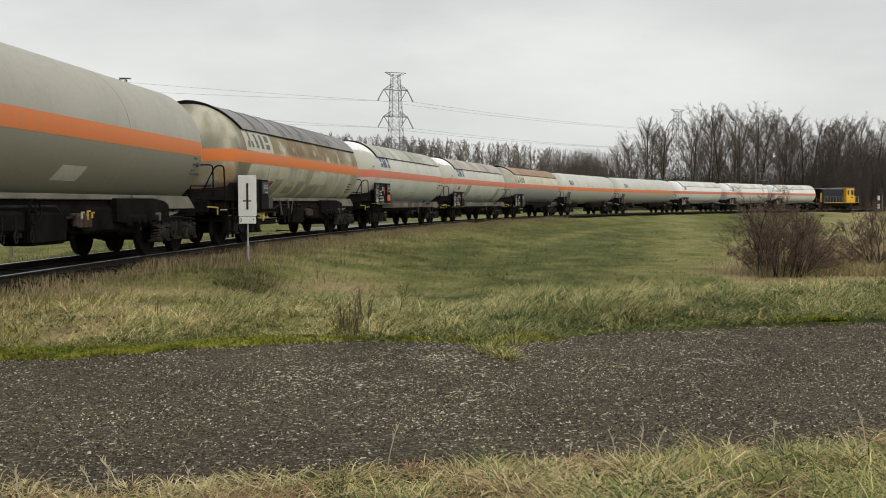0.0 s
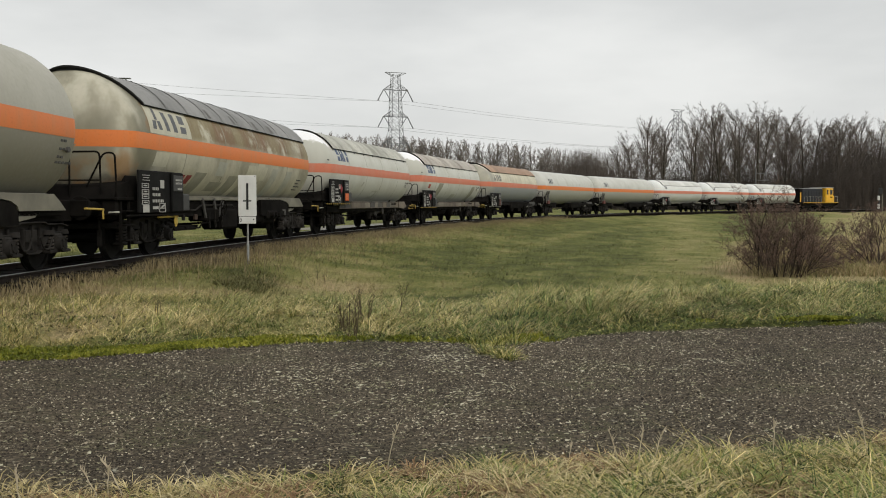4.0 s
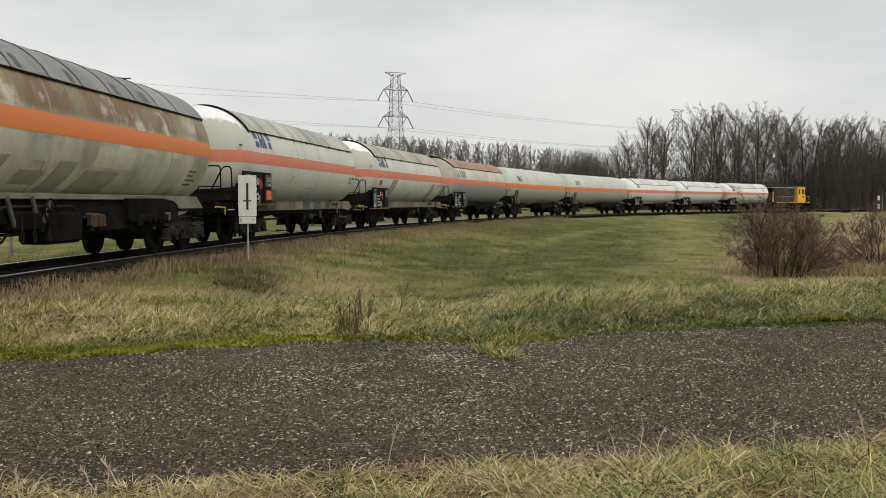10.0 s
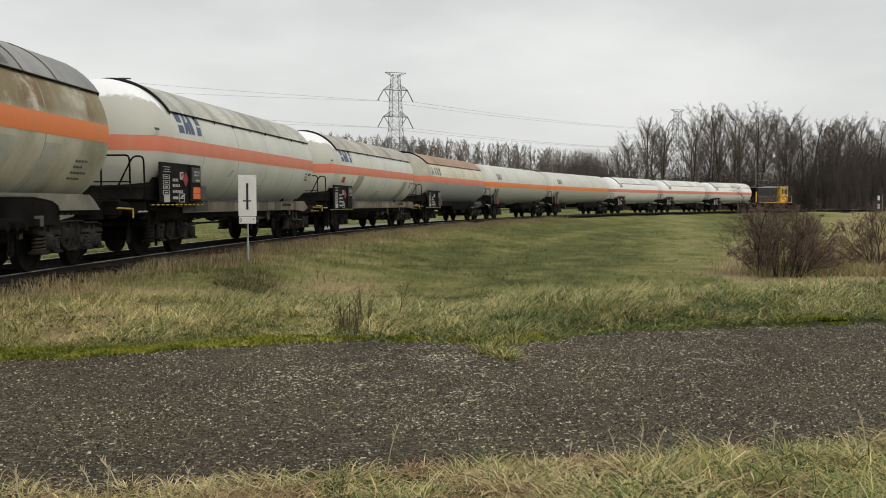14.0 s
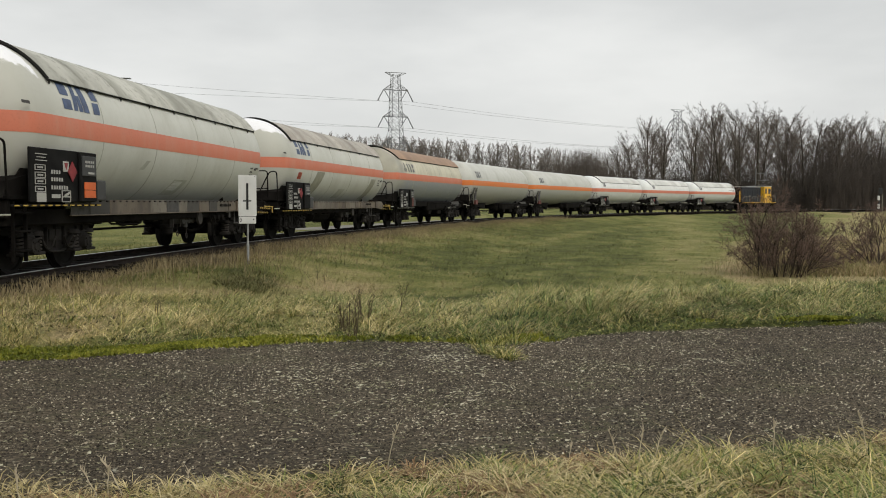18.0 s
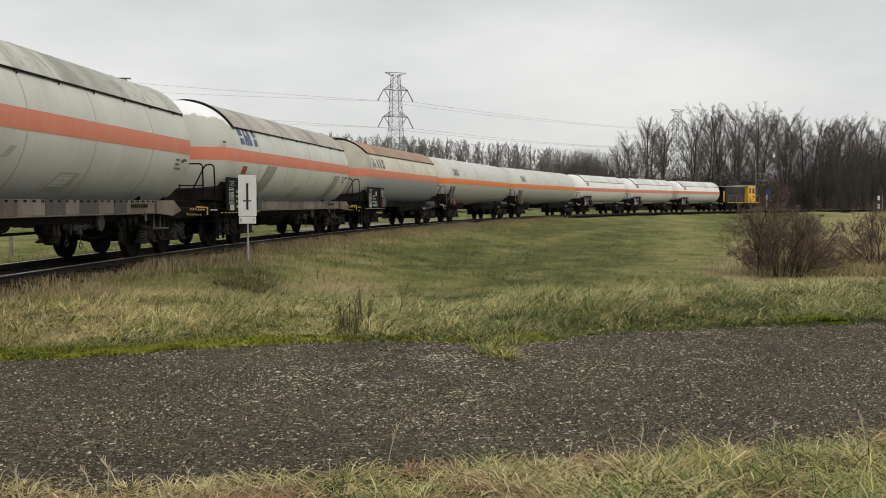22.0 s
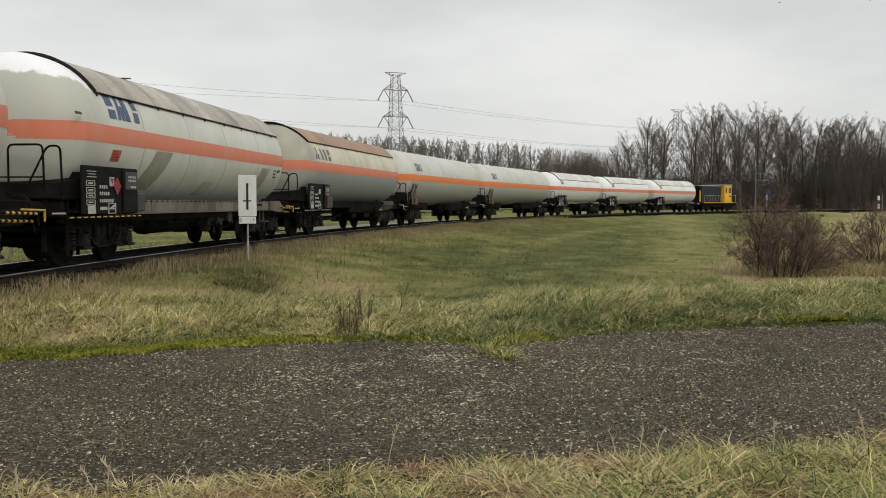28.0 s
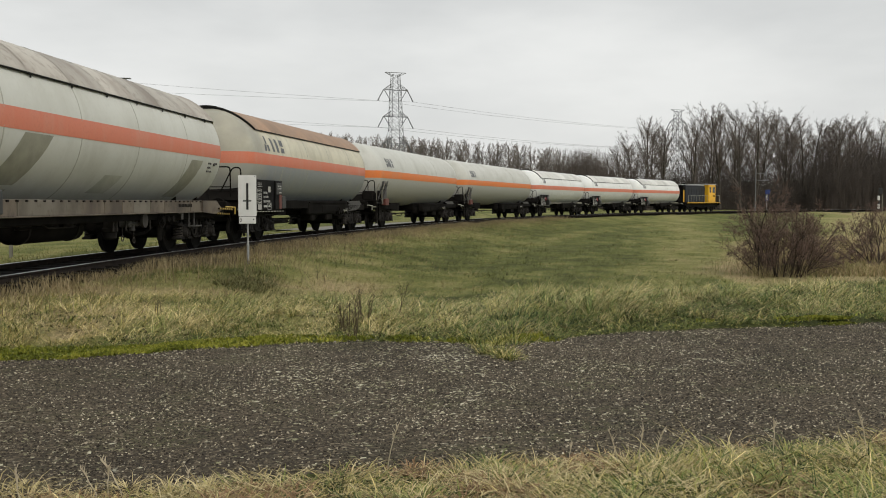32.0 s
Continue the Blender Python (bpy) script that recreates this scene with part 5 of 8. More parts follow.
def shield_panel(x0, x1, r, half_deg, thick=0.018, n=14, lap=1.0, fwd=0.0):
    """One curved roof sheet with a raised lap along its front edge."""
    g = Geo()
    xs = [x0 + 0.003 * lap - 0.004 * (1 - lap), x0 + 0.05, x0 + 0.055, (x0 + x1) / 2, x1 - 0.003]
    lift = [0.011 * lap + 0.002, 0.011 * lap + 0.002, 0.0, 0.004, 0.0]
    for face in (0, 1):
        rows = []
        for c, (x, l) in enumerate(zip(xs, lift)):
            row = []
            for j in range(n + 1):
                w = radians(-half_deg + 2 * half_deg * j / n)
                rr = r + l - (thick if face else 0)
                row.append((x - (brow(fwd, 2 * j / n - 1) if c < 3 else 0.0), rr * math.sin(w), AXIS_Z + rr * math.cos(w)))
            rows.append(row)
        g.grid(rows)
    for sgn in (-1, 1):
        w = radians(half_deg) * sgn
        a = (r * math.sin(w), AXIS_Z + r * math.cos(w))
        b = ((r - thick) * math.sin(w), AXIS_Z + (r - thick) * math.cos(w))
        g.add([(x0, *a), (x1, *a), (x1, *b), (x0, *b)], [(0, 1, 2, 3)])
    return g


def data_board(w, xb, style, drop):
    """The black board with painted data, plates and labels above the front bogie."""
    y = -1.50
    xb += 0.40 if style != "grey" else 0.16
    before = set(w.children)
    b = part("data_board", Geo().box((xb + 0.78, y + 0.03, 1.60), (1.60, 0.05, 0.86), 0.012).box((xb + 0.78, y + 0.10, 1.60), (1.3, 0.10, 0.08), 0.01), M_BOARD, w, "black board with painted wagon data")
    f = y - 0.002
    g = Geo()
    for i in range(3):
        g.box((xb + 0.22, f, 1.93 - i * 0.05), (0.26 - 0.06 * (i % 2), 0.008, 0.014))
    tagged(part("lettering", g, M_WHITE, b), kind="stuff")
    g = Geo()
    for i, z in enumerate((1.72, 1.60, 1.50, 1.38)):
        for a, c in (((0.24, 0.012), 0.05), ((0.24, 0.012), -0.05)):
            g.box((xb + 0.19, f, z + c * 0.8), (a[0], 0.008, a[1]))
        for s in (-1, 1):
            g.box((xb + 0.19 + s * 0.114, f, z), (0.012, 0.008, 0.09))
        g.box((xb + 0.19, f, z), (0.12, 0.008, 0.028))
    tagged(part("boxed_figures", g, M_WHITE, b), kind="stuff")
    g = Geo()
    for i, (z, n) in enumerate(((1.66, 4), (1.54, 5), (1.41, 7))):
        for k in range(n):
            g.box((xb + 0.46 + k * 0.06, f, z), (0.032, 0.008, 0.062))
    g.box((xb + 0.55, f, 1.27), (0.2, 0.008, 0.06))
    tagged(part("painted_figures", g, M_WHITE, b), kind="stuff")
    part("white_label", Geo().box((xb + 0.21, f, 1.25), (0.21, 0.012, 0.15), 0.003), M_WHITE, b, "white paper label")
    tagged(part("loading_table", Geo().box((xb + 0.80, f, 1.26), (0.22, 0.01, 0.02)).box((xb + 0.80, f, 1.36), (0.22, 0.01, 0.012)).box((xb + 0.80, f, 1.18), (0.22, 0.01, 0.012)).box((xb + 0.695, f, 1.27), (0.012, 0.01, 0.19)).box((xb + 0.905, f, 1.27), (0.012, 0.01, 0.19)).box((xb + 0.82, f, 1.30), (0.14, 0.01, 0.035), m=pose(0, 0, 0, 0, -25, 0)), M_WHITE, b), kind="stuff")
    part("inspection_label", Geo().box((xb + 0.80, f, 1.76), (0.14, 0.01, 0.17), 0.003), M_WHITE, b, "white label with a red triangle")
    if style in ("grey", "white"):
        part("red_triangle", Geo().plate([(xb + 0.75, 1.82), (xb + 0.85, 1.82), (xb + 0.80, 1.70)], f - 0.010, f - 0.003), M_RED, b)
    part("red_diamond", Geo().plate([(xb + 0.95, 1.68 - 0.17), (xb + 1.07, 1.68), (xb + 0.95, 1.68 + 0.17), (xb + 0.83, 1.68)], f - 0.014, f - 0.004), M_RED, b, "red hazard label") if style in ("grey", "white") else None
    p = part("plate_holder", Geo().box((xb + 1.32, y - 0.03, 1.60), (0.44, 0.05, 0.84), 0.012), M_BOARD, w)
    part("grey_plate", Geo().box((xb + 1.32, y - 0.06, 1.79), (0.38, 0.02, 0.34), 0.006), M_BOARD_GREY, p, "dark grey plate with rows of figures")
    g = Geo()
    for r_ in range(2):
        for k in range(5):
            g.box((xb + 1.22 + k * 0.05, y - 0.073, 1.86 - r_ * 0.07), (0.026, 0.008, 0.04))
    g.box((xb + 1.36, y - 0.073, 1.67), (0.16, 0.008, 0.035))
    tagged(part("painted_figures", g, M_WHITE, p), kind="stuff")
    if style == "grey" and drop == 0:
        part("orange_plate", Geo().box((xb + 1.34, y - 0.06, 1.45), (0.30, 0.02, 0.13), 0.004).box((xb + 1.34, y - 0.06, 1.31), (0.30, 0.02, 0.13), 0.004), M_ORANGE, p, "orange hazard number plate")
    elif style == "rust":
        part("red_plate", Geo().box((xb + 1.40, y - 0.06, 1.40), (0.16, 0.02, 0.42), 0.004), M_RED_DULL, p, "dark red plate")
    part("equipment_box", Geo().box((xb + 1.68, y + 0.06, 1.38), (0.28, 0.22, 0.36), 0.02), M_BOARD_GREY, w)
    g = Geo()
    for i in range(12):
        g.box((xb - 0.35 + i * 0.18, y - 0.02, 1.12), (0.09, 0.03, 0.022))
    part("hazard_rail", Geo().box((xb + 0.62, y, 1.12), (2.15, 0.035, 0.035), 0.006), M_BLACK, w, "grab rail striped black and yellow")
    if style != "mottled":
        tagged(part("hazard_stripes", g, M_YELLOW if style == "grey" else M_SILL_PALE, w), kind="stuff")
    fit_on = pose(xb, 0, -drop) @ Matrix.Diagonal((1.36, 1, 1, 1)) @ pose(-xb, 0, 0)
    for ob in w.children:
        if ob not in before:
            ob.matrix_basis = fit_on


def heavy_gear(w, a, b, pale, struts):
    """Struts, valves and brake boxes crowded below the barrel of the two nearest wagons."""
    for x0, x1 in ((5.75, 6.0), (6.55, 6.75), (7.25, 6.85)) if struts else ():
        part("strut", Geo().box((0, 0, 0), (0.09, 0.05, 0.52), 0.01, m=pose(a + (x0 + x1) / 2, -1.06, 1.02, 0, math.degrees(math.atan2(x0 - x1, 0.5)), 0)), M_GREY_BOX, w, "grey slanting strut")
    for x in (6.1, 6.5, 7.0):
        part("drip_ring", Geo().tube([(a + x + 0.045 * math.cos(q), -1.12, 0.62 + 0.09 * math.sin(q)) for q in np.linspace(0, 2 * math.pi, 13)], 0.012, 5).tube([(a + x, -1.12, 0.70), (a + x, -1.12, 0.95)], 0.012, 5), M_BOGIE, w)
    part("brake_box", Geo().box((a + 6.4, -0.85, 0.86), (0.9, 0.5, 0.34), 0.05), M_BLACK, w)
    part("brake_box", Geo().box((a + 7.7, -0.80, 0.74), (1.3, 0.55, 0.56), 0.06), M_BLACK, w)
    part("brake_box", Geo().box((a + 11.2, -0.85, 0.80), (1.1, 0.4, 0.52), 0.06), M_BLACK, w)
    part("brake_box", Geo().box((a + 9.9, -0.80, 0.84), (1.6, 0.5, 0.50), 0.06), M_BLACK, w)
    g = Geo().box((a + 9.0, -1.02, 0.84), (0.55, 0.12, 0.22), 0.02).cyl((a + 8.6, -1.02, 0.95), (a + 9.5, -1.02, 0.93), 0.03, n=8)
    for dx in (-0.2, 0.0, 0.2):
        g.cyl((a + 9.0 + dx, -1.08, 0.72), (a + 9.0 + dx, -1.08, 0.92), 0.05, n=8)
    part("valve_cluster", g, M_RUST_DARK, w, "rusty brown valve cluster")
    for dx, h_ in () if struts else ((-0.22, 0.12), (0.02, 0.16), (0.20, 0.10)):
        part("valve_handle", Geo().box((a + 9.0 + dx, -1.13, 0.93), (0.05, 0.03, h_), 0.008).box((a + 9.03 + dx, -1.14, 0.93 + h_ / 2), (0.10, 0.03, 0.03), 0.008), M_SILL_PALE if dx < 0 else M_YELLOW, w, "pale valve handle")
    rr = random.Random(int(abs(a) * 100))
    for i in range(12):
        x = a + 3.9 + i * 0.72 + rr.uniform(-0.2, 0.2)
        h = rr.uniform(0.10, 0.30)
        part("hanging_bracket", Geo().box((x, -0.98, 0.84 - h / 2 + 0.04), (rr.uniform(0.05, 0.35), 0.06, h), 0.01), (M_BLACK, M_BOGIE, M_RUST_DARK)[i % 3], w)
    part("brake_pipe", Geo().tube(bent([(a + 2.2, -1.02, 0.98), (a + 5.4, -1.02, 0.98), (a + 5.7, -1.05, 1.10), (a + 8.0, -1.05, 1.10), (a + 8.3, -1.02, 0.90), (b - 3.9, -1.02, 0.92)], 0.1), 0.022, 6), M_BOGIE, w)
    part("transverse_beam", Geo().box((a + 8.4, 0, 0.92), (0.25, 2.0, 0.3), 0.02), M_BLACK, w)
    part("shield_plate", Geo().plate([(a + 8.2, 1.2), (a + 10.3, 1.2), (a + 10.3, 0.66), (a + 8.9, 0.60), (a + 8.2, 0.74)], -0.9, -0.86), M_BLACK, w)
    part("lower_wing", Geo().plate([(b - 3.0, 0.99), (b - 2.2, 1.0), (b - 2.4, 0.92), (b - 2.98, 0.86)], -1.10, -1.07), pale, w)
    part("yellow_handle", Geo().tube([(a + 2.25, -1.44, 0.86), (a + 3.3, -1.44, 0.86)], 0.022, 6).box((a + 3.18, -1.44, 0.77), (0.16, 0.04, 0.16), 0.015).box((a + 3.18, -1.44, 0.68), (0.07, 0.04, 0.08), 0.01), M_YELLOW, w, "yellow grab handle with a bracket")


def grey_gear(w, a, b, drop):
    """Brake gear below the skirt of the grey wagons: long reservoir, hanging cylinder, valves and drip rings."""
    x0 = a + (5.0 if drop == 0 else 5.6)
    h, r, z = (1.25, 0.24, 0.72) if drop else (0.42, 0.15, 0.84)
    c = x0 + (0.6 if drop else 1.3)
    part("air_tank", Geo().lathe([(-h, 0.03), (-h + 0.03, r * 0.7), (-h + 0.15, r), (h - 0.15, r), (h - 0.03, r * 0.7), (h, 0.03)], 20, "x", (c, -0.72, z)), M_BLACK, w, "black air tank under the frame")
    for dx in (-0.7 * h, 0.7 * h):
        part("tank_strap", Geo().lathe([(-0.03, r - 0.005), (-0.03, r + 0.015), (0.03, r + 0.015), (0.03, r - 0.005)], 20, "x", (c + dx, -0.72, z)), M_BOGIE, w)
    rr = random.Random(int(abs(a) * 100))
    for k in range(9):
        x = x0 - 1.0 + k * 0.42 + rr.uniform(-0.12, 0.12)
        part("hanging_bracket", Geo().box((x, -1.0, 0.88 - rr.uniform(0.0, 0.06)), (rr.uniform(0.06, 0.30), 0.10, rr.uniform(0.10, 0.24)), 0.012), (M_BLACK, M_BOGIE)[k % 2], w)
    part("brake_cylinder", Geo().lathe([(0.44, 0.03), (0.45, 0.10), (0.48, 0.13), (0.58, 0.14), (0.60, 0.16), (0.66, 0.16), (0.68, 0.14), (0.86, 0.14), (0.88, 0.17), (0.92, 0.17), (0.93, 0.03)], 18, "z", (x0 + 2.75, -0.98, 0.0)), M_BOGIE, w, "upright ribbed brake cylinder")
    g = Geo()
    for dx in (0.0, 0.34, 0.62):
        g.box((x0 + 3.35 + dx, -1.05, 0.80), (0.16, 0.22, 0.26 - 0.06 * dx), 0.02)
    g.cyl((x0 + 3.2, -1.14, 0.74), (x0 + 4.2, -1.14, 0.74), 0.03, n=8)
    g.cyl((x0 + 3.55, -1.10, 0.60), (x0 + 3.55, -1.10, 0.80), 0.06, 0.045, 10)
    part("valve_cluster", g, M_GREY_BOX, w, "grey brake valves under the skirt")
    for dx, z in ((3.02, 0.46), (3.58, 0.40)):
        pts = [(x0 + dx + 0.055 * math.cos(q), -1.12, z + 0.055 * math.sin(q)) for q in np.linspace(0, 2 * math.pi, 13)]
        part("drip_ring", Geo().tube(pts, 0.011, 5).tube([(x0 + dx, -1.12, z + 0.055), (x0 + dx, -1.12, 0.72)], 0.009, 5), M_SPRING, w)
    for dx in (2.45, 2.60, 3.05, 4.3):
        part("hanging_bracket", Geo().box((x0 + dx, -1.18, 0.78), (0.035, 0.03, 0.34), 0.006), M_SPRING, w)
    part("release_rod", Geo().tube(bent([(x0 - 1.6, -1.15, 0.80), (x0 - 0.2, -1.15, 0.80), (x0 - 0.05, -1.15, 0.74), (x0 + 0.9, -1.15, 0.74), (x0 + 1.05, -1.15, 0.84)], 0.05), 0.013, 6), M_BOGIE, w)
    part("brake_lever", Geo().tube(bent([(b - 6.6, -0.9, 0.70), (b - 5.9, -0.9, 0.48), (b - 5.2, -0.9, 0.52), (b - 4.6, -0.9, 0.72)], 0.1), 0.035, 6), M_BLACK, w)
    part("cross_shaft", Geo().cyl((b - 6.2, -1.25, 0.80), (b - 6.2, 1.25, 0.80), 0.04, n=8).cyl((b - 6.2, -1.30, 0.80), (b - 6.2, -1.24, 0.80), 0.15, n=16), M_SPRING, w)
    part("foot_step", Geo().box((b - 3.3, -1.34, 0.62), (0.42, 0.20, 0.03), 0.006).box((b - 3.48, -1.26, 0.78), (0.03, 0.03, 0.34), 0.005).box((b - 3.12, -1.26, 0.78), (0.03, 0.03, 0.34), 0.005), M_GREY_BOX, w)


def low_body(w, a, b, style):
    """The long black body of insulation and gear slung below the barrel of the later wagons."""
    x0, x1 = a + (b - a) * (0.45 if style == "rust" else 0.52), b - 3.9
    c = (x0 + x1) / 2
    z, r = (0.98, 0.24) if style == "rust" else (0.90, 0.22)
    part("gear_casing", Geo().box((c, -1.06, z), (x1 - x0, 0.30, 2 * r), 0.05).box((c, -1.22, z + r - 0.05), (x1 - x0 - 0.1, 0.04, 0.05), 0.01).box((c + 0.2, -1.20, z - 0.04), ((x1 - x0) * 0.42, 0.05, r), 0.015), M_BLACK, w, "long black equipment casing under the barrel")
    if style == "rust":
        part("long_sill", Geo().plate([(a + 3.6, 1.24), (b - 3.9, 1.24), (b - 3.62, 1.18), (b - 3.5, 1.06), (b - 3.62, 0.96), (a + 3.6, 0.98)], -1.18, -0.95), M_BLACK, w, "long black sill with a rounded end under the tank")
        part("rear_plate", Geo().plate([(b - 3.4, 1.12), (b - 1.7, 1.14), (b - 1.5, 1.0), (b - 2.2, 0.86), (b - 3.4, 0.84)], -1.20, -1.17), M_GREY_BOX, w, "dull grey plate over the rear bogie")
    part("keel_box", Geo().box((c, -0.05, 0.93), (x1 - x0, 1.3, 0.40), 0.06), M_BLACK, w, "black box along the underside")
    for x, d in ((x0 + 0.7, 0.5), (c + 0.3, 0.8), (x1 - 0.6, 0.6)):
        part("gear_box", Geo().box((x, -0.95, z - r - 0.09), (d, 0.42, 0.24), 0.04), M_BLACK, w)
    for x in (a + 4.3, b - 4.3):
        part("frame_knee", Geo().plate([(x - 0.75, 1.16), (x + 0.75, 1.16), (x + 0.62, 0.78), (x - 0.62, 0.78)], -1.12, -1.05), M_BLACK, w)
    part("brake_valve", Geo().box((x1 - 0.3, -1.20, 0.84), (0.16, 0.08, 0.10), 0.015).cyl((x1 - 0.08, -1.20, 0.86), (x1 + 0.14, -1.20, 0.86), 0.03, n=8), M_SILL_PALE, w, "small pale brake valve")


def make_wagon(length, paint, stripe, sheet_m=None, style="grey", label="", extra=None, drop=0.2):
    """A four-axle gas tank wagon; x runs towards the rear of the train, the near side is -y."""
    w = thing("tank_wagon", label, "tank wagon", "wagons of the train")
    a, b = -length / 2, length / 2
    t0, t1 = a + 0.72, b - 0.86
    prof = tank_profile(t0, t1, RAD)
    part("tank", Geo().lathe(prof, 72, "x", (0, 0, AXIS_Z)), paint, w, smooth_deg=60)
    for side in (-1, 1):
        part("stripe", band_on_tank(prof, 0.165, side, 0.004), stripe, w, "warning stripe along the tank", smooth_deg=60)
    for fx in (0.22, 0.40, 0.58, 0.78) if style in ("grey", "mottled", "rust") else (0.66,):
        x = t0 + (t1 - t0) * fx
        part("weld_seam", lambda: Geo().lathe([(-0.02, RAD), (-0.012, RAD + 0.004), (0.012, RAD + 0.004), (0.02, RAD)], 64, "x", (0, 0, AXIS_Z)), M_SEAM if style not in ("mottled", "plain") else M_PATCH_GREY, w, key="seam_" + ("m" if style in ("mottled", "plain") else "n"), at=pose(x, 0, 0), smooth_deg=60)
    # roof sheets
    if sheet_m:
        half = 58 if style != "rust" else 54
        x0, x1 = a + 2.05, t1 + 0.02
        n = 11 if style == "mottled" else 9
        step = (x1 - x0) / n
        r = RAD + 0.038
        fwd = 0.80 if style in ("mottled", "rust") else 0.25
        for i in range(n):
            if i < n - 1:
                part("roof_sheet", shield_panel(x0 + i * step, x0 + (i + 1) * step, r, half, lap=1.0 if style == "mottled" else 0.25, fwd=fwd if i == 0 else 0.0), sheet_m, w, smooth_deg=30)
            else:
                # the last sheet bends down over the head
                g = Geo()
                rows = []
                for k in range(7):
                    u = k / 6
                    x = x0 + i * step + step * u
                    over = max(0.0, x - (t1 - 0.72)) / 0.72
                    rr = r if over <= 0 else (RAD * math.sqrt(max(0.0, 1 - min(over, 0.86) ** 2)) + 0.06)
                    rr = max(rr, 0.8)
                    rows.append([(min(x, t1 - 0.10), rr * math.sin(radians(q)), AXIS_Z + rr * math.cos(radians(q))) for q in np.linspace(-half, half, 15)])
                g.grid(rows)
                part("roof_sheet", g, sheet_m, w, smooth_deg=50)
        # dark rubber edges along the foot of the sheets and over the front arch
        for sgn in (-1, 1):
            q = radians(half) * sgn
            xs = np.linspace(x0, x1 - 0.75, 20)
            pts = [(x, (r + 0.004) * math.sin(q), AXIS_Z + (r + 0.004) * math.cos(q) - 0.012) for x in xs]
            part("edge_strip", Geo().tube(pts, 0.015, 6), M_EDGE, w)
            for i in range(n if style == "grey" else 0):
                x = x0 + i * step
                part("sheet_bracket", lambda: Geo().box((0, 0, 0), (0.07, 0.04, 0.04), 0.01).box((0.0, -0.02, -0.04), (0.025, 0.025, 0.06), 0.006), M_EDGE, w, key="sheet_bracket", at=pose(x, (r + 0.01) * math.sin(q), AXIS_Z + (r + 0.01) * math.cos(q) - 0.02))
        arch = [(x0 - brow(fwd, q / half), (r + 0.005) * math.sin(radians(q)), AXIS_Z + (r + 0.005) * math.cos(radians(q))) for q in np.linspace(-half, half, 24)]
        low = [RAD * math.sqrt(1 - (max(0.0, t0 + 0.72 - p[0] - 0.02) / 0.72) ** 2) / (r + 0.005) for p in arch]
        part("front_arch", Geo().tube(arch, 0.026, 6), M_EDGE, w, "dark front edge of the roof sheets")
        # Dark sheet closes the open gap under the arch, standing for its shade
        part("arch_gap", Geo().grid([[(q_[0] + 0.02, q_[1], q_[2]) for q_ in arch], [(q_[0] + 0.02, q_[1] * k_, AXIS_Z + (q_[2] - AXIS_Z) * k_) for q_, k_ in zip(arch, low)]]), M_EDGE, w)
    # underframe
    if style in ("pale", "white", "rust"):
        # no frame below the middle of the barrel, only short sills at the ends
        for x in (a + 2.55, b - 2.55):
            part("stub_sill", Geo().box((x, 0, 0.94), (3.6, 0.55, 0.24), 0.02), M_BLACK, w)
            for sgn in (-1, 1):
                part("side_sill", Geo().box((x, sgn * 1.15, 0.97), (3.5, 0.10, 0.22), 0.015), M_BLACK, w)
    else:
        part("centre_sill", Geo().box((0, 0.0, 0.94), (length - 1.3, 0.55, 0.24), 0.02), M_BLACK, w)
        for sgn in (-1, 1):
            # On the plain and mottled wagons a tall black sill fills the shaded void
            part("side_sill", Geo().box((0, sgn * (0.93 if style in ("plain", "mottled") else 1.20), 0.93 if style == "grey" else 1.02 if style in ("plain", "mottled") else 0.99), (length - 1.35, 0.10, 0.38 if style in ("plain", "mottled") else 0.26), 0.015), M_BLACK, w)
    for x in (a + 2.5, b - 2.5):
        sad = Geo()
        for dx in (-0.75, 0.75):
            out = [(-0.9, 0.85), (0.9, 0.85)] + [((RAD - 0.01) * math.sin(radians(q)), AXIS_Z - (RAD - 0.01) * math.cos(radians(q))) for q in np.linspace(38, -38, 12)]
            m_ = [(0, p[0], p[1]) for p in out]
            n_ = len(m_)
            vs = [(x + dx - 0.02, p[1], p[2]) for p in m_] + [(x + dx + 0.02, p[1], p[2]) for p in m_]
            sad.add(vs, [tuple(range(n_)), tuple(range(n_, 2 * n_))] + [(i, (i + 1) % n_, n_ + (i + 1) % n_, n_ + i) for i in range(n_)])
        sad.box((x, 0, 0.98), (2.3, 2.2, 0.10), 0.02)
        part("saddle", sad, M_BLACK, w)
        make_bogie(w, x)
    skirt_m = M_SKIRT if style in ("grey",) else M_SILL_DULL if style in ("plain", "mottled") else M_SILL_DULL if style == "white" else M_GREY_BOX if style == "pale" else M_BLACK
    if style == "grey":
        cuts = (0.0, 0.07, 0.15, 0.34, 0.43, 0.50, 0.55, 0.63, 0.70, 0.76, 0.85, 1.0)
        coats = "kdspkpdsdps" if drop == 0 else "kspssspssss"
        back = b - (2.75 if drop == 0 else 1.95)
        xs = [a + 2.55 + (back - a - 2.55) * c for c in cuts]
        n = len(xs) - 1
        for i in range(n):
            for sgn in (-1, 1):
                m_ = {"k": M_GREY_BOX, "d": M_SKIRT_DARK, "s": M_SKIRT, "p": M_SKIRT_PALE}[coats[i]]
                sp_ = part("skirt_plate", Geo().box(((xs[i] + xs[i + 1]) / 2, sgn * (1.335 + 0.006 * (i % 3)), 1.085), (xs[i + 1] - xs[i] - 0.012, 0.03, 0.255), 0.006), m_, w)
                if sgn < 0 and i == n - 2:
                    gv = Geo()
                    for q_ in range(9):
                        gv.box((xs[i] + 0.2 + q_ * 0.10, -1.37, 1.10), (0.045, 0.012, 0.07))
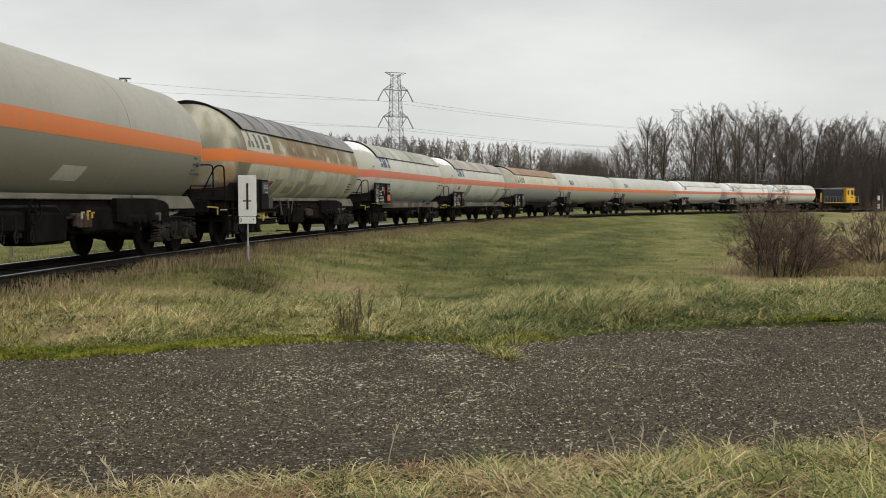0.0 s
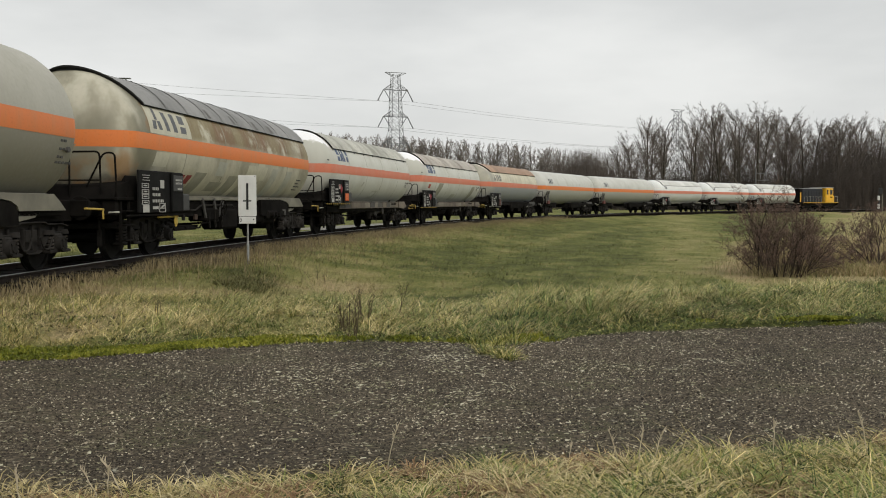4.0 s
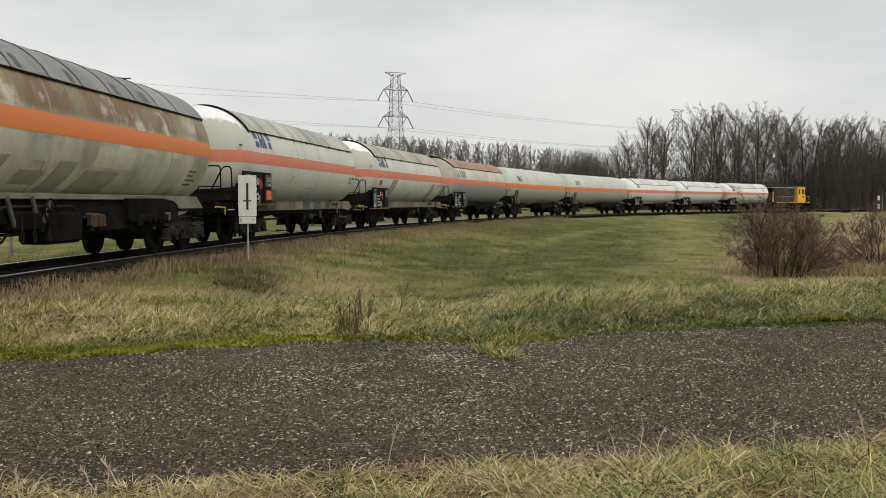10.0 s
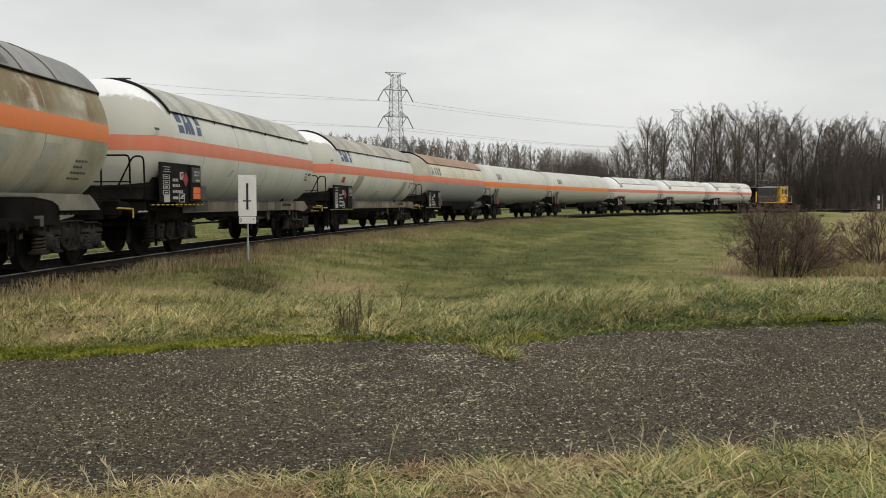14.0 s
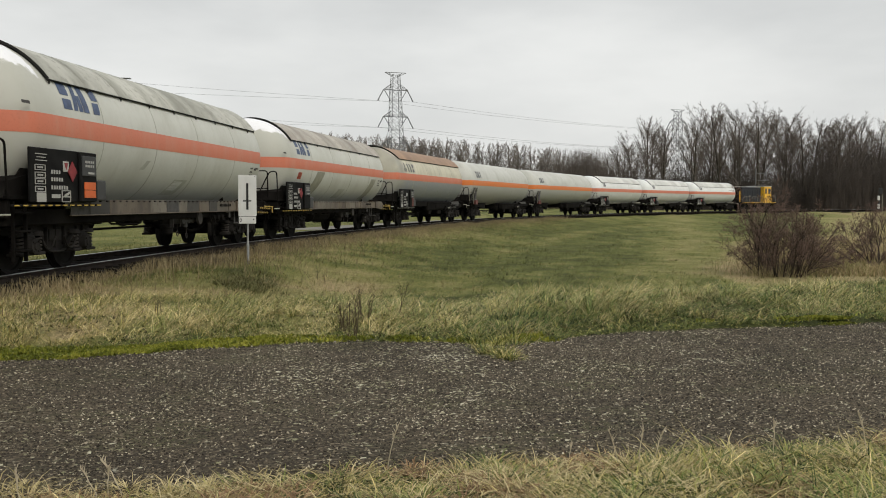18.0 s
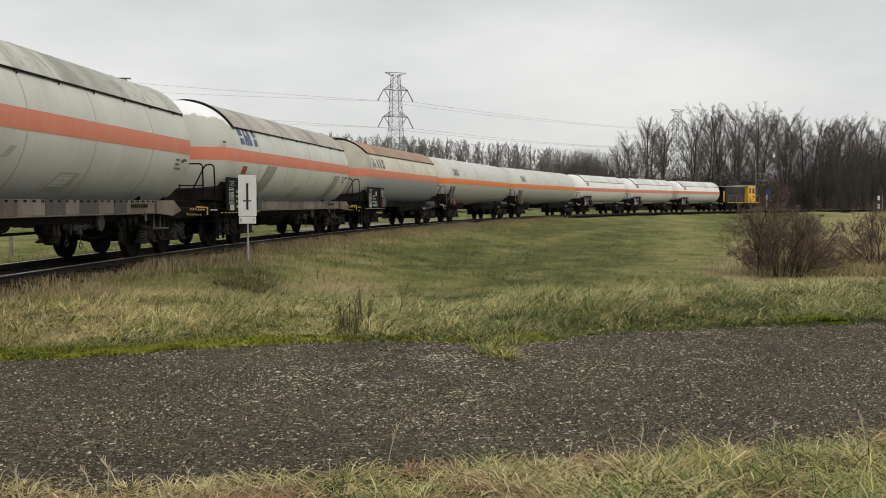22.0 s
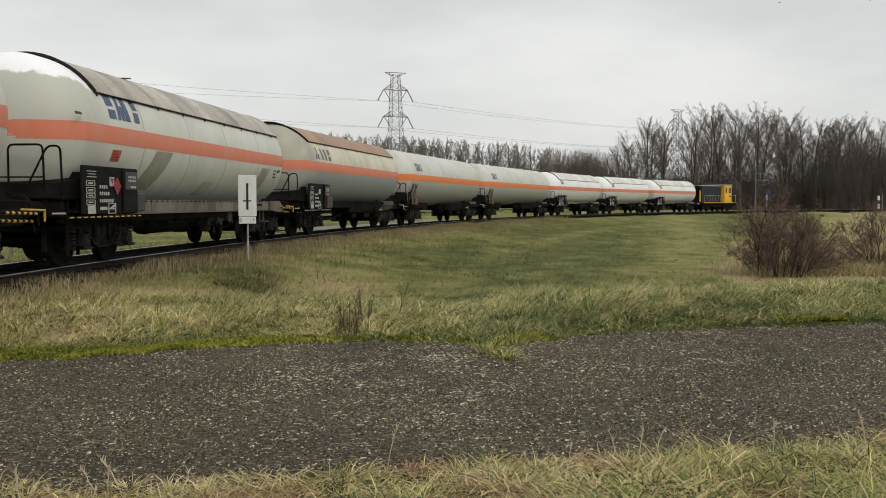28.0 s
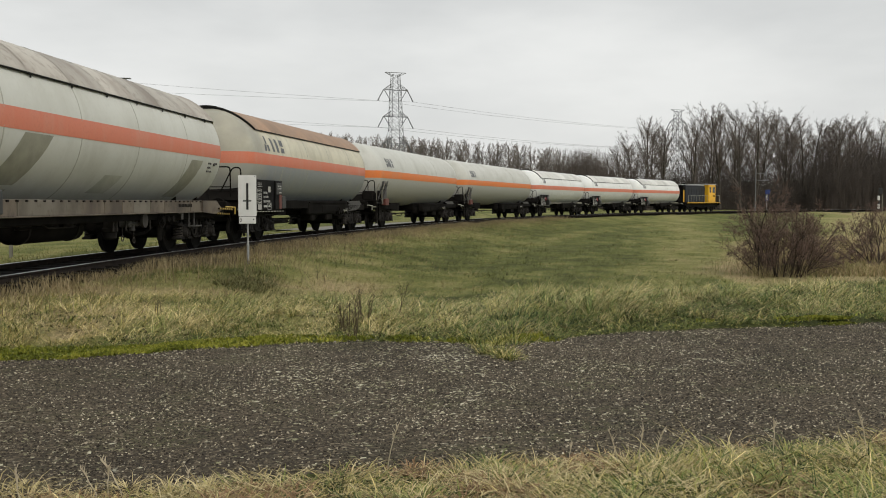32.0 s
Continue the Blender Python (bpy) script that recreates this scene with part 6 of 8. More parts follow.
                    tagged(part("vent_slots", gv, M_BOGIE, sp_), kind="stuff")
        grey_gear(w, a, b, drop)
        g = Geo()
        for x in np.arange(a + 2.8, back - 0.1, 0.28):
            g.box((x, -1.362, 1.19), (0.07, 0.02, 0.030))
        tagged(part("clamp_row", g, M_BLACK, w), kind="stuff")
        part("skirt_lip", Geo().box(((xs[0] + xs[-1]) / 2, -1.345, 0.945), (xs[-1] - xs[0], 0.06, 0.022), 0.006), M_SKIRT, w)
        wing = [(back - 0.9, 1.215), (back + 0.12, 1.215), (back + 0.62, 0.99), (back + 0.05, 0.88), (back - 0.9, 0.94)]
        part("end_wing", Geo().plate(wing, -1.40, -1.37), M_SKIRT, w)
        for z_, y_ in ((1.02, -1.43), (0.90, -1.36)):
            part("hazard_rail", Geo().tube(bent([(b - 1.75, y_, z_), (b - 0.62, y_, z_ - 0.03), (b - 0.56, y_, z_ - 0.22)], 0.05), 0.02, 6), M_BLACK, w, "grab rail striped black and yellow")
            g = Geo()
            for q_ in range(6):
                xx = b - 1.68 + q_ * 0.19
                g.cyl((xx, y_, z_ - 0.002 - 0.0265 * (xx - b + 1.75)), (xx + 0.09, y_, z_ - 0.004 - 0.0265 * (xx - b + 1.75)), 0.0235, n=8)
            tagged(part("hazard_stripes", g, M_YELLOW, w), kind="stuff")
    else:
        zb = 1.27 if style in ("plain", "mottled") else 1.19 if style != "white" else 1.12
        for y_ in (-1.02, 1.02) if style not in ("rust", "pale") else ():
            part("tank_foot_rail", Geo().box(((a + b) / 2 + 0.4, y_, zb), (length - 4.4, 0.06, 0.10), 0.012), skirt_m, w, "pale rail under the tank")
        wing = [(b - 5.15, 1.31), (b - 1.80, 1.31), (b - 1.55, 1.18), (b - 1.32, 1.03), (b - 3.05, 1.03), (b - 3.12, 1.12), (b - 3.32, 1.19), (b - 4.0, 1.26), (b - 5.15, 1.27)]
        if style not in ("plain", "mottled"):
            wing = [(b - 3.6, 1.22), (b - 1.5, 1.24), (b - 1.2, 1.12), (b - 1.2, 1.0), (b - 2.5, 1.0), (b - 3.0, 1.14)]
        else:
            heavy_gear(w, a, b, skirt_m, style == "mottled")
        part("end_wing", Geo().plate(wing, -1.16, -1.12), skirt_m if style != "rust" else M_GREY_BOX, w, "sloping end plate")
        # Black plate in front of the end wing, in place of its deep shade
        part("bolster_hood", Geo().plate([(b - 5.9, 1.25), (b - 4.0, 1.25), (b - 3.32, 1.18), (b - 3.12, 1.11), (b - 3.05, 1.02), (b - 3.02, 0.82), (b - 5.2, 0.74), (b - 5.9, 0.80)] if style in ("plain", "mottled") else [(b - 3.9, 1.15), (b - 3.4, 1.05), (b - 3.1, 0.84), (b - 4.2, 0.84)], -1.14, -1.0), M_BLACK, w)
    # ends
    for x, sgn in ((a + 0.62, -1), (b - 0.62, 1)):
        part("headstock", Geo().box((x - sgn * 0.06, 0, 1.06), (0.12, 2.6, 0.30), 0.02), M_BLACK, w)
        for y in (-0.875, 0.875):
            part("buffer", buffer_geo, M_BLACK, w, "sprung side buffer", "buffer", pose(x, y, 1.06, 0, 0, 0 if sgn > 0 else 180))
        part("coupling_hook", coupling_geo, M_BLACK, w, key="coupling", at=pose(x, 0, 1.04, 0, 0, 0 if sgn > 0 else 180))
        part("air_hose", Geo().tube(bent([(x, -0.35, 0.95), (x + sgn * 0.25, -0.35, 0.85), (x + sgn * 0.38, -0.33, 0.5), (x + sgn * 0.46, -0.30, 0.62)], 0.12), 0.025, 6), M_BLACK, w)
    # front platform with rails and steps
    part("platform", Geo().box((a + 0.95, 0, 1.24), (0.75, 2.7, 0.06), 0.01), M_BLACK, w)
    y = -1.30
    part("handrail", Geo().tube(bent([(a + 0.58, -0.38, 1.26), (a + 0.58, -0.38, 2.15), (a + 0.58, -1.0, 2.15), (a + 0.62, -1.0, 1.26)], 0.10), 0.019, 8), M_BLACK, w, "bent black handrail across the end")
    part("handrail", Geo().tube(bent([(a + 0.62, -0.70, 1.46), (a + 0.62, -1.06, 2.13), (a + 0.64, -1.28, 2.13), (a + 0.66, y, 1.26)], 0.10), 0.019, 8), M_BLACK, w, "bent black handrail")
    part("handrail", Geo().tube(bent([(a + 0.46, 0.95, 1.26), (a + 0.46, 0.95, 2.12), (a + 0.46, 0.40, 2.12), (a + 0.46, 0.40, 1.26)], 0.06), 0.016, 8), M_BLACK, w)
    part("handrail", Geo().tube([(a + 0.60, 0.95, 1.60), (a + 0.62, -1.0, 1.60)], 0.014, 6), M_BLACK, w)
    out = [(-1.30, 1.20), (1.30, 1.20)] + [((RAD + 0.03) * math.sin(radians(q)), AXIS_Z - (RAD + 0.03) * math.cos(radians(q))) for q in np.linspace(60, -60, 21)]
    n_ = len(out)
    vs = [(a + 1.10, p[0], p[1]) for p in out] + [(a + 1.62, p[0], p[1]) for p in out]
    part("end_locker", Geo().add([(a + x_, y_, z_) for x_, z_ in ((0.55, 1.24), (1.25, 1.24), (1.25, 1.60), (0.72, 1.50)) for y_ in (-1.28, 0.9)],
                                 [(0, 2, 4, 6), (1, 7, 5, 3), (0, 1, 3, 2), (2, 3, 5, 4), (4, 5, 7, 6), (6, 7, 1, 0)]), M_BLACK, w, "black sloping trough below the tank end")
    part("end_cradle", Geo().add(vs, [tuple(range(n_)), tuple(range(n_, 2 * n_))] + [(i, (i + 1) % n_, n_ + (i + 1) % n_, n_ + i) for i in range(n_)]), M_BLACK, w, "black cradle below the front end of the tank")
    g = Geo()
    for z in (0.42, 0.72, 1.0):
        g.box((a + 0.98, y - 0.02, z), (0.36, 0.20, 0.03), 0.006)
    for dx in (-0.18, 0.18):
        g.box((a + 0.98 + dx, y, 0.72), (0.035, 0.06, 0.95), 0.006)
    part("step_ladder", g, M_BLACK, w)
    if style == "mottled":
        ring = [(a + 0.40, 0.0 + 0.24 * math.cos(q), 1.72 + 0.24 * math.sin(q)) for q in np.linspace(0, 2 * math.pi, 29)]
        wheel = part("brake_wheel", Geo().tube(ring, 0.024, 8).cyl((a + 0.40, 0, 1.72), (a + 0.85, 0, 1.72), 0.03, n=8).box((a + 0.40, 0, 1.72), (0.03, 0.04, 0.48), 0.008).box((a + 0.40, 0, 1.72), (0.03, 0.48, 0.04), 0.008), M_BLACK, w, "large black hand brake wheel")
        part("wheel_disc", Geo().lathe([(-0.03, 0.02), (-0.03, 0.10), (0.02, 0.12), (0.05, 0.02)], 20, "x", (a + 0.42, 0, 1.72)), M_RUST_DARK, wheel, "rust-brown hub disc")
    part("shunter_handle", Geo().tube(bent([(a + 0.2, -1.36, 0.98), (a + 0.62, -1.36, 0.98)], 0.03), 0.016, 6), M_SILL_PALE, w, "pale shunter's grab handle")
    part("shunter_handle", Geo().tube(bent([(b - 1.15, -1.42, 1.06), (b - 0.30, -1.42, 1.04)], 0.03), 0.018, 6).tube([(b - 0.32, -1.42, 1.04), (b - 0.32, -1.42, 0.86)], 0.018, 6), M_YELLOW if style in ("plain", "mottled", "grey") else M_SILL_PALE, w, "grab handle painted in a pale colour")
    if style != "pale":
        data_board(w, a + 0.85, style, drop)
    else:
        g = Geo()
        for i in range(5):
            g.box((a + 1.05 + i * 0.17, -1.42, 1.15 + i * 0.20), (0.30, 0.25, 0.03), 0.006)
        for dy in (-1.53, -1.31):
            g.tube([(a + 0.9, dy, 1.1), (a + 1.85, dy, 2.12)], 0.022, 6)
        part("stair", g, M_GREY_BOX, w, "grey steel stair on the wagon side")
        part("stair_board", Geo().box((a + 1.75, -1.40, 1.75), (0.5, 0.04, 0.75), 0.01), M_GREY_BOX, w)
        part("red_cabinet", Geo().box((a + 1.98, -1.36, 1.20), (0.50, 0.2, 0.30), 0.02), M_RED_DULL, w, "rusty red valve cabinet")
        part("end_box", Geo().box((a + 0.74, -0.98, 1.47), (0.36, 0.50, 0.42), 0.04), M_BLACK, w, "black equipment box on the end platform")
        for dy in (-1.56, -1.30):
            part("stair_rail", Geo().tube(bent([(a + 0.88, dy, 1.12), (a + 0.88, dy, 1.66), (a + 1.42, dy, 2.14), (a + 1.62, dy, 1.90)], 0.06), 0.018, 6), M_SILL_DULL, w, "dull grey handrail of the stair")
    # brake gear and tank fittings
    part("air_reservoir", lambda: Geo().lathe([(-0.55, 0.02), (-0.53, 0.12), (-0.45, 0.19), (0.45, 0.19), (0.53, 0.12), (0.55, 0.02)], 18, "x", (0, 0, 0)), M_BLACK, w, key="reservoir", at=pose(0.9, -0.7, 0.74))
    part("brake_cylinder", lambda: Geo().cyl((-0.3, 0, 0), (0.3, 0, 0), 0.17, n=16).cyl((0.3, 0, 0), (0.7, 0, 0), 0.04, n=8), M_BLACK, w, key="brake_cyl", at=pose(-1.4, 0.3, 0.74))
    part("brake_rod", Geo().tube([(a + 3.3, -0.25, 0.62), (b - 3.3, -0.25, 0.62)], 0.028, 6), M_BLACK, w)
    part("brake_wheel", hand_wheel, M_BLACK, w, "spoked hand brake wheel", "hand_wheel", pose(b - 9.3, -1.22, 1.02) if style in ("plain", "mottled") else pose(b - 5.3, -1.30, 0.82))
    g = Geo().box((b - 4.9, -0.9, 0.80), (1.0, 0.6, 0.26), 0.05)
    for i in range(3):
        g.cyl((b - 4.6 - i * 0.3, -1.15, 0.8), (b - 4.6 - i * 0.3, -1.32, 0.8), 0.09, 0.07, 12)
    part("valve_block", g, M_BLACK, w, "black discharge valves under the tank")
    part("brake_lever", Geo().box((b - 4.2, -1.32, 0.93), (0.30, 0.03, 0.05), 0.008).box((b - 4.12, -1.33, 0.86), (0.10, 0.03, 0.16), 0.01), M_GREY_BOX, w, "grey brake changeover lever")
    part("drip_ring", Geo().tube([(b - 5.05 + 0.05 * math.cos(q), -1.25, 0.38 + 0.07 * math.sin(q)) for q in np.linspace(0, 2 * math.pi, 13)], 0.011, 5).tube([(b - 5.05, -1.25, 0.45), (b - 5.05, -1.25, 0.7)], 0.012, 5), M_BLACK, w)
    lift = 0.20 if style == "grey" else 0.0
    part("under_pipe", Geo().tube(bent([(a + 3.9, -1.05, 0.62 + lift), (a + 4.6, -1.05, 0.62 + lift), (a + 4.75, -1.05, 0.55 + lift), (a + 5.6, -1.05, 0.55 + lift), (a + 5.75, -1.05, 0.66 + lift), (a + 6.3, -1.05, 0.66 + lift)], 0.05), 0.02, 6), M_BLACK, w)
    if style in ("mottled", "rust", "plain"):
        part("under_tray", Geo().plate([(a + 4.3, 0.62), (a + 5.9, 0.62), (a + 5.75, 0.5), (a + 4.45, 0.5)], -0.9, -0.4), M_BLACK, w)
    if style in ("rust", "pale", "white"):
        low_body(w, a, b, style)
    if extra:
        extra(w, a, b)
    return w


def tank_patch(w, x0, x1, z0, z1, m, slant=0.0, label=""):
    z0, z1 = z0 - 0.12, z1 - 0.12
    part("paint_patch", curved_patch(x0, x1, z0, z1, RAD, 0.005, slant, 5), m, w, label, smooth_deg=60)


def mark(w, x, z, h, kinds, m, gap=0.05, k=0.75):
    g = []
    z -= 0.12
    for c in kinds:
        slanted_mark(g, x, z, h * k, h, RAD, c)
        x += h * k + gap
    for q in g:
        part("mark_block", q, m, w, "block of a painted company mark", smooth_deg=0)


def painted_rows(w, x, rows, m=None):
    """Small rows of painted data too small to read, on the near side of the tank."""
    g = Geo()
    for z, n in rows:
        for k in range(n):
            g.box((x + k * 0.13, -math.sqrt(RAD ** 2 - (z - AXIS_Z) ** 2) - 0.002, z), (0.085, 0.016, 0.042))
    tagged(part("painted_data", g, m or M_GREY_BOX, w, "small painted data on the tank"), kind="stuff")


def extra_plain(w, a, b):
    painted_rows(w, b - 2.0, ((2.20, 2), (2.06, 2), (1.93, 2), (1.84, 5)))
    tank_patch(w, b - 8.6, b - 7.65, 1.66, 1.92, M_PATCH_LIGHT, 0.18, "faded white label")
    part("tank_stud", Geo().cyl((b - 1.75, -1.30, 2.06), (b - 1.75, -1.42, 2.06), 0.05, n=10), M_GREY_BOX, w)


def extra_mottled(w, a, b):
    tank_patch(w, a + 2.0, a + 4.25, 2.735, 3.31, M_PATCH_PALE, 0.0, "pale panel behind the company mark")
    mark(w, a + 2.18, 2.83, 0.44, (5,), M_INK, k=1.1)
    mark(w, a + 2.88, 2.83, 0.40, (4, 2, 0), M_INK, 0.04, 0.88)
    for x0, x1, z0, z1, m, s in ((2.2, 2.9, 2.05, 2.36, M_PATCH_PALE, 0.1), (4.40, 5.10, 1.45, 2.0, M_PATCH_GREY, 0.35), (5.75, 6.6, 1.57, 1.80, M_PATCH_GREY, 0.12),
                                 (6.75, 7.45, 1.47, 1.98, M_PATCH_GREY, 0.3), (7.8, 9.3, 1.46, 1.86, M_PATCH_GREY, 0.3), (8.3, 10.0, 1.92, 2.30, M_PATCH_PALE, 0.1),
                                 (10.3, 10.9, 1.42, 2.28, M_PATCH_MID, 0.3), (11.8, 12.4, 1.42, 2.25, M_PATCH_MID, 0.3), (6.0, 6.6, 1.95, 2.30, M_PATCH_MID, 0.1)):
        tank_patch(w, a + x0, a + x1, z0, z1, m, s)
    for x0, x1, z in ((5.9, 6.05, 3.06), (7.7, 7.85, 3.02), (9.6, 9.8, 3.03), (11.0, 11.3, 3.06)):
        part("sheet_patch", Geo().grid([[(a + x, -(RAD + 0.046) * math.sin(radians(q)), AXIS_Z + (RAD + 0.046) * math.cos(radians(q))) for q in (56.0, 52.0, 48.0, 45.0)] for x in (x0, x1)]), M_SHEET_PATCH, w)
    for x in (3.75, 4.15):
        tank_patch(w, a + x, a + x + 0.3, 1.72, 1.92, M_RED, 0.12, "dark red hazard label")
    painted_rows(w, b - 2.7, ((1.89, 4), (1.79, 3), (1.69, 5), (1.59, 4)))


def extra_grey(w, a, b, strong=False):
    mark(w, a + 2.3, 2.86, 0.46, (0, 1, 2, 3), M_BLUE, 0.03, 0.72)
    tank_patch(w, a + 7.4, a + 8.2, 1.46, 1.80, M_PATCH_MID, 0.25, "faded data panel")
    if strong:
        tank_patch(w, b - 4.2, b - 3.4, 1.42, 2.28, M_PATCH_GREY, 0.6)
    else:
        tank_patch(w, a + 7.55, a + 8.05, 1.56, 1.76, M_PATCH_SOFT, 0.16)
        tank_patch(w, a + 5.55, a + 5.75, 1.95, 2.14, M_PATCH_MID, 0.22, "scuffed paint")
    painted_rows(w, b - 2.35, ((2.12, 2), (2.02, 2), (1.93, 3)))
    part("tank_stud", Geo().cyl((b - 2.0, -1.30, 2.1), (b - 2.0, -1.42, 2.1), 0.035, n=10), M_GREY_BOX, w)
    tank_patch(w, b - 1.95, b - 1.72, 2.22, 2.27, M_GREY_BOX)
    tank_patch(w, a + 0.95, a + 1.2, 2.82, 2.87, M_GREY_BOX)


def extra_grey_red(w, a, b):
    extra_grey(w, a, b, True)
    tank_patch(w, a + 3.7, a + 4.6, 1.42, 2.36, M_PATCH_GREY, 0.7)
    tank_patch(w, a + 2.35, a + 2.72, 2.06, 2.28, M_ORANGE_DULL, 0.05, "orange-red hazard label")
    for z in (2.095, 2.145, 2.195, 2.245):
        tank_patch(w, a + 2.39, a + 2.66 - 0.05 * (z > 2.2), z - 0.012, z + 0.012, M_RED, 0.005)


def extra_cream(w, a, b):
    mark(w, a + 2.3, 2.80, 0.44, (5,), M_INK, k=1.0)
    mark(w, a + 3.0, 2.80, 0.40, (4, 2, 0), M_INK, 0.03, 0.85)


def extra_pale(w, a, b):
    mark(w, a + 2.2, 2.90, 0.40, (0, 1, 2, 3), M_INK, 0.02, 0.66)


def extra_white(w, a, b):
    mark(w, a + 2.3, 2.90, 0.36, (0, 1, 2), M_INK, 0.03, 0.7)
    tank_patch(w, a + 4.0, b - 5.0, 1.62, 2.24, M_PATCH_SOFT, 0.2)


ENDS = (1.7, 17.9, 34.05, 49.3, 64.85, 80.75, 98.3, 118.0, 134.2, 150.0, 165.7)
KINDS = (
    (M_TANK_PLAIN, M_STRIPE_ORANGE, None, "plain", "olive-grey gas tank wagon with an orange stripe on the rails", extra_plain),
    (M_TANK_MOTTLED, M_STRIPE_ORANGE, M_SHEET_DARK, "mottled", "mottled beige tank wagon with rust runs and dark roof sheets", extra_mottled),
    (M_TANK_GREY, M_STRIPE_RED, M_SHEET_LIGHT, "grey", "light grey tank wagon with a white-topped end and stained roof sheets", extra_grey),
    (M_TANK_GREY, M_STRIPE_RED, M_SHEET_BROWN, "grey", "light grey tank wagon with red label and stained roof sheets", extra_grey_red),
    (M_TANK_CREAM, M_STRIPE_RED, M_SHEET_RUST, "rust", "cream and grey tank wagon under rusty brown roof sheets", extra_cream),
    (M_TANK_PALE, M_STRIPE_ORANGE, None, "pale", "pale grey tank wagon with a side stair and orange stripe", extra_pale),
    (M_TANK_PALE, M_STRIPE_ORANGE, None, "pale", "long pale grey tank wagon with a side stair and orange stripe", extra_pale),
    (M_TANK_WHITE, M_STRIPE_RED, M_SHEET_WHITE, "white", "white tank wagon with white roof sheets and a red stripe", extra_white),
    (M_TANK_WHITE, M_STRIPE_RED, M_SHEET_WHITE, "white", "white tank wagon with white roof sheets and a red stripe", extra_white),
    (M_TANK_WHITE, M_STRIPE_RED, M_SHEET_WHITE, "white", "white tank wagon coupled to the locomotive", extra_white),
)
TRAIN = []
for i, (paint, stripe, sheet_m, style, label, extra) in enumerate(KINDS):
    s0, s1 = ENDS[i], ENDS[i + 1]
    TRAIN.append((make_wagon(s1 - s0, paint, stripe, sheet_m, style, label, extra, 0.0 if i == 2 else 0.21), (s0 + s1) / 2, (s1 - s0) / 2 - 2.5))


def make_locomotive(length):
    w = thing("diesel_locomotive", "yellow and dark blue-grey diesel locomotive coupled to tank wagons", "locomotive", "wagons of the train")
    a, b = -length / 2, length / 2
    part("frame", Geo().box((0, 0, 1.0), (length - 1.3, 2.5, 0.26), 0.03), M_BLACK, w)
    part("running_board", Geo().box((0, 0, 1.17), (length - 1.1, 2.86, 0.07), 0.01), M_BLACK, w)
    for sgn in (-1, 1):
        part("yellow_edge", Geo().box((0.3, sgn * 1.44, 1.15), (length - 1.9, 0.03, 0.08), 0.006), M_LOCO_YELLOW, w, "yellow edge of the running board")
    part("nose", Geo().box((a + 1.45, 0, 2.25), (0.62, 1.75, 2.05), 0.08), M_BLACK, w, "dark grimy nose")
    part("nose_panel", Geo().box((a + 1.33, -0.89, 2.0), (0.30, 0.03, 1.5), 0.01), M_LOCO_YELLOW, w, "yellow panel on the nose")
    hood = part("hood", Geo().box((a + 4.95, 0, 2.29), (6.4, 1.85, 2.18), 0.08), M_LOCO_BLUE, w, "dark blue-grey engine hood")
    for i in range(7):
        part("hood_door", Geo().box((a + 2.3 + i * 0.85, -0.935, 2.15), (0.76, 0.03, 1.6), 0.01), M_LOCO_BLUE, hood)
    part("hood_roof", Geo().box((a + 4.6, 0, 3.42), (7.3, 1.5, 0.07), 0.02), M_LOCO_ROOF, w, "pale grey roof strip")
    part("exhaust", Geo().cyl((a + 3.6, 0, 3.4), (a + 3.6, 0, 3.68), 0.14, 0.12, 12), M_BLACK, w)
    cab = part("cab", Geo().box((a + 9.62, 0, 2.35), (2.4, 2.7, 2.32), 0.10), M_LOCO_YELLOW, w, "yellow driver's cab")
    part("cab_roof", Geo().box((a + 9.55, 0, 3.56), (2.85, 2.75, 0.12), 0.05), M_LOCO_ROOF, w)
    part("cab_door", Geo().box((a + 8.85, -1.36, 2.45), (0.7, 0.03, 2.0), 0.01), M_LOCO_YELLOW, cab)
    part("cab_window", Geo().box((a + 8.85, -1.38, 2.85), (0.5, 0.02, 0.75), 0.02), M_GLASS_DARK, cab, "dark cab window")
    part("cab_window", Geo().box((a + 10.1, -1.36, 2.85), (0.8, 0.03, 0.75), 0.02), M_GLASS_DARK, cab, "dark cab window")
    part("cab_window", Geo().box((a + 10.86, -0.6, 2.85), (0.03, 0.8, 0.75), 0.02), M_GLASS_DARK, cab, "dark cab window")
    part("cab_window", Geo().box((a + 10.86, 0.6, 2.85), (0.03, 0.8, 0.75), 0.02), M_GLASS_DARK, cab, "dark cab window")
    part("number_plate_bars", Geo().box((a + 10.1, -1.36, 2.05), (0.7, 0.03, 0.16), 0.01), M_BLACK, cab)
    part("rear_hood", Geo().box((b - 1.35, 0, 1.75), (1.3, 1.6, 1.1), 0.06), M_LOCO_YELLOW, w)
    for sgn in (-1, 1):
        for i in range(8):
            part("railing_post", lambda: Geo().cyl((0, 0, 1.2), (0, 0, 2.1), 0.015, n=6), M_SILL_PALE, w, key="loco_post", at=pose(a + 1.7 + i * 0.88, sgn * 1.36, 0))
        part("railing_bar", Geo().tube([(a + 1.7, sgn * 1.36, 2.1), (a + 7.9, sgn * 1.36, 2.1)], 0.016, 6), M_SILL_PALE, w, "pale handrail")
        part("railing_bar", Geo().tube(bent([(b - 0.75, sgn * 1.36, 1.2), (b - 0.75, sgn * 1.36, 2.15), (b - 1.7, sgn * 1.36, 2.15)], 0.1), 0.025, 6), M_SILL_PALE, w)
    for x, sgn in ((a + 0.62, -1), (b - 0.62, 1)):
        part("headstock", Geo().box((x - sgn * 0.08, 0, 1.02), (0.16, 2.6, 0.45), 0.02), M_BLACK, w)
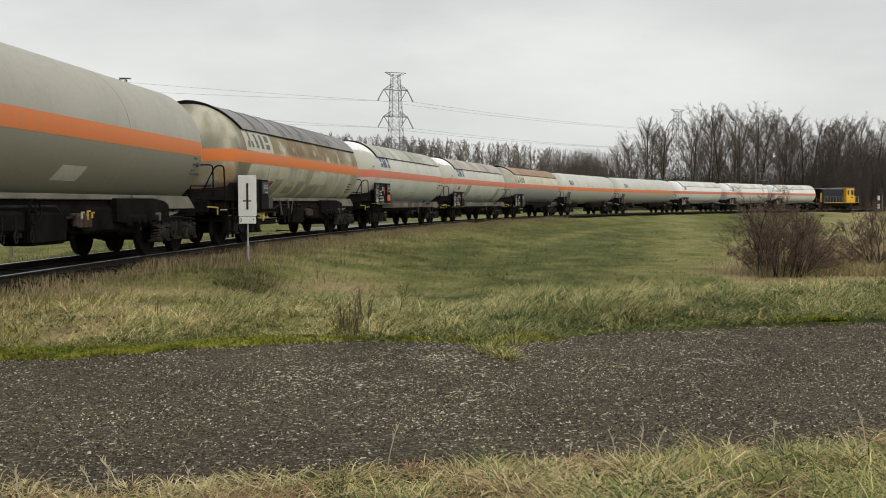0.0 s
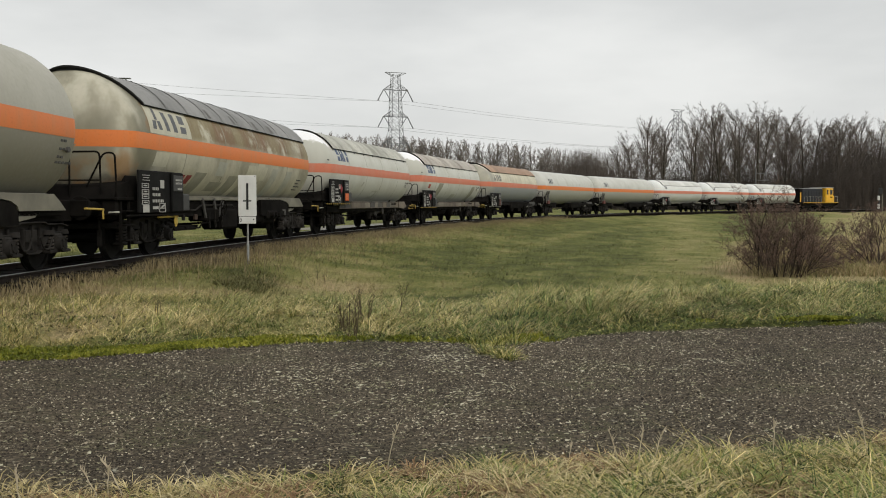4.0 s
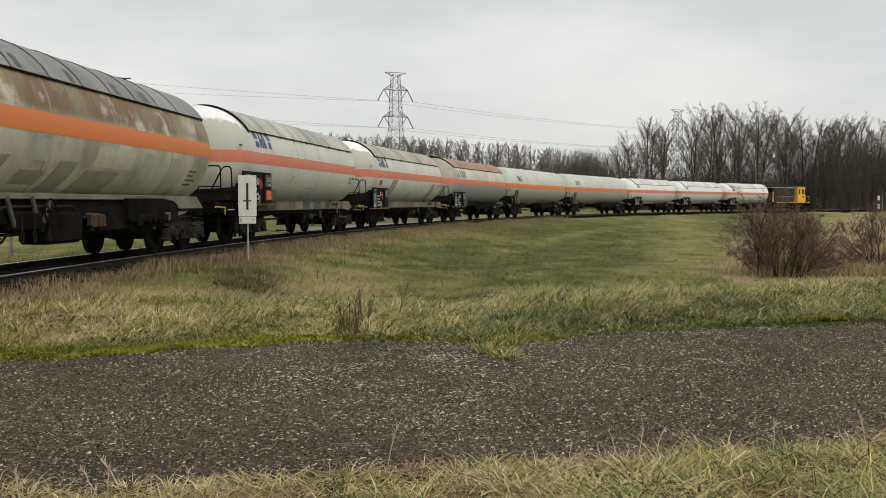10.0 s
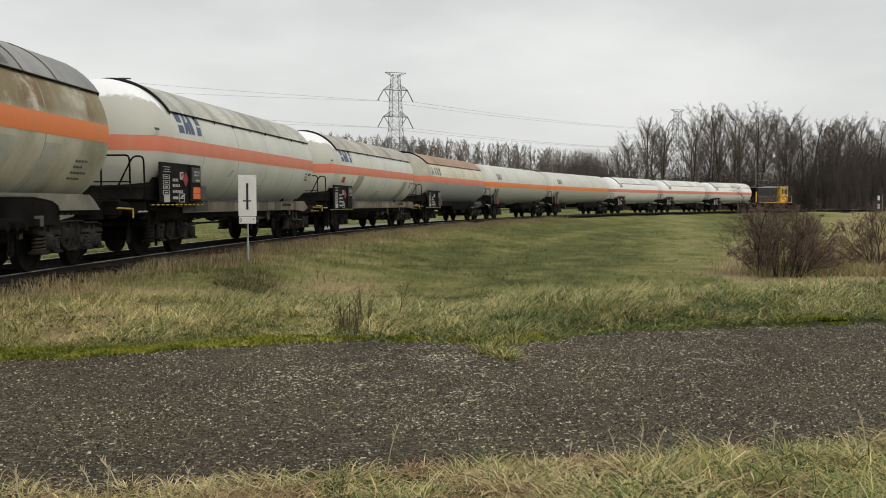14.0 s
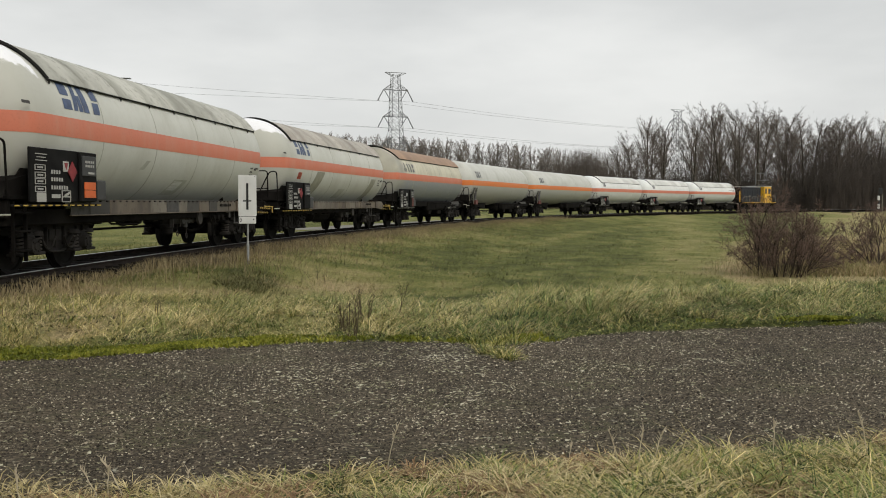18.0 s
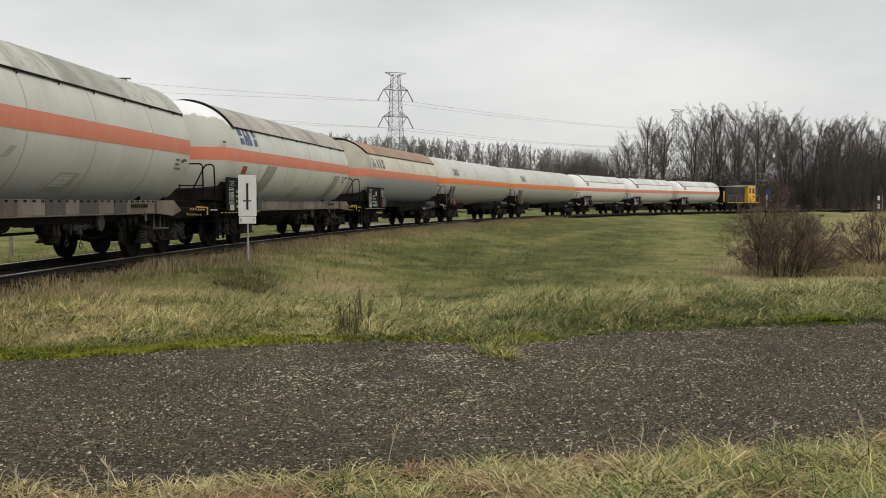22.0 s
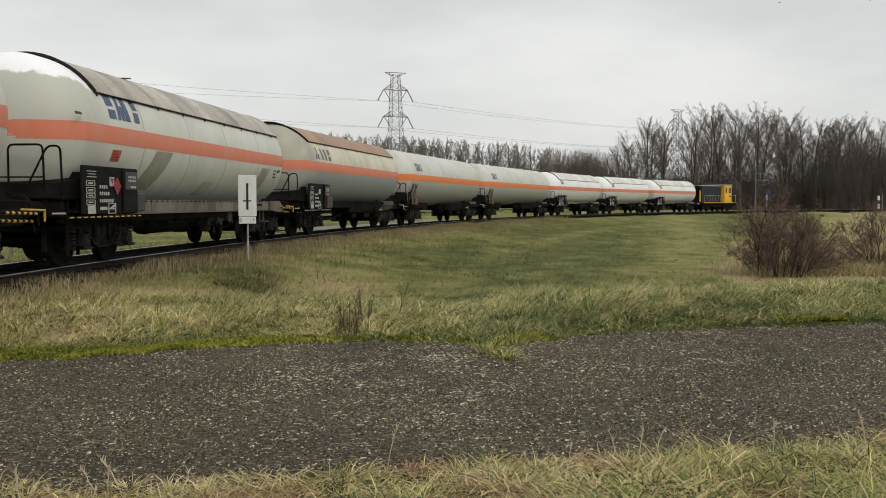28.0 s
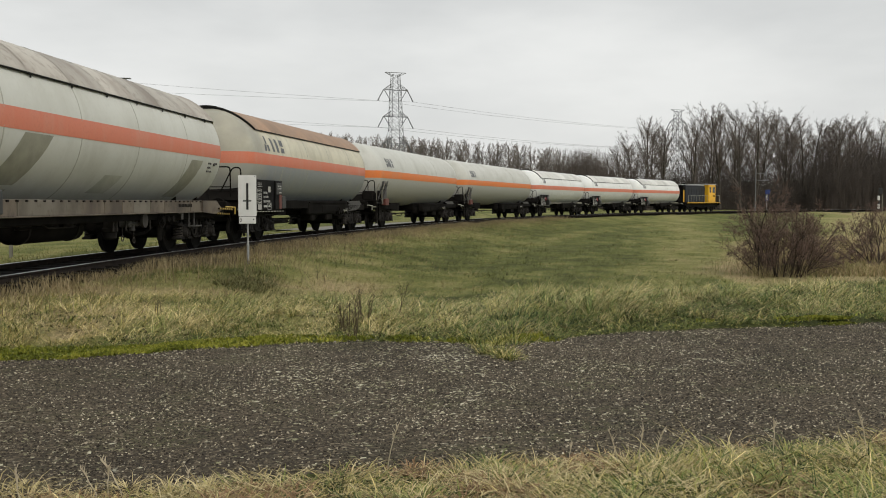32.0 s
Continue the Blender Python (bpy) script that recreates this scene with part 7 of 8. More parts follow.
        for y in (-0.875, 0.875):
            part("buffer", buffer_geo, M_BLACK, w, "sprung side buffer", "buffer", pose(x, y, 1.06, 0, 0, 0 if sgn > 0 else 180))
        part("coupling_hook", coupling_geo, M_BLACK, w, key="coupling", at=pose(x, 0, 1.04, 0, 0, 0 if sgn > 0 else 180))
    part("fuel_tank", Geo().box((0, 0, 0.66), (2.6, 2.3, 0.55), 0.08), M_BLACK, w)
    for sgn in (-1, 1):
        part("side_skirt", Geo().box((0, sgn * 1.22, 0.82), (length - 2.6, 0.08, 0.42), 0.02), M_BLACK, w)
    for x in (a + 2.9, b - 2.9):
        make_bogie(w, x)
    for i in range(3):
        part("step", Geo().box((b - 1.0, -1.42, 0.4 + i * 0.28), (0.5, 0.2, 0.04), 0.01), M_BLACK, w)
    return w


TRAIN.append((make_locomotive(12.9), ENDS[-1] + 6.45, 6.45 - 2.9))


# ---- trees, bare in winter ----
def prisms(p0, p1, r0, r1, sides=3):
    """Tapered rods for arrays of ends and radii."""
    d = p1 - p0
    d = d / (np.linalg.norm(d, axis=1, keepdims=True) + 1e-9)
    up = np.where(np.abs(d[:, 2:3]) > 0.9, np.array([[1.0, 0, 0]]), np.array([[0, 0, 1.0]]))
    a = np.cross(d, up)
    a /= np.linalg.norm(a, axis=1, keepdims=True) + 1e-9
    b = np.cross(d, a)
    vs = []
    for p, r in ((p0, r0), (p1, r1)):
        for k in range(sides):
            w = 2 * math.pi * k / sides
            vs.append(p + (a * math.cos(w) + b * math.sin(w)) * r[:, None])
    v = np.stack(vs, 1).reshape(-1, 3)
    base = np.arange(len(p0))[:, None] * 2 * sides
    ts = []
    for k in range(sides):
        q = (k + 1) % sides
        ts += [base + np.array([k, q, sides + q]), base + np.array([k, sides + q, sides + k])]
    return v, np.concatenate(ts)


def cones(p0, p1, r0):
    """Pointed twigs for arrays of ends and radii."""
    v, _ = prisms(p0, p1, r0, r0 * 0.0, 3)
    v = v.reshape(-1, 6, 3)[:, :4].reshape(-1, 3)
    base = np.arange(len(p0))[:, None] * 4
    return v, np.concatenate([base + np.array(q) for q in ((0, 1, 3), (1, 2, 3), (2, 0, 3))])


def both(a, b):
    return np.concatenate([a[0], b[0]]), np.concatenate([a[1], b[1] + len(a[0])])


class Rods:
    def __init__(self):
        self.p0, self.p1, self.r0, self.r1 = [], [], [], []

    def add(self, a, b, ra, rb):
        self.p0.append(tuple(a))
        self.p1.append(tuple(b))
        self.r0.append(ra)
        self.r1.append(rb)

    def geo(self, sides=3):
        return prisms(np.array(self.p0), np.array(self.p1), np.array(self.r0), np.array(self.r1), sides)

    def tips(self):
        return cones(np.array(self.p0), np.array(self.p1), np.array(self.r0))


def grow(rods, rnd, p, d, length, r, level, plan, lift=0.0, thin=0.012, wobble=0.13, top=1.08, bendy=0.12, end=0.66):
    """A limb in a few bent lengths, with side limbs by the plan: (lengths, children, share, spread) per level."""
    segs, kids, share, spread = plan[level]
    step = length / segs
    spots = []
    for i in range(segs):
        wob = Vector((rnd.gauss(0, 1), rnd.gauss(0, 1), rnd.gauss(0, 1))) * (wobble if level == 0 else bendy)
        d = (d + wob + Vector((0, 0, lift))).normalized()
        q = p + d * step
        ra, rb = r * (1 - 0.75 * i / segs), r * (1 - 0.75 * (i + 1) / segs)
        rods[min(level, len(rods) - 1)].add(p, q, ra, rb)
        spots.append((p.copy(), q.copy(), d.copy(), rb))
        p = q
    if level + 1 >= len(plan):
        return
    for k in range(kids):
        f = (0.22 if level else 0.30) + (0.78 if level else 0.70) * (k + rnd.random()) / kids
        j = min(segs - 1, int(f * segs))
        a, b, dd, rb = spots[j]
        at = a.lerp(b, rnd.random())
        w = rnd.random() * 2 * math.pi
        side = dd.orthogonal().normalized()
        side = Matrix.Rotation(w, 3, dd) @ side
        nd = (dd * math.cos(spread) + side * math.sin(spread)).normalized()
        fall = (top - (top - end) * f) if level == 0 else (1.05 - 0.45 * f)
        grow(rods, rnd, at, nd, length * share * fall * rnd.uniform(0.75, 1.2), max(rb * 0.65, thin), level + 1, plan, lift, thin, wobble, top, bendy, end)


def tree_kind(seed, plan, trunk_r, bark, twig, lift=0.075, thin=0.0125, leader=0.74):
    """Trunk and crown of a bare tree 20 m high whose upper limbs share the top."""
    rnd = random.Random(seed)
    rods = [Rods(), Rods(), Rods(), Rods()]
    grow(rods, rnd, Vector((0, 0, -0.3)), Vector((0, 0, 1)), 20.0 * leader, trunk_r, 0, plan, lift, thin, 0.03, 1.15, 0.038, 0.27)
    trunk, crown = rods[0].geo(6), both(both(rods[1].geo(), rods[2].geo()), rods[3].tips())
    k = 20.0 / float(np.percentile(crown[0][:, 2], 99.6))
    return fast_mesh("trunk", trunk[0] * k, trunk[1], bark), fast_mesh("crown", crown[0] * k, crown[1], twig)


def far_z(x, y):
    return float(ground_z(np.array([x]), np.array([y]))[0])


def plant(kind, x, y, turn, size, label, group, broad=1.0):
    t = thing("bare_tree", label, "tree", group, pose(x, y, far_z(x, y), 0, 0, turn))
    for name, me in zip(("trunk", "crown"), kind):
        ob = new(name, me)
        ob.parent = t
        ob.matrix_basis = Matrix.Diagonal((size * broad, size * broad, size, 1))
    return t


BROAD = ((8, 20, 0.60, 0.44), (5, 20, 0.23, 0.56), (1, 8, 0.62, 0.62), (1, 0, 0, 0))
SLIM = ((5, 15, 0.60, 0.34), (4, 16, 0.22, 0.50), (1, 6, 0.70, 0.60), (1, 0, 0, 0))
BROADS = [tree_kind(20 + i, BROAD, 0.20, M_BARK, M_TWIG, 0.050, 0.0115, 0.78) for i in range(6)]
SLIMS = [tree_kind(40 + i, SLIM, 0.20, M_TWIG_HAZED, M_TWIG_HAZED, 0.05, 0.021, 0.74) for i in range(4)]


def spot(px, depth):
    """A place by its bearing across the view and its distance."""
    return (px - 784) / 1680 * depth, depth


def plant_woods():
    rnd = random.Random(7)
    # the grove behind the locomotive: heights follow its uneven skyline
    line = ((1075, 290), (1090, 262), (1112, 226), (1140, 206), (1165, 204), (1190, 226), (1215, 212), (1245, 186), (1275, 184), (1310, 184), (1340, 186), (1360, 192), (1385, 190), (1410, 194), (1440, 204), (1480, 200), (1510, 202), (1545, 207), (1600, 211), (1700, 211))
    lx, ly = [p[0] for p in line], [p[1] for p in line]
    for row, (dist, n) in enumerate(((212, 15), (226, 13), (242, 9), (262, 7))):
        for i in range(n):
            px = 1082 + (1690 - 1082) * (i + 0.5) / n + rnd.uniform(-13, 13)
            d = dist + rnd.uniform(-5, 5)
            if row < 2 and 1182 < px < 1216:
                continue
            top = np.interp(px, lx, ly) + rnd.uniform(-3, 17) + row * 3
            h = 1.16 + (359 - top) * d / 1680 + 0.7
            plant(BROADS[rnd.randrange(6)], *spot(px, d), rnd.uniform(0, 360), h / 20.0, "tall bare winter tree in the grove behind the railway", "trees of the grove", rnd.uniform(1.2, 1.55))
    # the evenly planted row along the far edge of the fields
    for i in range(62):
        px = 500 + (990 - 500) * i / 61 + rnd.uniform(-2.0, 2.0)
        d = 330 + (px - 330) * 0.06 + rnd.uniform(-4, 4)
        top = np.interp(px, (330, 600, 660, 800, 930, 990), (234, 240, 244, 250, 259, 268)) + rnd.uniform(-4, 3)
        h = 1.16 + (359 - top) * d / 1680 + 0.7
        plant(SLIMS[rnd.randrange(4)], *spot(px, d), rnd.uniform(0, 360), h / 20.0, "slim bare tree in a distant row", "trees of the far row", 1.4)
    for i in range(7):
        px = 940 + (1085 - 940) * i / 6 + rnd.uniform(-4, 4)
        d = 300 + rnd.uniform(-12, 12)
        top = np.interp(px, (930, 960, 985, 1035, 1075, 1090), (276, 270, 280, 270, 280, 300)) + rnd.uniform(-1, 5)
        h = 1.16 + (359 - top) * d / 1680 + 0.7
        plant(BROADS[rnd.randrange(6)], *spot(px, d), rnd.uniform(0, 360), h / 20.0, "dense bare tree at the edge of the wood", "trees of the wood edge")


plant_woods()


def thicket(name, spots, height, per, material, label, seed, thick=0.02, spread=0.35, reach=0.3):
    """Undergrowth too fine to count: many thin upright rods with side twigs."""
    r = np.random.RandomState(seed)
    P0, P1, R0, R1 = [], [], [], []
    Q0, Q1, QR = [], [], []
    for x, y, w, tall in spots:
        n = per
        bx, by = x + r.normal(0, w, n), y + r.normal(0, w * 0.6, n)
        bz = ground_z(bx, by)
        h = height * tall * r.uniform(0.25, 1.1, n)
        dx, dy = r.normal(0, spread, n) * h, r.normal(0, spread, n) * h
        p0 = np.stack([bx, by, bz], 1)
        p1 = np.stack([bx + dx, by + dy, bz + h], 1)
        P0.append(p0)
        P1.append(p1)
        R0.append(np.full(n, thick))
        R1.append(np.full(n, thick * 0.3))
        for k in range(4):
            f = r.uniform(0.3, 0.95, n)[:, None]
            q0 = p0 + (p1 - p0) * f
            q1 = q0 + np.stack([r.normal(0, reach, n), r.normal(0, reach, n), r.uniform(0.05, 1.3 * reach, n)], 1) * h[:, None]
            Q0.append(q0)
            Q1.append(q1)
            QR.append(np.full(n, thick * 0.5))
    v, t = both(prisms(np.concatenate(P0), np.concatenate(P1), np.concatenate(R0), np.concatenate(R1)), cones(np.concatenate(Q0), np.concatenate(Q1), np.concatenate(QR)))
    return tagged(new(name, fast_mesh(name, v, t, material)), label, "undergrowth", kind="stuff")


def grow_thickets():
    rnd = random.Random(3)
    # thin under the trees by the locomotive, thick and dark further along
    sp = [(*spot(1100 + i * 8.0, 208 + rnd.uniform(-4, 40)), 3.0, rnd.uniform(0.5, 1.1)) for i in range(76)]
    thicket("grove_undergrowth", sp, 12.0, 78, M_BRUSH, "brown tangled undergrowth below the bare trees", 1, 0.032, 0.17)
    sp = [(*spot(1425 + i * 5.0, 206 + rnd.uniform(-4, 22)), 3.0, rnd.uniform(0.6, 1.1) * min(1.0, 0.45 + i / 14)) for i in range(52)]
    thicket("grove_edge_brush", sp, 15.0, 150, M_BRUSH, "dark brush along the edge of the grove", 9, 0.032, 0.17)
    sp = [(*spot(1092 + 610 * (i + 0.5) / 64, 245 + rnd.uniform(-8, 40)), 5.0, rnd.uniform(0.6, 1.1) * (0.72 if i < 16 else 1.0)) for i in range(64)]
    thicket("dense_brush", sp, 13.5, 110, M_BRUSH, "dense dark brush between the trees", 4, 0.034, 0.17)
    sp = [(*spot(470 + i * 7, 352 + rnd.uniform(-8, 8)), 4.0, rnd.uniform(0.8, 1.05)) for i in range(75)]
    thicket("far_hedge", sp, 13.5, 62, M_TWIG_HAZED, "bare hedge below the distant row of trees", 2, 0.06, 0.2)
    sp = []
    for i in range(30):
        px = 930 + i * 5.4
        dome = max(0.0, 1 - ((px - 1034) / 52) ** 2) ** 0.5
        sp.append((*spot(px, 298 + rnd.uniform(-6, 6)), 2.2, 0.62 + 0.42 * dome))
    thicket("wood_edge_brush", sp, 16.6, 190, M_TWIG, "dense dark brush at the edge of the wood", 5, 0.05, 0.10, 0.10)


grow_thickets()


def make_shrub(px, depth, width, height, seed, stems, label, fill=1.0):
    """A bare shrub: stems from one stool that arch out to a rounded dome of fine twigs."""
    rnd = random.Random(seed)
    x, y = spot(px, depth)
    t = thing("bare_shrub", label, "shrub", "shrubs in the meadow", pose(x, y, far_z(x, y) - 0.03))
    plan = ((6, 13, 0.26, 0.70), (3, 7, 0.5, 0.75), (1, 5, 0.65, 0.75), (1, 0, 0, 0))
    for i in range(stems):
        rods = [Rods(), Rods(), Rods(), Rods()]
        w = rnd.random() * 2 * math.pi
        th = radians(78) * rnd.random() ** 0.75
        reach = 1 / math.sqrt((math.sin(th) / (width / 2)) ** 2 + (math.cos(th) / height) ** 2) * rnd.uniform(0.78, 1.12) * fill
        up = th * 0.72
        d = Vector((math.cos(w) * math.sin(up), math.sin(w) * math.sin(up), math.cos(up)))
        stool = width * 0.27 * math.sqrt(rnd.random())
        grow(rods, rnd, Vector((math.cos(w) * stool, math.sin(w) * stool, 0)), d, reach, rnd.uniform(0.010, 0.022), 0, plan, 0.05 - 0.060 * th, 0.0034)
        ob = new("stem", fast_mesh("stem", *both(rods[0].geo(), rods[1].geo()), M_SHRUB_STEM))
        ob.parent = t
        tw = new("twig_spray", fast_mesh("twig_spray", *both(rods[2].geo(), rods[3].tips()), M_SHRUB))
        tw.parent = ob
        tagged(tw, kind="stuff")
    return t


make_shrub(1386, 24.0, 2.45, 2.12, 3, 78, "leafless red-brown shrub with many stems in the meadow")
make_shrub(1566, 26.5, 2.4, 1.75, 5, 42, "leafless brown shrub among dead grass")
make_shrub(1486, 25.5, 0.8, 0.8, 6, 6, "low leafless brown shrub")
make_shrub(1500, 58.0, 1.5, 1.1, 8, 8, "small dark bush in the meadow")


# ---- power line ----
def lattice(g, half, z0, z1, w0, w1, n, r=0.06):
    """Four legs between two heights with crossed braces on each face."""
    hs = [z0 + (z1 - z0) * i / n for i in range(n + 1)]
    ws = [w0 + (w1 - w0) * i / n for i in range(n + 1)]
    cs = ((-1, -1), (1, -1), (1, 1), (-1, 1))
    for i in range(n):
        for k in range(4):
            a, b = cs[k], cs[(k + 1) % 4]
            p00 = (a[0] * ws[i], a[1] * ws[i], hs[i])
            p01 = (b[0] * ws[i], b[1] * ws[i], hs[i])
            p10 = (a[0] * ws[i + 1], a[1] * ws[i + 1], hs[i + 1])
            p11 = (b[0] * ws[i + 1], b[1] * ws[i + 1], hs[i + 1])
            g.cyl(p00, p10, r * 1.25, n=4)
            g.cyl(p00, p11, r * 0.62, n=4)
            g.cyl(p01, p10, r * 0.62, n=4)
            g.cyl(p10, p11, r * 0.62, n=4)
    return g


def arm_geo(z, half, drop, rise, r=0.09):
    """A crossarm with its slanting ties."""
    g = Geo()
    for y in (-0.9, 0.9):
        g.cyl((-half, y * 0.4, z), (half, y * 0.4, z), r * 1.3, n=4)
        for sgn in (-1, 1):
            g.cyl((sgn * half, y * 0.3, z), (sgn * 1.3, y, z + rise), r, n=4)
            for k in range(1, 4):
                xk = 1.4 + (half - 1.4) * k / 4
                g.cyl((sgn * xk, y * 0.4, z), (sgn * (xk - 0.5), y * 0.5, z + rise * (1 - k / 4)), r * 0.7, n=4)
    return g


def top_arm_geo():
    g = Geo()
    for y in (-0.5, 0.5):
        g.cyl((-3.7, y * 0.4, 45.1), (3.7, y * 0.4, 45.1), 0.09, n=4)
        for sgn in (-1, 1):
            g.cyl((sgn * 3.7, y * 0.4, 45.1), (sgn * 1.2, y, 43.9), 0.08, n=4)
            g.cyl((sgn * 2.4, y * 0.4, 45.1), (sgn * 1.2, y, 43.9), 0.06, n=4)
    return g


ARMS = (39.3, 30.4, 21.6)


def make_pylon(px, depth, turn, scale, name_label):
    x, y = spot(px, depth)
    z = far_z(x, y)
    p = thing("lattice_pylon", name_label, "pylon", "pylons of the power line", pose(x, y, z, 0, 0, turn))
    S = Matrix.Diagonal((scale, scale, scale, 1))
    for key, fn in (("pylon_base", lambda: lattice(Geo(), 0, 0.0, 21.0, 4.2, 2.15, 5, 0.10)), ("pylon_body", lambda: lattice(Geo(), 0, 21.0, 38.5, 2.15, 1.55, 7, 0.075)),
                    ("pylon_head", lambda: lattice(Geo(), 0, 38.5, 44.4, 1.55, 1.15, 3, 0.07))):
        part(key, fn, M_PYLON, p, key=key, at=S, smooth_deg=0)
    part("top_arm", top_arm_geo, M_PYLON, p, key="top_arm", at=S, smooth_deg=0)
    for i, az in enumerate(ARMS):
        part("crossarm", lambda: arm_geo(0, 4.3, 0, 2.0), M_PYLON, p, key="crossarm", at=S @ pose(0, 0, az), smooth_deg=0)
        for sgn in (-1, 1):
            part("insulator", lambda: Geo().cyl((0, 0, 0), (2.0, 0, -3.7), 0.17, n=6), M_PYLON, p, key="ins_out", at=S @ pose(sgn * 4.25, 0, az, 0, 0, 0 if sgn > 0 else 180))
            part("insulator", lambda: Geo().cyl((0, 0, 0), (-2.3, 0, -3.6), 0.12, n=6), M_PYLON, p, key="ins_in", at=S @ pose(sgn * 4.0, 0, az, 0, 0, 0 if sgn > 0 else 180))
    c, s = math.cos(radians(turn)), math.sin(radians(turn))
    hooks = []
    for az in ARMS:
        for hx in (-6.25, 6.25):
            hooks.append((x + hx * scale * c, y + hx * scale * s, z + (az - 3.7) * scale))
    return hooks


P1 = make_pylon(700.5, 320, 22, 1.0, "grey lattice power pylon with three crossarms")
P2 = make_pylon(1197, 447, 22, 1.0, "distant grey lattice pylon behind the grove")
P3 = make_pylon(1640, 600, 40, 1.0, "distant grey lattice pylon")


def make_dead_end():
    """A slimmer tower of which only the head shows above the wagons."""
    x, y = spot(222, 300)
    z = far_z(x, y)
    p = thing("lattice_pylon", "slim lattice tower with a flat box-shaped head", "pylon", "pylons of the power line", pose(x, y, z + 1.0, 0, 0, 10))
    part("tower", lattice(Geo(), 0, -1.2, 36.5, 2.6, 1.0, 10, 0.09), M_PYLON, p, smooth_deg=0)
    part("head", lattice(Geo(), 0, 36.5, 39.2, 1.0, 1.0, 1, 0.14), M_PYLON, p, smooth_deg=0)
    part("head_plate", Geo().box((0.6, 0, 39.6), (3.4, 1.8, 0.25), 0.03), M_PYLON, p)
    part("crossarm", arm_geo(28.5, 4.0, 0, 1.6), M_PYLON, p, smooth_deg=0)
    out = []
    for k in range(6):
        zz = (39.4, 31.0, 22.5)[k // 2]
        out.append((x + (0.8, 2.2)[k % 2], y + (k % 2) * 6.0, z + zz - (k % 2) * 2.2))
    return out


P0 = make_dead_end()


def string_wires(a, b, sag):
    for p, q in zip(a, b):
        pts = []
        for i in range(17):
            t = i / 16
            v = Vector(p).lerp(Vector(q), t)
            v.z -= sag * 4 * t * (1 - t)
            pts.append(v)
        w = thing("power_cable", "thin sagging power cable", "cable", "cables of the power line")
        part("strand", Geo().tube(pts, 0.045, 4), M_WIRE, w)


string_wires(P0[:4], P1[:4], 0.2)
string_wires(P1[:4], P2[:4], 1.5)
string_wires(P2[:4], P3[:4], 4.5)


# ---- lineside things ----
def at_line(px, lat):
    """The place on a line lat metres from the track at that bearing."""
    s = np.arange(5, 240, 0.1)
    x, y, t = on_line(s, lat)
    j = int(np.argmin(np.abs(784 + 1680 * x / y - px)))
    return float(x[j]), float(y[j]), math.degrees(float(t[j]))


def make_sign():
    x, y = -4.579, 22.25
    z = far_z(x, y)
    t = thing("railway_sign", "white lineside sign with black bar on a grey post", "railway sign", at=pose(x, y, z, 0, 0, 7))
    zz = lambda v: v - z
    part("post", Geo().cyl((0, 0.03, -0.3), (0, 0.03, zz(0.2)), 0.032, n=12).cyl((0, 0.03, zz(0.18)), (0, 0.03, zz(0.27)), 0.032, 0.022, 12).cyl((0, 0.03, zz(0.27)), (0, 0.03, zz(1.6)), 0.022, n=12), M_GALV, t)
    b = part("board", Geo().box((0, -0.008, zz(1.325)), (0.42, 0.02, 0.955), 0.006), M_SIGN_WHITE, t, "white upright board")
    part("black_bar", Geo().box((0, -0.022, zz(1.31)), (0.052, 0.008, 0.62), 0.003), M_SIGN_BLACK, b)
    part("crossbar", Geo().box((-0.005, -0.022, zz(1.205)), (0.19, 0.008, 0.03), 0.003), M_SIGN_BLACK, b)
    part("bolt", Geo().cyl((0.17, -0.015, zz(1.77)), (0.17, -0.03, zz(1.77)), 0.009, n=8), M_SIGN_BLACK, b)
    p = part("small_plate", Geo().box((0, -0.008, zz(0.755)), (0.39, 0.02, 0.165), 0.005), M_SIGN_WHITE, t, "small white plate under the board")
    g = Geo().tube([(-0.155 + 0.02 * math.cos(q), -0.02, zz(0.755) + 0.035 * math.sin(q)) for q in np.linspace(0, 2 * math.pi, 13)], 0.006, 5)
    g.box((0.14, -0.02, zz(0.77)), (0.03, 0.008, 0.03), 0.003)
    part("plate_marks", g, M_SIGN_BLACK, p)
    part("gap_strip", Geo().box((0, 0.004, zz(0.842)), (0.40, 0.012, 0.02), 0.002), M_SIGN_BLACK, t)


make_sign()


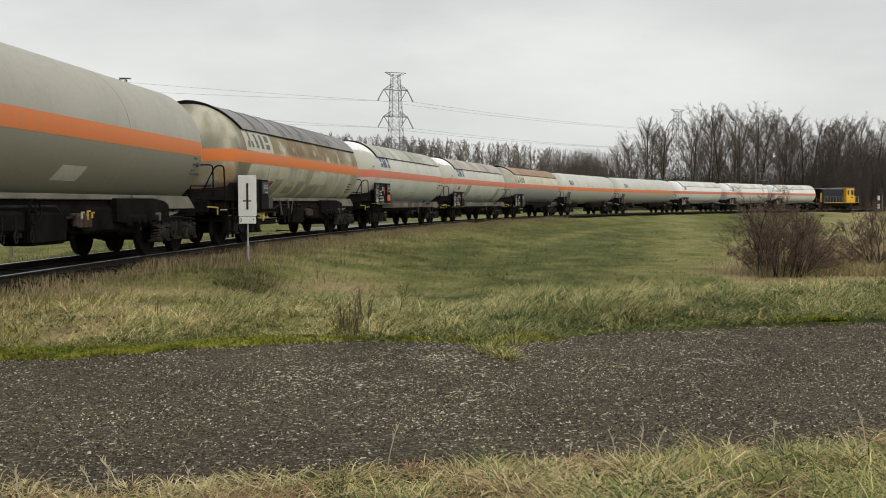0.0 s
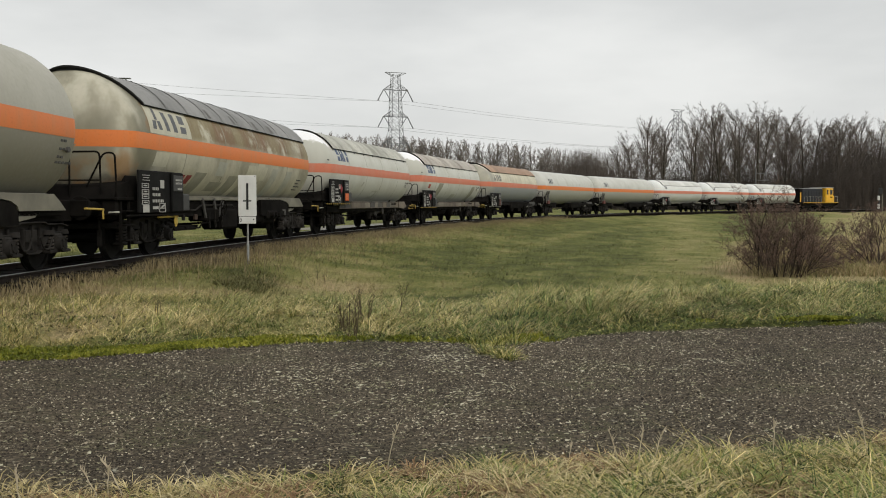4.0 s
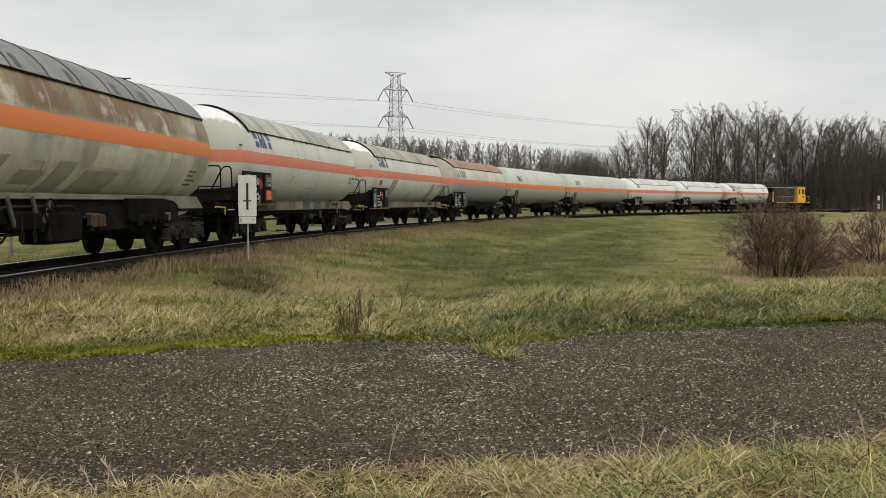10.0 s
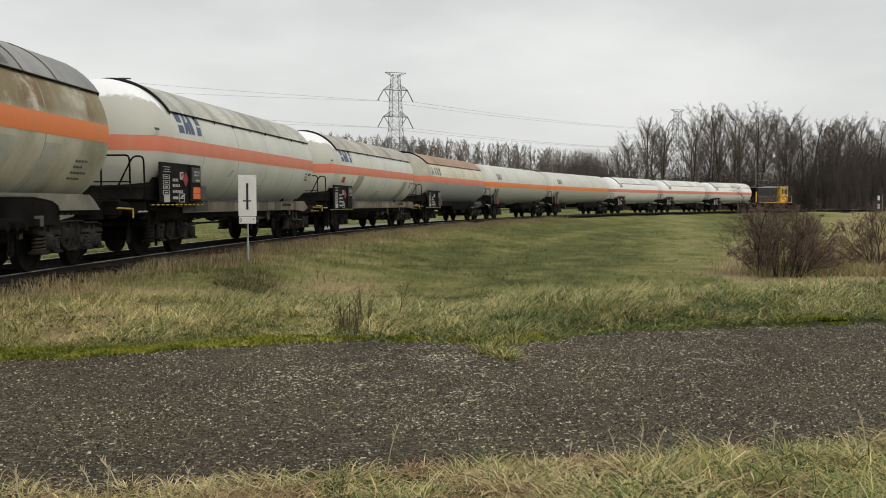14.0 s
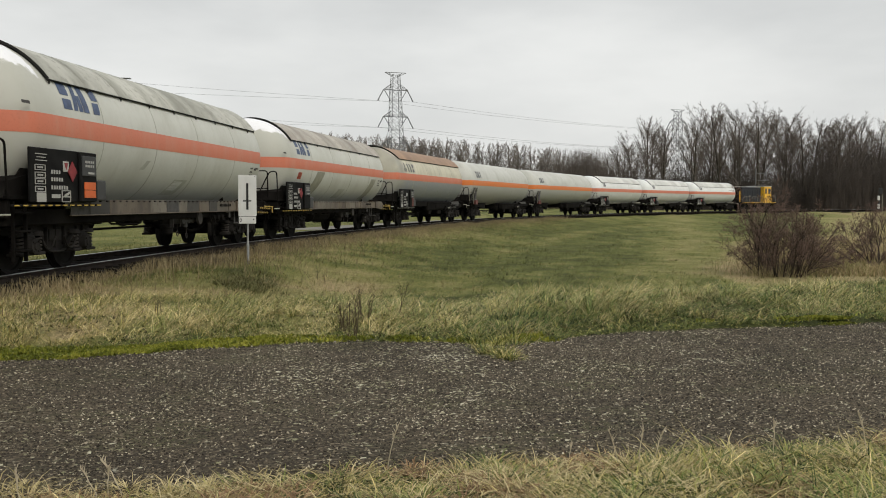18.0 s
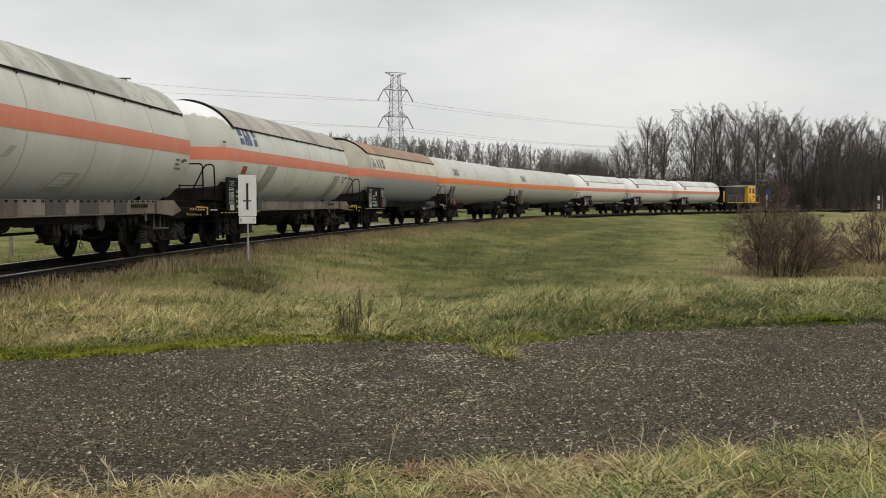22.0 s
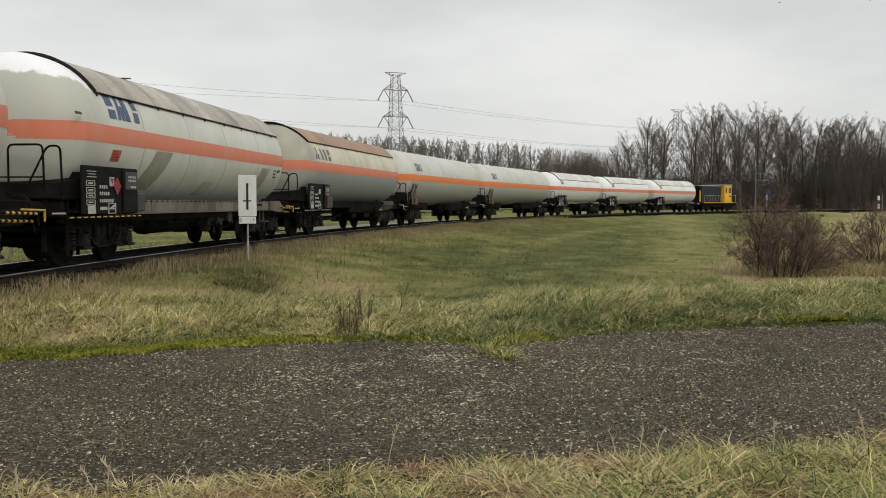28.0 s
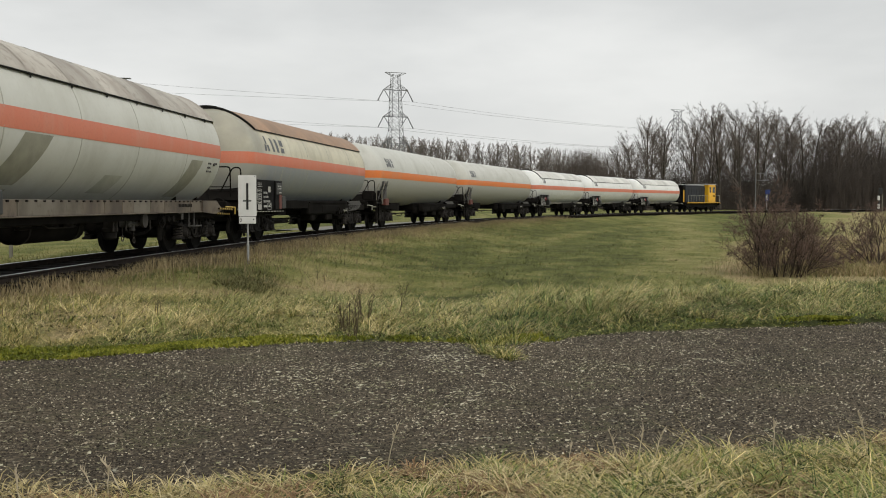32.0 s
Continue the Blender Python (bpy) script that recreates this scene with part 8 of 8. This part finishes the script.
def lineside():
    x, y = spot(18.5, 27.0)
    z = far_z(x, y)
    t = thing("fence_post", "weathered grey fence post in the grass behind the railway", "post", at=pose(x, y, z))
    part("post", Geo().box((0, 0, 0.25), (0.09, 0.09, 0.95), 0.015), M_POST, t)
    x, y, a = at_line(1336, -4.5)
    z = far_z(x, y)
    t = thing("signal_mast", "thin grey mast with two bracket arms behind the railway", "mast", at=pose(x, y, z))
    part("mast", Geo().cyl((0, 0, -0.3), (0, 0, 6.9), 0.09, 0.07, 10), M_PYLON, t)
    for zz, l in ((6.2, 1.7), (5.1, 2.1)):
        part("bracket_arm", Geo().cyl((0, 0, zz), (l, 0, zz), 0.045, n=8), M_PYLON, t)
    part("brace", Geo().cyl((1.4, 0, 6.2), (1.9, 0, 5.1), 0.035, n=6), M_PYLON, t)
    x, y, a = at_line(1356, -5.5)
    z = far_z(x, y)
    t = thing("blue_sign", "blue sign board on a post beside the path", "sign", at=pose(x, y, z))
    part("post", Geo().cyl((0, 0, -0.3), (0, 0, 3.6), 0.06, n=8), M_GALV, t)
    part("board", Geo().box((0.1, -0.08, 3.3), (0.8, 0.05, 0.75), 0.02), M_SIGN_BLUE, t, "blue board")
    part("lower_board", Geo().box((0.0, -0.08, 2.3), (0.6, 0.05, 0.8), 0.02), M_SIGN_BLUE, t, "blue board")
    part("white_mark", Geo().box((-0.05, -0.115, 2.55), (0.35, 0.01, 0.3)).box((-0.05, -0.115, 2.15), (0.35, 0.01, 0.16)), M_WHITE, t)
    x, y, a = at_line(1554, 3.0)
    z = far_z(x, y)
    t = thing("striped_signal_post", "black and white striped signal post beside the railway", "signal", at=pose(x, y, z))
    part("post", Geo().cyl((0, 0, -0.3), (0, 0, 2.7), 0.17, n=10), M_SIGN_BLACK, t)
    for zz in (0.45, 1.85):
        part("white_band", Geo().cyl((0, 0, zz), (0, 0, zz + 0.75), 0.19, n=12), M_SIGN_WHITE, t)
    part("signal_head", Geo().box((0.3, 0, 3.35), (0.6, 0.35, 1.1), 0.06), M_SIGN_BLACK, t, "dark signal head")
    part("rear_post", Geo().cyl((0.75, 0.3, -0.3), (0.75, 0.3, 3.0), 0.14, 0.10, 8), M_POST, t)


lineside()


def dead_grass():
    """Tan dead grass in and round the shrubs."""
    r = np.random.RandomState(21)
    n = 30000
    px, d = r.normal(1470, 75, n), 23.4 + r.exponential(7, n)
    keep = (px > 1255 + r.exponential(30, n)) & (d < 70) & (px < 1640)
    px, d = px[keep], d[keep]
    x, y = (px - 784) / 1680 * d, d
    c = clumpy(x, y, 0.9, 4)
    keep = r.uniform(0, 1, len(x)) < c * 1.1
    x, y, c = x[keep], y[keep], c[keep]
    blades("dead_grass", x, y, (0.15 + 0.40 * c) * r.uniform(0.5, 1.1, len(x)), 0.011, 0.8, M_BLADE_BANK, "tall tan dead grass round the shrubs", 22, 0.4, False)


dead_grass()


# ---- birds passing over ----
M_BIRD = plain("dark_bird_plumage", (0.07, 0.068, 0.068), 0.8, 0.0, 0.2, 9)
BIRDS = []


def wing_geo(side):
    g = Geo()
    rows = []
    for u, back, chord in ((0.0, 0.0, 0.17), (0.22, 0.03, 0.15), (0.42, -0.05, 0.09), (0.55, -0.14, 0.02)):
        rows.append([(back + chord / 2, side * u, 0.008), (back, side * u, 0.018), (back - chord / 2, side * u, 0.0), (back, side * u, -0.006)])
    return g.grid(rows, True)


def make_bird(px, py, rate, depth):
    b = thing("flying_bird", "small dark bird in flight under the grey sky", "bird", "birds in flight")
    part("body", lambda: Geo().lathe([(-0.24, 0.01), (-0.20, 0.035), (-0.08, 0.06), (0.06, 0.065), (0.14, 0.045), (0.19, 0.04), (0.23, 0.02), (0.27, 0.004)], 10, "x"), M_BIRD, b, key="bird_body")
    part("tail", lambda: Geo().add([(-0.18, -0.02, 0.0), (-0.18, 0.02, 0.0), (-0.36, 0.07, 0.0), (-0.36, -0.07, 0.0), (-0.26, 0.0, 0.012)], [(0, 1, 4), (1, 2, 4), (2, 3, 4), (3, 0, 4), (3, 2, 1, 0)]), M_BIRD, b, key="bird_tail")
    wings = [part("wing", wing_geo(s), M_BIRD, b) for s in (-1, 1)]
    for o in b.children:
        o.data.transform(Matrix.Diagonal((0.52, 0.52, 0.52, 1))) if o.data.users == 1 or len(BIRDS) == 0 else None
    BIRDS.append((b, wings, px, py, rate, depth))


make_bird(764, 95, 0.97, 92)
make_bird(785, 88, 1.0, 93)
make_bird(792, 82, 1.0, 91)
make_bird(796, 98, 1.0, 95)
make_bird(616, 102, 1.03, 96)


# ---- weeds and dry stems ----
def ground_spot(px, py, z):
    """Where the line of sight at that bearing and dip meets the height z."""
    d = (EYE_Z - z) * 1680 / (py - 359)
    return (px - 784) / 1680 * d, d


def make_weed(px, py, z, height, stems, seed, material=None, label="dead brown weed with bare branching stems on the verge"):
    rnd = random.Random(seed)
    x, y = ground_spot(px, py, z)
    t = thing("dead_weed", label, "weed", "dead weeds on the verge", pose(x, y, far_z(x, y) - 0.01))
    plan = ((5, 5, 0.34, 0.42), (2, 3, 0.45, 0.6), (1, 2, 0.5, 0.6), (1, 0, 0, 0))
    for i in range(stems):
        rods = [Rods(), Rods(), Rods(), Rods()]
        w = rnd.random() * 2 * math.pi
        q = rnd.uniform(0.0, 0.5)
        d = Vector((math.cos(w) * q, math.sin(w) * q, 1)).normalized()
        grow(rods, rnd, Vector((math.cos(w) * 0.05, math.sin(w) * 0.05, 0)), d, height * rnd.uniform(0.7, 1.1), 0.006, 0, plan, 0.03, 0.002)
        whole = both(both(rods[0].geo(), rods[1].geo()), both(rods[2].geo(), rods[3].tips()))
        ob = new("stem", fast_mesh("stem", *whole, material or M_STEM))
        ob.parent = t


make_weed(624, 588, -0.33, 0.50, 9, 51)
make_weed(600, 580, -0.33, 0.34, 6, 52)
make_weed(645, 570, -0.33, 0.36, 6, 56)
make_weed(700, 566, -0.35, 0.46, 3, 53)
make_weed(280, 570, -0.33, 0.22, 3, 54)
make_weed(1255, 560, -0.30, 0.22, 5, 55)


def make_stem(px, py, height, lean, seed):
    """A bleached seed stalk standing out of the near grass."""
    rnd = random.Random(seed)
    x, y = ground_spot(px, py, -0.38)
    t = thing("dry_stalk", "bleached dry grass stalk with a ragged seed head", "grass stalk", "dry stalks beside the lane", pose(x, y, far_z(x, y) - 0.01))
    pts = [(lean * height * (k / 6) ** 1.6, 0.01 * math.sin(k * 2 + seed), height * k / 6) for k in range(7)]
    part("stalk", Geo().tube(pts, 0.0030, 5), M_SNOWSTEM, t)
    g = Geo()
    for k in range(9):
        f = 0.72 + 0.28 * k / 9
        px_, pz_ = lean * height * f ** 1.6, height * f
        w = rnd.random() * 2 * math.pi
        l = rnd.uniform(0.016, 0.042)
        g.cyl((px_, 0, pz_), (px_ + l * 0.6 * math.cos(w), l * 0.6 * math.sin(w), pz_ + l), 0.0035, 0.0006, 5)
    part("seed_head", g, M_SNOWSTEM, t, "ragged pale seed head")


for i, (px, py, h, lean) in enumerate(((684, 832, 0.30, 0.22), (1134, 830, 0.27, 0.10), (1098, 822, 0.24, -0.25), (1376, 812, 0.26, 0.0), (25, 905, 0.24, -0.10), (182, 880, 0.20, 0.05),
                                       (208, 875, 0.22, -0.5), (325, 850, 0.10, 0.1), (1010, 812, 0.12, 0.1), (1545, 820, 0.32, -0.2), (165, 885, 0.2, -0.45), (1160, 825, 0.24, 0.25))):
    make_stem(px, py, h, lean, i)


lay_sleepers()


def motions():
    times = [i * 1.0 for i in range(33)]
    for body, mid, pivot in TRAIN:
        rows = []
        for t in times:
            s = mid - float(travel(t))
            x0, y0, _ = on_line(s - pivot)
            x1, y1, _ = on_line(s + pivot)
            turn = math.degrees(math.atan2(float(y1 - y0), float(x1 - x0)))
            rows.append((t, pose(float(x0 + x1) / 2, float(y0 + y1) / 2, 0, 0, 0, turn)))
        walk(body, rows)
    # wheels roll without slipping
    n = 80
    spin = [(32.0 * i / n, math.degrees(float(travel(32.0 * i / n)) / WHEEL_R)) for i in range(n + 1)]
    for wheel in WHEELS:
        at = wheel.matrix_basis.translation.copy()
        walk(wheel, [(t, pose(at.x, at.y, at.z, 0, -a, 0)) for t, a in spin])
    # birds cross the sky from behind the wagons and climb out of sight
    for i, (bird, wings, px, py, rate, depth) in enumerate(BIRDS):
        rows = []
        for t in (0.0, 8.0, 16.0, 22.0, 23.0, 24.0, 25.0, 25.5, 26.0, 27.0, 28.0, 29.0, 30.0, 32.0):
            along = rate * float(np.interp(t, (0, 22, 23, 24, 25, 25.5, 28, 32), (-5200, -643, -426, -209, 0, 117, 735, 1735)))
            x = (px + along - 784) / 1680 * depth
            y = py + float(np.interp(t, (0, 23, 24, 25, 25.5, 28, 32), (50, 47, 38, 0, -12, -93, -220)))
            z = EYE_Z + (359 - min(y, 150)) / 1680 * depth
            rows.append((t, pose(x, depth, z, 0, -4, 3)))
        walk(bird, rows)
        beats = [0.0] + [22.0 + 0.1 * k for k in range(70)] + [32.0]
        for wing, sgn in zip(wings, (1, -1)):
            walk(wing, [(t, pose(0, 0, 0, sgn * 34 * math.sin(t * 17.0 + i * 1.9), 0, 0)) for t in beats])


motions()
